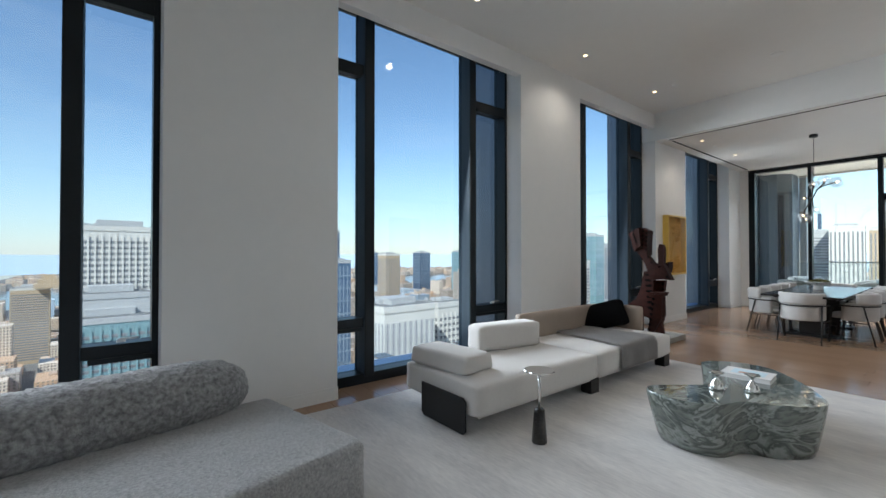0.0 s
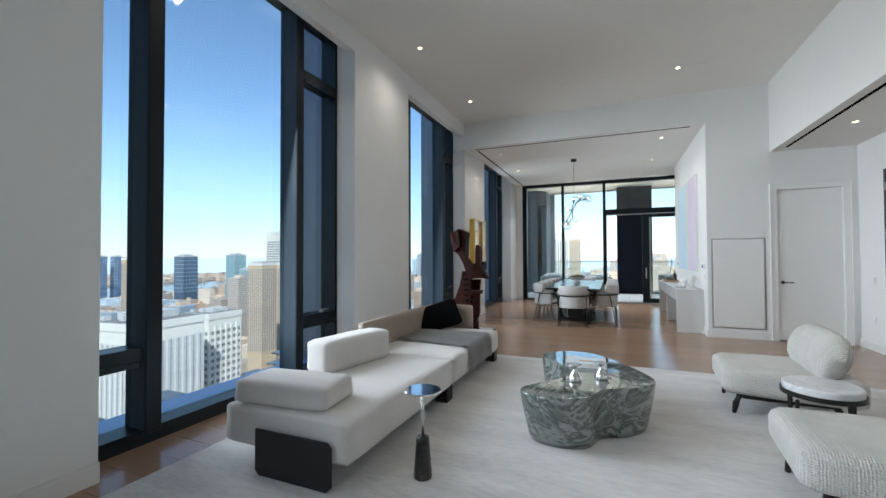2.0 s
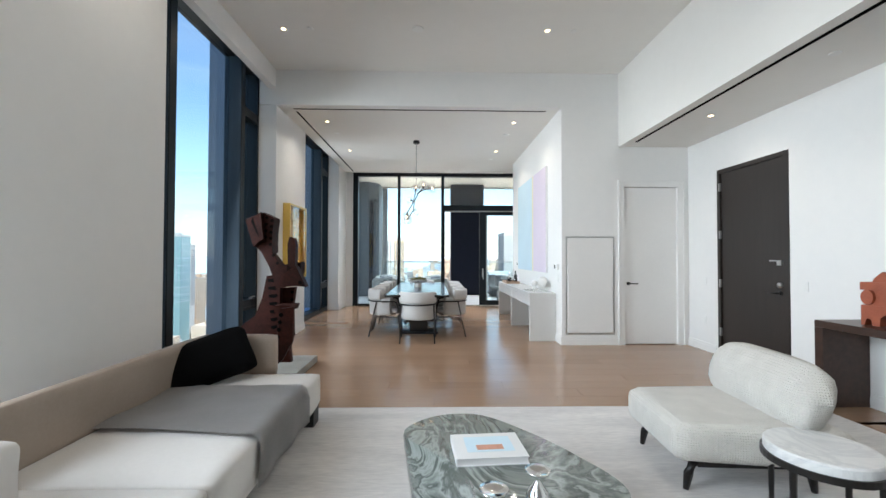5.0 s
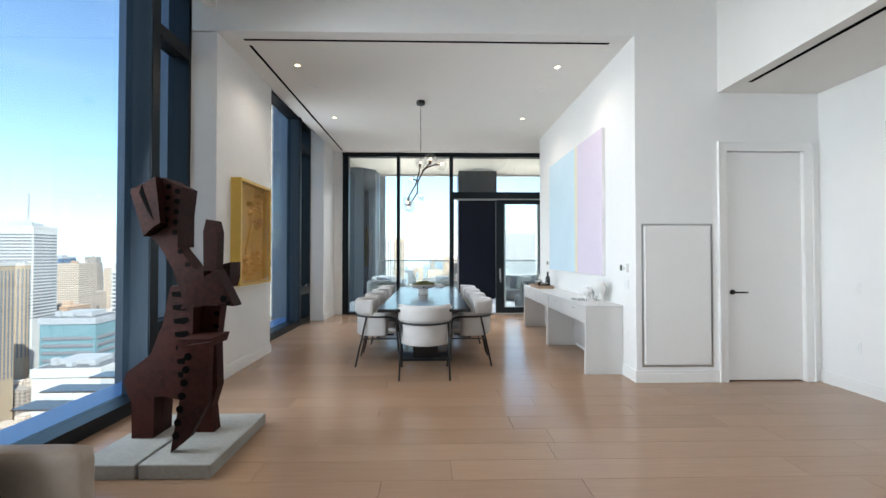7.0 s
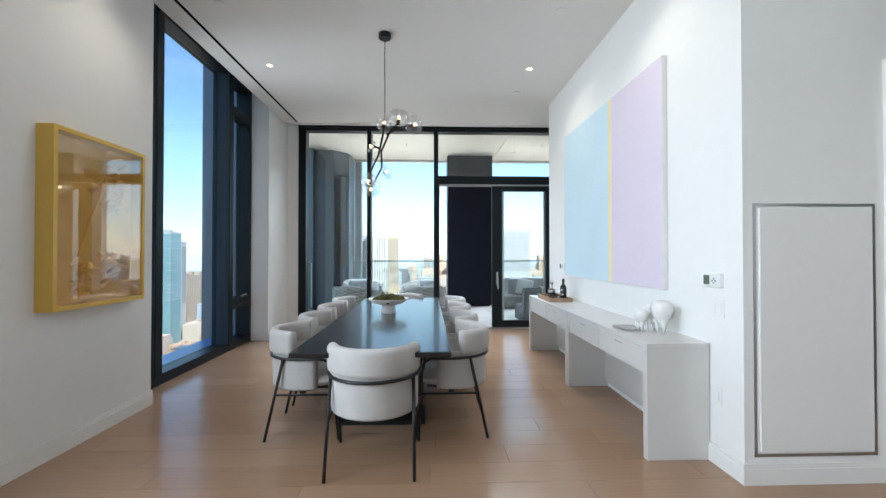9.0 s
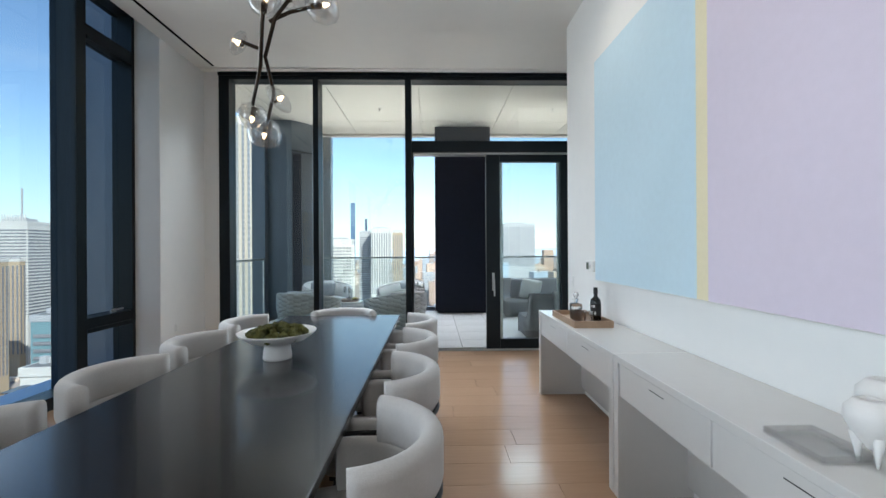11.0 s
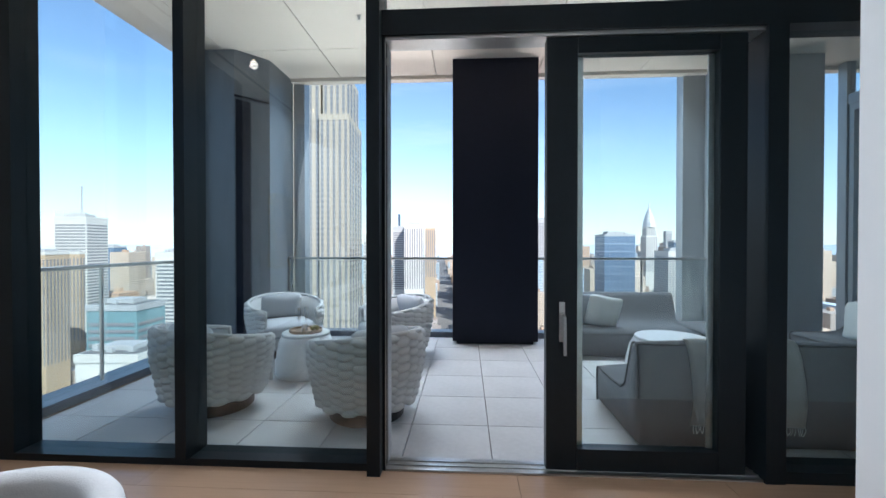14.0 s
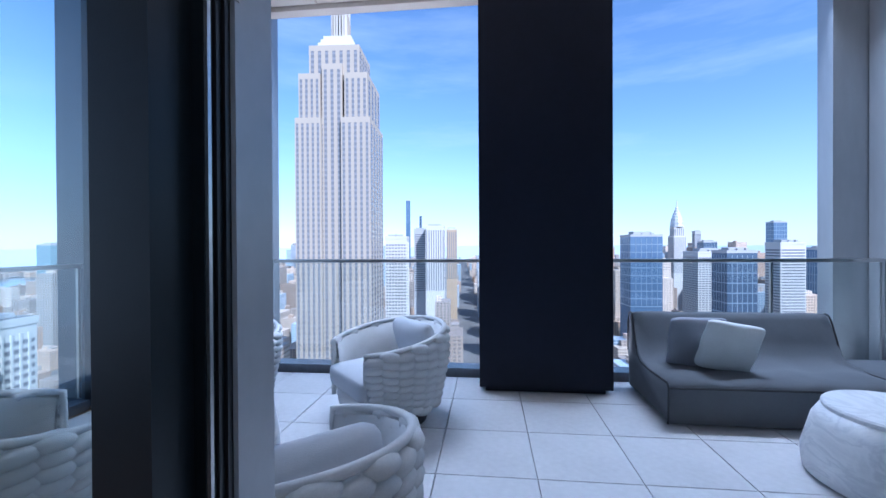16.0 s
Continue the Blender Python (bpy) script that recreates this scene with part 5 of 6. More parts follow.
# console, figure and dark painting by the entrance
cs = thing("console_table", "long dark walnut waterfall console against the wall", "console", (2.27, 4.0, 0))
part("top", B(-0.22, 0.22, -1.60, 1.41, 0.72, 0.785, bevel=0.004), WALNUT, cs)
part("end_panel", B(-0.22, 0.22, 1.33, 1.41, 0.0, 0.719, bevel=0.004), WALNUT, cs)
part("end_panel", B(-0.22, 0.22, -1.60, -1.52, 0.0, 0.719, bevel=0.004), WALNUT, cs)
fg = thing("clay_figure", "small terracotta figure of stacked abstract shapes", "sculpture", (2.28, 5.00, 0.787), 15)
bm = bmesh.new()
prism(bm, [(-0.20, 0.0), (-0.10, 0.0), (-0.09, 0.07), (-0.04, 0.10), (0.01, 0.07), (0.02, 0.0), (0.09, 0.0), (0.10, 0.05), (0.14, 0.06), (0.17, 0.0), (0.20, 0.0), (0.20, 0.17), (-0.20, 0.17)], -0.07, 0.07, "x")
prism(bm, [(-0.20, 0.30), (0.20, 0.30), (0.20, 0.365), (-0.20, 0.365)], -0.08, 0.08, "x")
prism(bm, [(-0.12, 0.17), (0.14, 0.17), (0.11, 0.30), (-0.10, 0.30)], -0.06, 0.06, "x")
prism(bm, [(-0.11, 0.365), (0.10, 0.365), (0.08, 0.40), (0.0, 0.455), (-0.05, 0.43), (-0.09, 0.42)], -0.05, 0.05, "x")
tube(bm, [(-0.10, 0.12, 0.24), (-0.03, 0.12, 0.24)], 0.062, 18)
for v in bm.verts:
    v.co = Vector((v.co.x * 0.9, v.co.y * 0.68, v.co.z))
part("body", bm, TERRACOTTA, fg)
da = thing("dark_painting", "large black impasto painting with rough relief", "painting", (EAST, 3.86, 1.84))
bm = bmesh.new()
gw, gh = 120, 110
grid = []
for i in range(gw + 1):
    col = []
    for j in range(gh + 1):
        y, z = -1.2 + 2.4 * i / gw, -0.78 + 1.56 * j / gh
        q = Vector((y * 4.5, z * 9.0, 2.0))
        d = 0.045 + 0.034 * noise.ridged_multi_fractal(q, 0.9, 2.1, 4, 1.0, 1.6) * 0.5
        if i in (0, gw) or j in (0, gh):
            d = 0.045
        col.append(bm.verts.new((-d, y, z)))
    grid.append(col)
for a, b in zip(grid, grid[1:]):
    for j in range(gh):
        bm.faces.new((a[j], a[j + 1], b[j + 1], b[j]))
part("paint_surface", bm, IMPASTO, da)
part("stretcher", B(-0.0445, 0, -1.2, 1.2, -0.78, 0.78), DARKMETAL, da)

# tall clay sculpture on a stone slab
for a, b in ((-3.80, -3.43), (-3.42, -2.98)):
    sl = thing("stone_slab", "rough pale stone slab under the tall sculpture", "plinth", ((a + b) / 2, 6.6, 0))
    half = (b - a) / 2 - 0.006
    bm = B(-half, half, -0.41, 0.40, 0.0, 0.088, bevel=0.008)
    for v in bm.verts:
        v.co += noise.noise_vector(v.co * 7 + Vector((a, 0, 0))) * 0.005
    part("slab", bm, STONE, sl)
sc = thing("tall_sculpture", "tall red-brown clay sculpture of cut hollow shapes", "sculpture", (-3.38, 6.6, 0.09))
bm = bmesh.new()


def plate(pts, y0, y1, dz=-0.09):
    return prism(bm, [(x + 3.38, z + dz) for x, z in pts], y0, y1, "y")


plate([(-3.67, 1.78), (-3.585, 1.82), (-3.515, 1.53), (-3.575, 1.47)], -0.15, 0.06)
plate([(-3.58, 1.815), (-3.495, 1.87), (-3.46, 1.56), (-3.51, 1.53)], -0.16, 0.07)
plate([(-3.49, 1.875), (-3.36, 1.81), (-3.38, 1.62), (-3.38, 1.40), (-3.45, 1.55)], -0.10, 0.09)
plate([(-3.57, 1.47), (-3.45, 1.54), (-3.38, 1.39), (-3.27, 1.25), (-3.21, 1.27), (-3.21, 1.02), (-3.33, 0.985), (-3.42, 1.25), (-3.51, 1.41)], -0.09, 0.04)
plate([(-3.18, 1.24), (-3.185, 1.50), (-3.165, 1.585), (-3.11, 1.575), (-3.09, 1.50), (-3.095, 1.24)], -0.15, -0.06)
plate([(-3.30, 0.99), (-3.22, 1.16), (-3.07, 1.25), (-2.95, 1.01), (-3.08, 1.02), (-3.17, 1.01)], -0.20, -0.09)
plate([(-3.20, 1.26), (-3.07, 1.295), (-3.07, 1.19), (-3.09, 1.12), (-3.18, 1.14)], -0.02, 0.14)
plate([(-3.46, 1.13), (-3.29, 1.14), (-3.30, 0.96), (-3.31, 0.69), (-3.345, 0.34), (-3.49, 0.375), (-3.56, 0.37), (-3.565, 0.092), (-3.71, 0.092), (-3.715, 0.33), (-3.77, 0.47), (-3.75, 0.54), (-3.59, 0.66), (-3.51, 0.87)], -0.05, 0.04)
plate([(-3.60, 0.45), (-3.50, 0.42), (-3.555, 0.37), (-3.565, 0.092), (-3.64, 0.092)], 0.04, 0.15)
plate([(-3.21, 0.77), (-3.07, 0.79), (-3.08, 0.40), (-3.19, 0.19), (-3.31, 0.092), (-3.26, 0.40), (-3.22, 0.69)], -0.27, -0.22)
plate([(-3.33, 0.98), (-3.16, 0.99), (-3.19, 0.75), (-3.18, 0.41), (-3.22, 0.27), (-3.20, 0.092), (-3.36, 0.092), (-3.42, 0.42)], 0.04, 0.13)
plate([(-3.30, 0.80), (-3.10, 0.80), (-3.12, 0.74), (-3.30, 0.72)], -0.22, 0.05)
# Holes and slots are raised black discs and plates; their shade is painted.
nf = len(bm.faces)
hole_discs = [(-3.205 - 0.012 * k, 0.70 - 0.083 * k, -0.2705, 0.024) for k in range(7)]
for k in range(5):
    hole_discs += [(-3.385 - 0.004 * k, 1.78 - 0.07 * k, -0.1005, 0.019)]
    if k < 4:
        hole_discs += [(-3.445 - 0.004 * k, 1.81 - 0.075 * k, -0.1005, 0.017)]
hole_discs += [(-3.37, 1.37, -0.0905, 0.018), (-3.32, 1.28, -0.0905, 0.017), (-3.02, 1.06, -0.2005, 0.022), (-2.99, 1.03, -0.2005, 0.014)]
hole_discs += [(-3.19, 0.93 - 0.09 * k, 0.0395, 0.018) for k in range(3)]
for k in range(7):
    z = 1.09 - k * 0.092
    plate([(-3.45 + 0.008 * k, z), (-3.34, z + 0.012), (-3.325, z - 0.012), (-3.36, z - 0.036), (-3.445 + 0.008 * k, z - 0.03)], -0.052, -0.049)
plate([(-3.60, 1.76), (-3.583, 1.81), (-3.53, 1.66), (-3.505, 1.58), (-3.545, 1.64)], -0.162, -0.148)
for x, z, y, r in hole_discs:
    tube(bm, [(x + 3.38, y + 0.001, z - 0.09), (x + 3.38, y - 0.0015, z - 0.09)], r, 14)
bm.faces.ensure_lookup_table()
for fc in bm.faces[nf:]:
    fc.material_index = 1
part("body", bm, [RUST, SLOT], sc)


# ---- dining room ----
tb = thing("dining_table", "long black dining table on a black metal pedestal", "dining table", (-1.755, 9.85, 0))
part("tabletop", B(-0.515, 0.515, -1.63, 1.63, 0.715, 0.75, bevel=0.006), TABLETOP, tb)
part("apron", B(-0.40, 0.40, -1.35, 1.35, 0.675, 0.7145), BLACKWOOD, tb)
for y in (-0.75, 0.75):
    ped = part("pedestal", B(-0.16, 0.16, y - 0.09, y + 0.09, 0.03, 0.6745, bevel=0.006), BLACKWOOD, tb)
    part("foot_plate", boxes((-0.34, 0.34, y - 0.17, y + 0.17, 0.0, 0.03)), DARKMETAL, ped, "flat black steel foot")
part("stretcher", B(-0.05, 0.05, -0.65, 0.65, 0.02, 0.05), DARKMETAL, tb)


def arc_sweep(bm, section, a0, a1, steps, squash=1.0, lift=None):
    """Sweeps a closed section of (radius, z) round the back; angles in degrees from -y."""
    rings = []
    for i in range(steps + 1):
        t = i / steps
        a = radians(a0 + (a1 - a0) * t)
        up = lift(t) if lift else 0.0
        rings.append([bm.verts.new((r * math.sin(a), -r * math.cos(a) * squash, z + up * (z - section[0][1]))) for r, z in section])
    k = len(section)
    for r0, r1 in zip(rings, rings[1:]):
        for j in range(k):
            bm.faces.new((r0[j], r0[(j + 1) % k], r1[(j + 1) % k], r1[j]))
    bm.faces.new(rings[0])
    bm.faces.new(rings[-1][::-1])
    return bm


def round_section(r, z0, z1, thick, per=4):
    """A rounded upright bar section as (radius, z) points."""
    c, out = thick / 2, []
    for cz, cr, start in ((z1 - c, r, 0), (z0 + c, r, 180)):
        for i in range(per * 2 + 1):
            a = radians(start + i * 180 / (per * 2))
            out.append((cr + c * math.cos(a), cz + c * math.sin(a)))
    return out


def dining_chair():
    root = thing("dining_chair", "pale grey barrel dining chair on black tube legs", "chair", (0, 0, 0), group="chairs round the dining table")
    bm = bmesh.new()
    prism(bm, [(p.x, p.y) for p in smooth_loop([(-0.22, 0.22), (0.22, 0.22), (0.245, 0.0), (0.20, -0.18), (0.0, -0.235), (-0.20, -0.18), (-0.245, 0.0)], 5)], 0.39, 0.46)
    bmesh.ops.bevel(bm, geom=[e for e in bm.edges if abs(e.verts[0].co.z - e.verts[1].co.z) < 1e-4], offset=0.02, segments=2, affect="EDGES")
    part("seat", bm, CHAIRCLOTH, root, "", True)
    part("shell", arc_sweep(bmesh.new(), round_section(0.262, 0.36, 0.645, 0.05), -112, 112, 26), CHAIRCLOTH, root, "", True)
    part("backrest", arc_sweep(bmesh.new(), round_section(0.275, 0.615, 0.80, 0.075), -76, 76, 22), CHAIRCLOTH, root, "", True)
    r, z = 0.30, 0.60
    pts = [(0.285, 0.265, 0.0), (0.300, 0.215, 0.50), (0.303, 0.195, 0.575), (0.303, 0.15, 0.598), (0.303, 0.08, z)]
    pts += [(r * math.sin(radians(a)), -r * math.cos(radians(a)), z) for a in range(95, -96, -10)]
    pts += [(-0.303, 0.08, z), (-0.303, 0.15, 0.598), (-0.303, 0.195, 0.575), (-0.300, 0.215, 0.50), (-0.285, 0.265, 0.0)]
    part("arm_rail", T(pts, 0.011, 8), DARKMETAL, root, "bent black steel tube", True)
    for s in (-1, 1):
        part("leg", T([(s * 0.262, -0.145, z), (s * 0.272, -0.275, 0.0)], 0.011, 8), DARKMETAL, root, "", True)
        part("brace", T([(s * 0.293, 0.235, 0.335), (s * 0.267, -0.205, 0.335)], 0.009, 8), DARKMETAL, root, "", True)
    part("seat_rail", boxes((-0.28, 0.28, -0.02, 0.02, 0.345, 0.365), (-0.22, 0.22, -0.16, 0.18, 0.362, 0.392)), DARKMETAL, root)
    return root


first = dining_chair()
first.matrix_basis = pose(-1.745, 8.375, 0)
copy_thing(first, pose(-1.755, 11.36, 0, 0, 0, 180))
for k in range(4):
    copy_thing(first, pose(-2.33, 8.95 + 0.69 * k, 0, 0, 0, -90 + (3, -2, 1, -2)[k]))
    copy_thing(first, pose(-1.21, 8.95 + 0.69 * k, 0, 0, 0, 90 + (-2, 2, -1, 2)[k]))

bw = thing("pedestal_bowl", "white ceramic pedestal bowl filled with moss", "bowl", (-1.81, 9.97, 0.7505))
part("bowl", L([(0.075, 0.0), (0.078, 0.01), (0.07, 0.075), (0.072, 0.082), (0.15, 0.105), (0.205, 0.145), (0.212, 0.155), (0.203, 0.153), (0.14, 0.118), (0.0, 0.10)], 40), CERAMIC, bw, "", True)
bm = bmesh.new()
rm = random.Random(4)
for _ in range(120):
    a, q = rm.uniform(0, math.tau), 0.165 * math.sqrt(rm.random())
    m = Matrix.Translation((q * math.cos(a), q * math.sin(a), 0.135 + 0.035 * (1 - (q / 0.165) ** 2) + rm.uniform(-0.008, 0.012)))
    res = bmesh.ops.create_icosphere(bm, subdivisions=1, radius=rm.uniform(0.014, 0.03), matrix=m)
    for v in res["verts"]:
        v.co += noise.noise_vector(v.co * 60) * 0.008
part("moss", bm, MOSS, bw, "dry green moss")


def white_console(y0, y1):
    root = thing("white_console", "pale grey lacquer console table with drawers", "console", (0.28, (y0 + y1) / 2, 0), group="pair of wall consoles")
    h = (y1 - y0) / 2
    part("top", B(-0.215, 0.215, -h, h, 0.742, 0.778, bevel=0.003), LACQUER, root)
    for s in (-1, 1):
        part("end_panel", B(-0.213, 0.213, s * h - (0.055 if s > 0 else -0.003), s * h + (0.055 if s < 0 else -0.003), 0.0, 0.742, bevel=0.002), LACQUER, root)
    part("apron", B(-0.19, 0.20, -h + 0.055, h - 0.055, 0.56, 0.742), LACQUER, root)
    part("back_rail", B(0.17, 0.20, -h + 0.055, h - 0.055, 0.06, 0.56), LACQUER, root)
    for k in range(2):
        a = -h + 0.062 + k * (h - 0.062)
        d = part("drawer", B(-0.208, -0.19, a + 0.003, a + h - 0.068, 0.565, 0.738, bevel=0.002), LACQUER, root)
        part("finger_slot", B(-0.2088, -0.2078, a + (h - 0.062) / 2 - 0.06, a + (h - 0.062) / 2 + 0.06, 0.70, 0.704), DARKMETAL, d)


white_console(8.29, 9.885)
white_console(9.89, 11.49)
# tray with decanter, tumblers and bottle
tr = thing("serving_tray", "pale wooden serving tray on the console", "tray", (0.245, 10.88, 0.7785), 0)
part("base", B(-0.135, 0.135, -0.27, 0.27, 0.0, 0.012), TRAYWOOD, tr)
for a, b, c, d in ((-0.145, -0.135, -0.28, 0.28), (0.135, 0.145, -0.28, 0.28), (-0.135, 0.135, -0.28, -0.27), (-0.135, 0.135, 0.27, 0.28)):
    part("rim", B(a, b, c, d, 0.0, 0.05), TRAYWOOD, tr)
dc = thing("decanter", "square cut-crystal decanter half full of amber spirit", "decanter", (0.215, 10.90, 0.791))
part("flask", C(0.085, 0.085, 0.13, (0, 0, 0.066), soft=0.3, cuts=4), CRYSTAL, dc, "", True)
part("spirit", C(0.072, 0.072, 0.07, (0, 0, 0.045), soft=0.25, cuts=3), WHISKY, dc, "amber spirit")
part("neck", L([(0.018, 0.125), (0.014, 0.15), (0.024, 0.16), (0.024, 0.166)], 16), CRYSTAL, dc, "", True)
part("stopper", L([(0.010, 0.166), (0.012, 0.178), (0.024, 0.195), (0.020, 0.215), (0.008, 0.22)], 8), CRYSTAL, dc)
for x, y in ((0.19, 10.78), (0.255, 10.73)):
    gl = thing("tumbler", "ribbed crystal whisky tumbler", "glass", (x, y, 0.791), group="whisky tumblers")
    bm = bmesh.new()
    seg = 24
    prof = [(0.030, 0.0), (0.036, 0.004), (0.040, 0.09), (0.037, 0.09), (0.033, 0.014), (0.004, 0.012)]
    rg = [[bm.verts.new((r * (1 + (0.03 if i % 2 and 0 < k < 3 else 0)) * math.cos(i * math.tau / seg), r * (1 + (0.03 if i % 2 and 0 < k < 3 else 0)) * math.sin(i * math.tau / seg), z)) for i in range(seg)] for k, (r, z) in enumerate(prof)]
    for r0, r1 in zip(rg, rg[1:]):
        for i in range(seg):
            bm.faces.new((r0[i], r0[(i + 1) % seg], r1[(i + 1) % seg], r1[i]))
    bm.faces.new(rg[0][::-1]), bm.faces.new(rg[-1])
    part("cup", bm, CRYSTAL, gl)
bt = thing("bottle", "dark glass spirit bottle with black label", "bottle", (0.335, 10.80, 0.791))
part("glass_body", L([(0.036, 0.0), (0.040, 0.006), (0.040, 0.15), (0.034, 0.175), (0.017, 0.192), (0.0145, 0.20), (0.016, 0.245)], 28), BOTTLE, bt, "", True)
part("cap", L([(0.0165, 0.215), (0.0165, 0.262), (0.0150, 0.265)], 20), PAPERLABEL, bt, "black cap")
part("label_sheet", L([(0.0405, 0.05), (0.0405, 0.14)], 28, close=False), PAPERLABEL, bt)
for z, w in ((0.128, 0.5), (0.118, 0.4)):
    bm = bmesh.new()
    for a in range(170, 215, 9):
        if (a // 9) % 5 == 4:
            continue
        m = Matrix.Rotation(radians(a + 30), 4, "Z")
        q = [m @ Vector((0.0409, -0.0024, z - 0.004)), m @ Vector((0.0409, 0.0024, z - 0.004)), m @ Vector((0.0409, 0.0024, z + 0.004)), m @ Vector((0.0409, -0.0024, z + 0.004))]
        bm.faces.new([bm.verts.new(p) for p in q])
    part("label_print", bm, PAPER, bt, "small white label bars")
bm = bmesh.new()
arcs = [Matrix.Rotation(radians(a), 4, "Z") @ Vector((0.0409, 0, 0)) for a in range(170, 260, 10)]
for p, q in zip(arcs, arcs[1:]):
    bm.faces.new([bm.verts.new(v) for v in ((p.x, p.y, 0.058), (q.x, q.y, 0.058), (q.x, q.y, 0.082), (p.x, p.y, 0.082))])
part("label_band", bm, PAPER, bt, "pale label band")
# three-legged white vessels near the console's end
for x, y, s in ((0.36, 8.62, 1.0), (0.24, 8.70, 0.72), (0.37, 8.78, 0.82)):
    vs = thing("white_vessel", "white ceramic vessel standing on pointed feet", "vase", (x, y, 0.778))
    part("body", L([(0.004, 0.055 * s), (0.02 * s, 0.075 * s), (0.055 * s, 0.12 * s), (0.078 * s, 0.17 * s), (0.074 * s, 0.21 * s), (0.05 * s, 0.24 * s), (0.03 * s, 0.248 * s), (0.028 * s, 0.24 * s), (0.03 * s, 0.22 * s)], 28), CERAMIC, vs, "", True)
    for a in (20, 140, 260):
        c, q = math.cos(radians(a)), math.sin(radians(a))
        part("foot", T([(0.04 * s * c, 0.04 * s * q, 0.115 * s), (0.034 * s * c, 0.034 * s * q, 0.05 * s), (0.032 * s * c, 0.032 * s * q, 0.0)], [0.020 * s, 0.010 * s, 0.004 * s], 8), CERAMIC, vs, "", True)
ds = thing("glass_dish", "small flat clear glass dish on the console", "dish", (0.19, 8.80, 0.778))
part("dish", boxes((-0.08, 0.08, -0.10, 0.10, 0.0, 0.006), (-0.08, -0.074, -0.10, 0.10, 0.006, 0.022), (0.074, 0.08, -0.10, 0.10, 0.006, 0.022), (-0.074, 0.074, -0.10, -0.094, 0.006, 0.022), (-0.074, 0.074, 0.094, 0.10, 0.006, 0.022)), THIN, ds)

# pastel painting and yellow relief
pp = thing("pastel_painting", "large pale blue and lilac abstract canvas", "painting", (0.5, 9.94, 2.02))
part("canvas", B(-0.042, -0.002, -1.17, 1.17, -0.93, 0.93, bevel=0.003), CANVAS, pp)
part("lilac_field", B(-0.0435, -0.0415, -1.168, -0.275, -0.928, 0.928), LILAC, pp, "pale lilac paint")
part("cream_stripe", B(-0.0435, -0.0415, -0.275, -0.185, -0.928, 0.928), CREAM, pp, "cream yellow stripe")
part("blue_field", B(-0.0435, -0.0415, -0.185, 1.168, -0.928, 0.928), BLUEPAINT, pp, "pale blue paint")
yr = thing("framed_relief", "golden plant relief in a deep yellow box frame", "wall art", (WX, 8.76, 1.61))
for a, b, c, d in ((-0.42, 0.44, 0.585, 0.615), (-0.42, 0.44, -0.615, -0.585), (-0.42, -0.39, -0.585, 0.585), (0.41, 0.44, -0.585, 0.585)):
    part("frame_side", B(0.0, 0.115, a, b, c, d), YELLOW, yr)
part("backing", B(0.001, 0.02, -0.39, 0.41, -0.585, 0.585), GOLD, yr)
bm = bmesh.new()
rm = random.Random(9)
tube(bm, [(0.03, -0.12 + 0.30 * k / 6, -0.25 + 0.12 * k) for k in range(7)], [0.012] * 6 + [0.004], 6)
for k in range(64):
    top = k % 2
    y = rm.gauss(0.18, 0.08) if top else rm.gauss(0.05, 0.17)
    z = rm.uniform(0.05, 0.5) if top else rm.gauss(-0.40, 0.07)
    tilt = Matrix.Rotation(rm.uniform(-0.9, 0.9), 3, "X")
    w, h = rm.uniform(0.03, 0.055), rm.uniform(0.06, 0.11)
    lf = [(-w, 0), (-w * 0.5, h * 0.7), (0, h), (w * 0.6, h * 0.6), (w * 0.7, 0), (0, -h * 0.5)]
    vsx = [bm.verts.new(Vector((0.021, y, z)) + tilt @ Vector((0, p, q))) for p, q in lf]
    tip = bm.verts.new(Vector((0.021 + rm.uniform(0.045, 0.078), y, z)) + tilt @ Vector((0, 0, h * 0.4)))
    for i in range(len(vsx)):
        bm.faces.new((vsx[i], vsx[(i + 1) % len(vsx)], tip))
part("relief", bm, GOLD, yr, "raised golden leaves and stem")
g = part("cover_glass", B(0.104, 0.108, -0.39, 0.41, -0.585, 0.585), pane_glass("picture_glass", (0.99, 0.985, 0.96), 1.0, 0.13), yr)
g.visible_shadow = False

# chandelier
ch = thing("chandelier", "branching dark bronze chandelier with clear glass globes", "chandelier", (-1.85, 9.93, DH))
part("canopy", L([(0.065, 0.0), (0.065, -0.05), (0.06, -0.055)], 28), DARKMETAL, ch)
bm = bmesh.new()
for k in range(30):
    z = -0.07 - k * 0.028
    pts = []
    for i in range(8):
        a = i * math.tau / 8
        u, w = 0.006 * math.cos(a), 0.018 * math.sin(a)
        pts.append((u, 0, z + w) if k % 2 else (0, u, z + w))
    tube(bm, pts, 0.0017, 5, True)
part("chain", bm, DARKMETAL, ch)
part("cord", T([(0.004, 0.003, -0.05), (-0.004, -0.003, -0.3), (0.004, 0.0, -0.6), (0.0, 0.0, -0.93)], 0.0025, 6), DARKMETAL, ch)
joints = [((-0.005, 0.0, -0.92), (-0.02, 0.0, -1.08), (-0.08, 0.12, -1.26), (-0.20, 0.29, -1.43)), ((0.15, -0.02, -0.94), (0.05, 0.0, -1.05), (-0.045, 0.10, -1.22), (-0.06, 0.27, -1.36), (-0.17, 0.44, -1.50)),
          ((0.02, 0.0, -1.07), (0.12, 0.03, -1.0), (0.27, 0.05, -0.95)), ((-0.04, 0.0, -1.22), (-0.12, -0.04, -1.20))]
for pts in joints:
    part("branch", T(pts, 0.011, 8), BRONZE, ch, "", True)
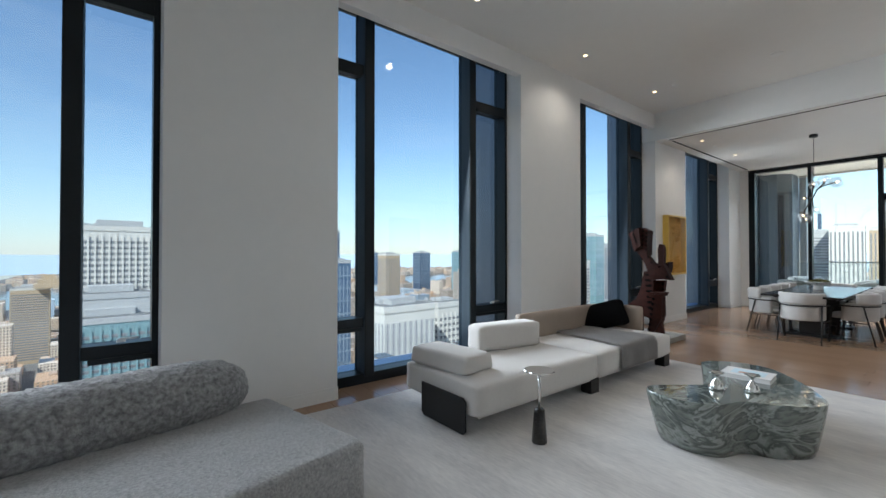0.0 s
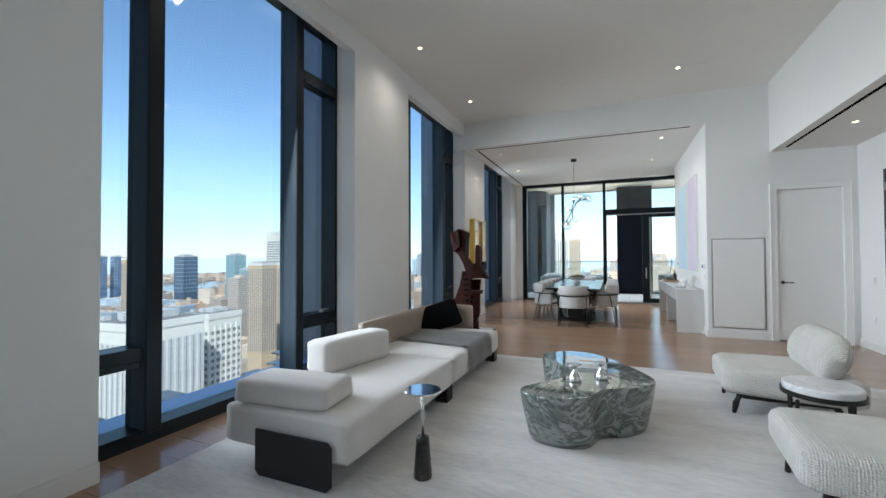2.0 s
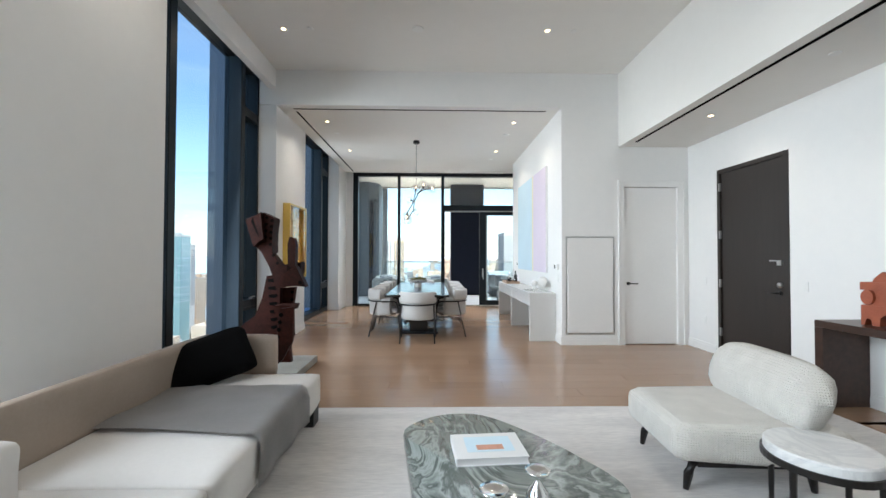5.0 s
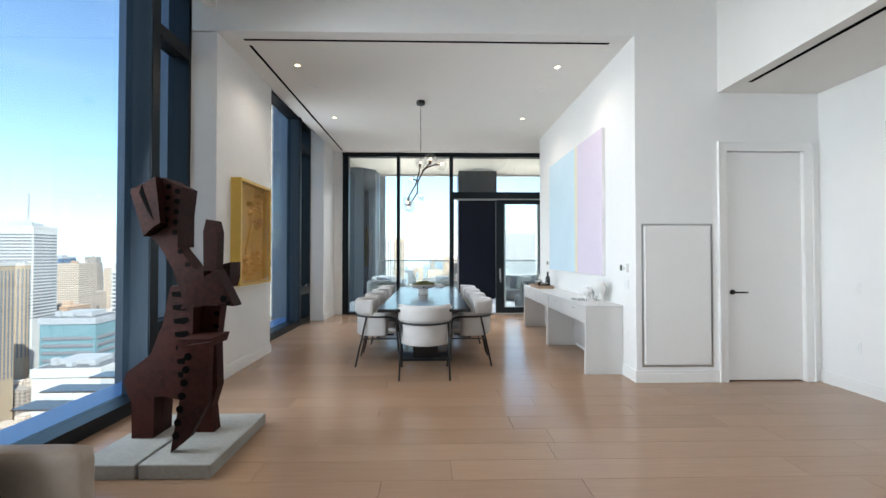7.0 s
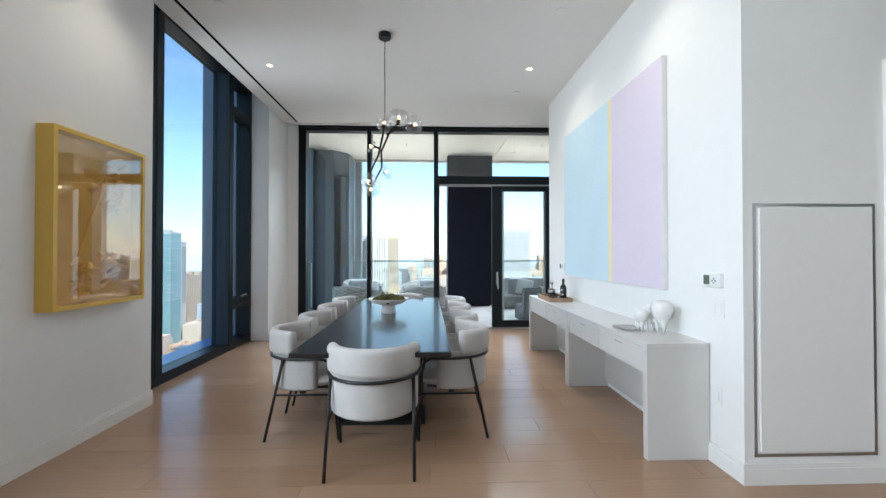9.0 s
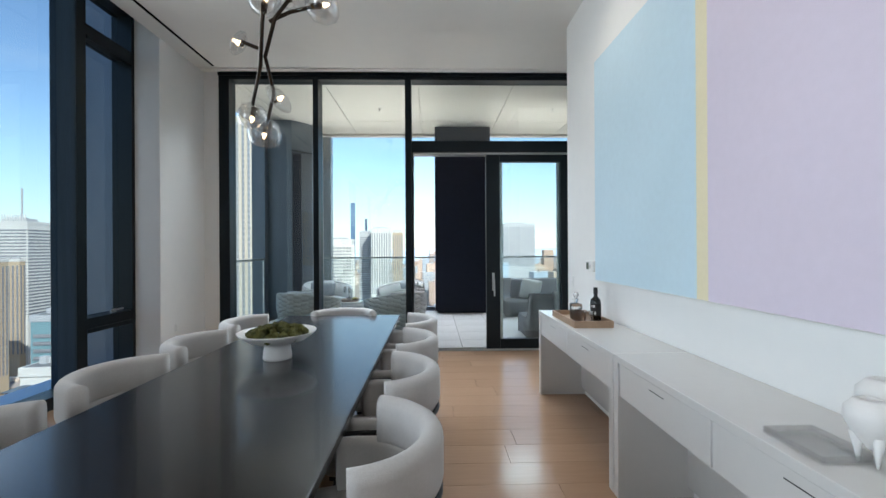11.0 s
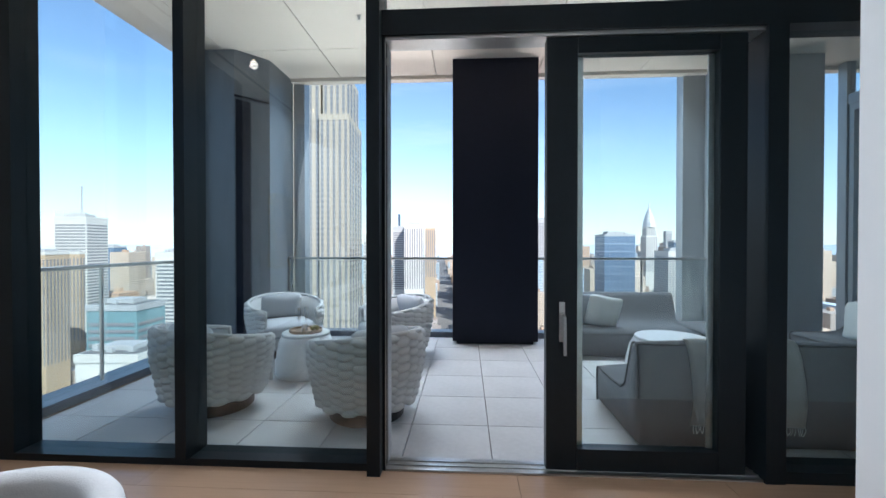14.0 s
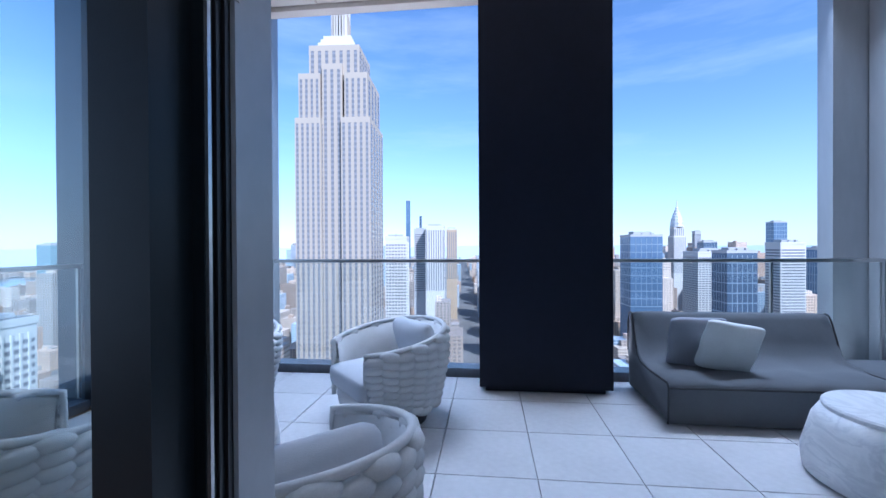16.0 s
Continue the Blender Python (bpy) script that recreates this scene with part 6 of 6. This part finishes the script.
globes = [((-0.005, 0.0, -0.95), 0.075, (0.1, 0, 1)), ((0.15, -0.02, -0.90), 0.088, (0.1, 0.3, 1)), ((0.31, 0.05, -0.945), 0.088, (1, 0.2, 0.25)), ((-0.22, 0.33, -1.50), 0.08, (-0.4, 0.4, -1)), ((-0.21, 0.49, -1.56), 0.095, (-0.3, 0.4, -1)),
          ((-0.01, 0.22, -1.42), 0.08, (0.9, -0.3, 0.5)), ((-0.13, -0.04, -1.21), 0.06, (-1, -0.2, 0.6))]
for c, r, d in globes:
    r *= 1.18
    q = Vector(d).to_track_quat("Z", "Y").to_matrix()
    flat = 0.35 if d in ((0.9, -0.3, 0.5), (-1, -0.2, 0.6)) else 1.0
    bm = L([(r * 0.25, -r * flat), (r * 0.75, -r * 0.72 * flat), (r, -0.1 * r * flat), (r * 0.93, 0.42 * r * flat), (r * 0.62, 0.68 * r * flat), (r * 0.35, 0.6 * r * flat), (r * 0.2, 0.42 * r * flat)], 28, close=False)
    for v in bm.verts:
        v.co = q @ v.co + Vector(c)
    gb = part("globe", bm, THIN, ch, "hand-blown clear glass", True)
    gb.visible_shadow = False
    bm = L([(0.017, -r * 0.75), (0.019, -r * 0.25), (0.008, -r * 0.1)], 12)
    for v in bm.verts:
        v.co = q @ v.co * (1 if flat == 1 else 0.5) + Vector(c)
    part("socket", bm, BRONZE, gb)
    bm = L([(0.004, -r * 0.1), (0.016, 0.0), (0.005, 0.03)], 10)
    for v in bm.verts:
        v.co = q @ v.co + Vector(c)
    part("bulb", bm, BULB, gb, "small warm bulb", True)
fo = thing("floor_outlet", "round brushed floor outlet cover", "outlet", (-2.72, 12.62, 0.002))
part("cover", L([(0.07, 0.0), (0.07, 0.004), (0.062, 0.006)], 24), STEEL, fo)


# ---- terrace furniture ----
def rope_chair(label, x, y, turn):
    """A round swivel chair of thick woven rope; it opens towards local +y."""
    root = thing("rope_chair", label, "armchair", (x, y, 0.0), turn, "woven terrace chairs")
    part("base", L([(0.29, 0.0), (0.30, 0.01), (0.30, 0.085), (0.28, 0.095)], 32), DARKMETAL, root, "black round swivel base")
    part("pan", L([(0.30, 0.10), (0.37, 0.15), (0.39, 0.24), (0.37, 0.27)], 32), ROPE, root, "", True)
    def top(a):
        return 0.585 + 0.135 * max(0.0, math.cos(radians(a) * 0.62)) ** 1.5
    ball = bmesh.new()
    bmesh.ops.create_uvsphere(ball, u_segments=8, v_segments=6, radius=1.0)
    strand_mesh = mesh_of(ball, "strand", ROPE, True)
    cols, rws = 20, 9
    spots = []
    for i in range(cols):
        a = -136 + 272 * (i + 0.5) / cols
        th = top(a)
        for j in range(rws):
            z = 0.125 + (th - 0.135) * (j + 0.5 + (0.5 if i % 2 else 0.0)) / (rws + 0.3)
            r = 0.37 + 0.075 * min(1.0, (z - 0.1) / 0.6 * 1.6)
            q = Matrix.Rotation(radians(a), 4, "Z") @ Matrix.Rotation(radians(6 if i % 2 else -6), 4, "Y")
            spots.append(Matrix.Translation((r * math.sin(radians(a)), -r * math.cos(radians(a)), z)) @ q @ Matrix.Diagonal((0.080, 0.040, 0.037, 1)))
    lining = bmesh.new()
    lr = []
    for i in range(29):
        a = -136 + 272 * i / 28
        lr.append([lining.verts.new((r * math.sin(radians(a)), -r * math.cos(radians(a)), z)) for r, z in ((0.34, 0.13), (0.40, top(a) * 0.55), (0.425, top(a) - 0.02), (0.41, top(a) - 0.02), (0.385, top(a) * 0.55), (0.33, 0.14))])
    for r0, r1 in zip(lr, lr[1:]):
        for k in range(5):
            lining.faces.new((r0[k], r0[k + 1], r1[k + 1], r1[k]))
    back = part("woven_back", lining, ROPE, root, "thick woven rope strands", True)
    for m in spots:
        ob = new("strand", strand_mesh)
        ob.parent = back
        ob.matrix_basis = m
    rim = [(0.438 * math.sin(radians(a)), -0.438 * math.cos(radians(a)), top(a)) for a in range(-138, 139, 6)]
    def down(s):
        a = radians(s * 138)
        return [(0.438 * math.sin(a), -0.438 * math.cos(a), z) for z in (0.53, 0.42, 0.28, 0.17)]
    part("top_rail", T(down(-1)[::-1] + rim + down(1), 0.018, 10), ROPE, root, "", True)
    part("seat_cushion", C(0.64, 0.64, 0.17, (0, 0.05, 0.335), soft=0.7, puff=0.02, cuts=8), OUTCUSH, root, "", True)
    part("back_cushion", C(0.50, 0.34, 0.13, (0, -0.25, 0.57), soft=0.95, puff=0.035, cuts=8, turn=Matrix.Rotation(radians(72), 3, "X")), OUTCUSH, root, "", True)
    return root


tx, ty = -2.42, 14.95
def towards_table(x, y):
    return pose(x, y, 0, 0, 0, math.degrees(math.atan2(ty - y, tx - x)) - 90)


rope = rope_chair("grey woven rope chair with its back to the window", 0, 0, 0)
rope.matrix_basis = towards_table(-2.85, 14.04)
for lab, x, y in (("grey woven rope chair beside the open door", -1.51, 13.95), ("grey woven rope chair by the dark pillar", -3.00, 15.74), ("grey woven rope chair near the glass rail", -1.58, 15.70)):
    tagged(copy_thing(rope, towards_table(x, y)), lab)


def drum_table(label, x, y, r, h):
    root = thing("drum_table", label, "side table", (x, y, 0))
    part("body", L([(r * 1.02, 0.0), (r * 1.10, 0.02), (r * 1.12, h * 0.3), (r * 1.0, h * 0.75), (r * 0.89, h - 0.032)], 40), WHITEMARBLE, root, "", True)
    part("top", L([(r * 0.88, h - 0.032), (r * 0.885, h - 0.01), (r * 0.86, h)], 40), WHITEMARBLE, root)


drum_table("white marble drum table between rope chairs", tx, ty, 0.28, 0.45)
drum_table("white marble drum table between slate sofas", 1.45, 15.05, 0.40, 0.42)
rtray = thing("round_tray", "round wooden tray on the drum table", "tray", (tx, ty, 0.451))
part("disc", L([(0.165, 0.0), (0.17, 0.004), (0.17, 0.03), (0.162, 0.03), (0.158, 0.01), (0.0, 0.01)], 32), TRAYWOOD, rtray)
for x, y in ((-0.07, -0.02), (-0.01, 0.04)):
    fl = thing("champagne_flute", "tall clear champagne flute on the tray", "glass", (tx + x, ty + y, 0.462), group="champagne flutes")
    g = part("stemware", L([(0.032, 0.0), (0.03, 0.003), (0.004, 0.008), (0.0035, 0.10), (0.02, 0.13), (0.027, 0.18), (0.022, 0.245), (0.0205, 0.245), (0.025, 0.18), (0.002, 0.125)], 18), THIN, fl, "", True)
fr = thing("fruit", "small yellow-green fruits on the tray", "fruit", (tx + 0.07, ty, 0.462))
bm = bmesh.new()
for x, y in ((0, 0), (0.045, 0.02), (0.01, 0.05)):
    bmesh.ops.create_icosphere(bm, subdivisions=2, radius=0.026, matrix=Matrix.Translation((x, y, 0.026)))
part("skin", bm, material("olive_fruit", (0.30, 0.27, 0.06), 0.5, vary=0.3, scale=20), fr, "", True)
cv = thing("candle_glass", "small clear candle glass on the tray", "glass", (tx + 0.02, ty - 0.08, 0.462))
part("cup", L([(0.03, 0.0), (0.033, 0.08), (0.031, 0.08), (0.028, 0.006)], 18, close=True), THIN, cv, "", True)


def slate_sofa(label, x, y, turn, width, split):
    """A low bean-like outdoor sofa: deep soft seat, raked back; its back is at local -y."""
    root = thing("outdoor_sofa", label, "sofa", (x, y, 0), turn, "slate terrace sofas")
    side = [(0.455, 0.02), (0.47, 0.285), (0.445, 0.318), (0.10, 0.312), (-0.09, 0.325), (-0.165, 0.37), (-0.215, 0.50), (-0.275, 0.66), (-0.30, 0.70), (-0.335, 0.715), (-0.375, 0.70), (-0.40, 0.62), (-0.405, 0.35), (-0.385, 0.02)]
    w = width / 2
    bm = bmesh.new()
    cuts = max(3, int(width / 0.12))
    rings = []
    for i in range(cuts + 1):
        u = -w + width * i / cuts
        dip = abs(math.sin(math.pi * (u + w) / width * split))
        rings.append([bm.verts.new((u, py + (0.018 * dip if py < -0.1 else 0), pz + (0.030 * dip if 0.3 < pz < 0.4 else 0.012 * dip if pz > 0.65 else 0))) for py, pz in side])
    k = len(side)
    for r0, r1 in zip(rings, rings[1:]):
        for j in range(k):
            bm.faces.new((r0[j], r0[(j + 1) % k], r1[(j + 1) % k], r1[j]))
    bm.faces.new(rings[0]), bm.faces.new(rings[-1][::-1])
    bmesh.ops.bevel(bm, geom=[e for e in bm.edges if abs(abs(e.verts[0].co.x) - w) < 1e-4 and abs(abs(e.verts[1].co.x) - w) < 1e-4], offset=0.018, segments=2, affect="EDGES")
    part("body", bm, OUTSOFA, root, "", True)
    for s in (-1, 1):
        part("piping", T([(s * (w + 0.001), py, pz) for py, pz in side[:-1]], 0.008, 6), PIPING, root, "", True)
    part("piping", T([(-w, -0.366, 0.704), (0, -0.366, 0.710), (w, -0.366, 0.704)], 0.008, 6), PIPING, root)
    part("piping", T([(-w, 0.472, 0.288), (0, 0.474, 0.292), (w, 0.472, 0.288)], 0.008, 6), PIPING, root)
    return root


slate_sofa("slate grey outdoor sofa with cushions before the rail", 1.32, 16.19, 180, 1.64, 4)
slate_sofa("slate grey outdoor sofa with a throw over its back", 1.24, 13.85, 0, 1.56, 2)
slate_sofa("slate grey outdoor sofa at the terrace end", 3.75, 15.15, 90, 1.50, 2)
ot = thing("outdoor_ottoman", "slate grey low ottoman beside the outdoor sofa", "ottoman", (2.485, 16.08, 0), 0, "slate terrace sofas")
part("body", C(0.66, 0.92, 0.32, (0, 0, 0.17), soft=0.25, cuts=8, puff=0.015), OUTSOFA, ot, "", True)
part("piping", T([(-0.325, -0.455, 0.305), (0.325, -0.455, 0.305), (0.325, 0.455, 0.305), (-0.325, 0.455, 0.305)], 0.008, 6, True), PIPING, ot)
slate_sofa("slate grey outdoor sofa along the window", 2.84, 13.86, 0, 1.56, 2)
oc = thing("outdoor_cushion", "grey square cushion leaning on the slate sofa", "cushion", (0.90, 16.17, 0.33), 2)
part("cover", C(0.44, 0.44, 0.07, (0, 0, 0.19), soft=0.9, puff=0.03, cuts=10, wrinkle=0.012, turn=Matrix.Rotation(radians(-76), 3, "X")), GREYCUSH, oc, "", True)
oc = thing("outdoor_cushion", "pale linen square cushion on the slate sofa", "cushion", (1.06, 16.00, 0.33), -4)
part("cover", C(0.41, 0.41, 0.07, (0, 0, 0.20), soft=0.9, puff=0.03, cuts=10, wrinkle=0.012, turn=Matrix.Rotation(radians(-72), 3, "X") @ Matrix.Rotation(radians(9), 3, "Z")), PALECUSH, oc, "", True)
oc = thing("outdoor_cushion", "pale linen cushion on the end slate sofa", "cushion", (3.62, 15.35, 0.36), 82)
part("cover", C(0.44, 0.44, 0.07, (0, 0, 0.20), soft=0.9, puff=0.03, cuts=10, wrinkle=0.012, turn=Matrix.Rotation(radians(-76), 3, "X") @ Matrix.Rotation(radians(14), 3, "Z")), PALECUSH, oc, "", True)
tw2 = thing("fringed_throw", "pale fringed throw hanging over the sofa back", "throw", (1.14, 13.475, 0.726))
bm = bmesh.new()
prof = [(0.31, -0.36), (0.20, -0.20), (0.10, -0.03), (0.06, 0.012), (0.0, 0.018), (-0.04, -0.01), (-0.055, -0.08), (-0.065, -0.25), (-0.068, -0.40), (-0.06, -0.54)]
rows = []
for i, (y, z) in enumerate(prof):
    rows.append([bm.verts.new((-0.36 + 0.72 * j / 16 + 0.02 * math.sin(i), y - 0.008 * math.sin(j * 1.3 + i * 0.5), z)) for j in range(17)])
for r0, r1 in zip(rows, rows[1:]):
    for j in range(16):
        bm.faces.new((r0[j], r0[j + 1], r1[j + 1], r1[j]))
bmesh.ops.solidify(bm, geom=list(bm.faces), thickness=0.006)
part("cloth", bm, PALETHROW, tw2, "", True)
bm = bmesh.new()
rm = random.Random(3)
for j in range(44):
    x = -0.34 + 0.72 * j / 44
    tube(bm, [(x, -0.066, -0.53), (x + rm.uniform(-0.008, 0.008), -0.07, -0.56), (x + rm.uniform(-0.014, 0.014), -0.067, -0.59)], 0.0022, 4)
part("fringe", bm, PALETHROW, tw2)
for x in (-1.9, 1.3):
    sp = thing("ceiling_sprinkler", "small steel sprinkler head under the terrace soffit", "sprinkler", (x, 15.2, TZ))
    part("head", L([(0.03, 0.0), (0.03, -0.006), (0.008, -0.012), (0.008, -0.04), (0.024, -0.045), (0.024, -0.05)], 14), STEEL, sp)


# ---- floor boards and pavers ----
floor_root = bpy.data.objects["floor"]
plank_len = (2.2, 1.7, 1.2)
plank_mesh = []
for i, ln in enumerate(plank_len):
    bm = B(0.0006, ln - 0.0006, 0.0005, 0.2395, -0.014, 0.0)
    for v in bm.verts:
        if v.co.z > -0.001:
            v.co.x += 0.0005 if v.co.x < 0.1 else -0.0005
            v.co.y += 0.0005 if v.co.y < 0.1 else -0.0005
    plank_mesh.append(mesh_of(bm, "floor_board", OAK))
rm = random.Random(21)


def lay_boards(x0, x1, y0, y1):
    rows_far = []
    y = y0
    while y < y1 - 0.05:
        x = x0 - rm.uniform(0.0, 1.5)
        while x < x1:
            i = rm.randrange(3)
            rows_far.append((x, y, i))
            x += plank_len[i]
        y += 0.24
    return rows_far


for x, y, i in lay_boards(-4.2, 2.4, 4.95, TERR - 0.1):
    ob = new("board", plank_mesh[i])
    ob.parent = floor_root
    ob.location = (x, y, 0.0)
cv, cf = [], []
for x, y, i in lay_boards(-4.2, 2.4, BACK, 4.90):
    k = len(cv)
    ln = plank_len[i]
    for z in (-0.014, 0.0):
        cv += [(x + 0.002, y + 0.002, z), (x + ln - 0.002, y + 0.002, z), (x + ln - 0.002, y + 0.238, z), (x + 0.002, y + 0.238, z)]
    cf += [(k + 4, k + 5, k + 6, k + 7)] + [(k + a, k + (a + 1) % 4, k + 4 + (a + 1) % 4, k + 4 + a) for a in range(4)]
me = bpy.data.meshes.new("boards_under_rug")
me.from_pydata(cv, [], cf)
me.materials.append(OAK)
ob = new("boards_under_rug", me)
ob.parent = floor_root
tagged(ob, kind="stuff")
paver_mesh = mesh_of(B(-0.2895, 0.2895, -0.294, 0.294, -0.03, 0.0, bevel=0.002, seg=1), "paver", TILE)
paver_root = bpy.data.objects["terrace_floor"]
for i in range(-6, 13):
    for j in range(-3, 4):
        x, y = -1.115 + 0.585 * (i + 0.5), 14.95 + 0.594 * (j + 0.5)
        if x < -4.3 or x > 6.3 or y > 16.9 or y < TERR + 0.3:
            continue
        ob = new("paver", paver_mesh)
        ob.parent = paver_root
        ob.location = (x, y, 0.0)
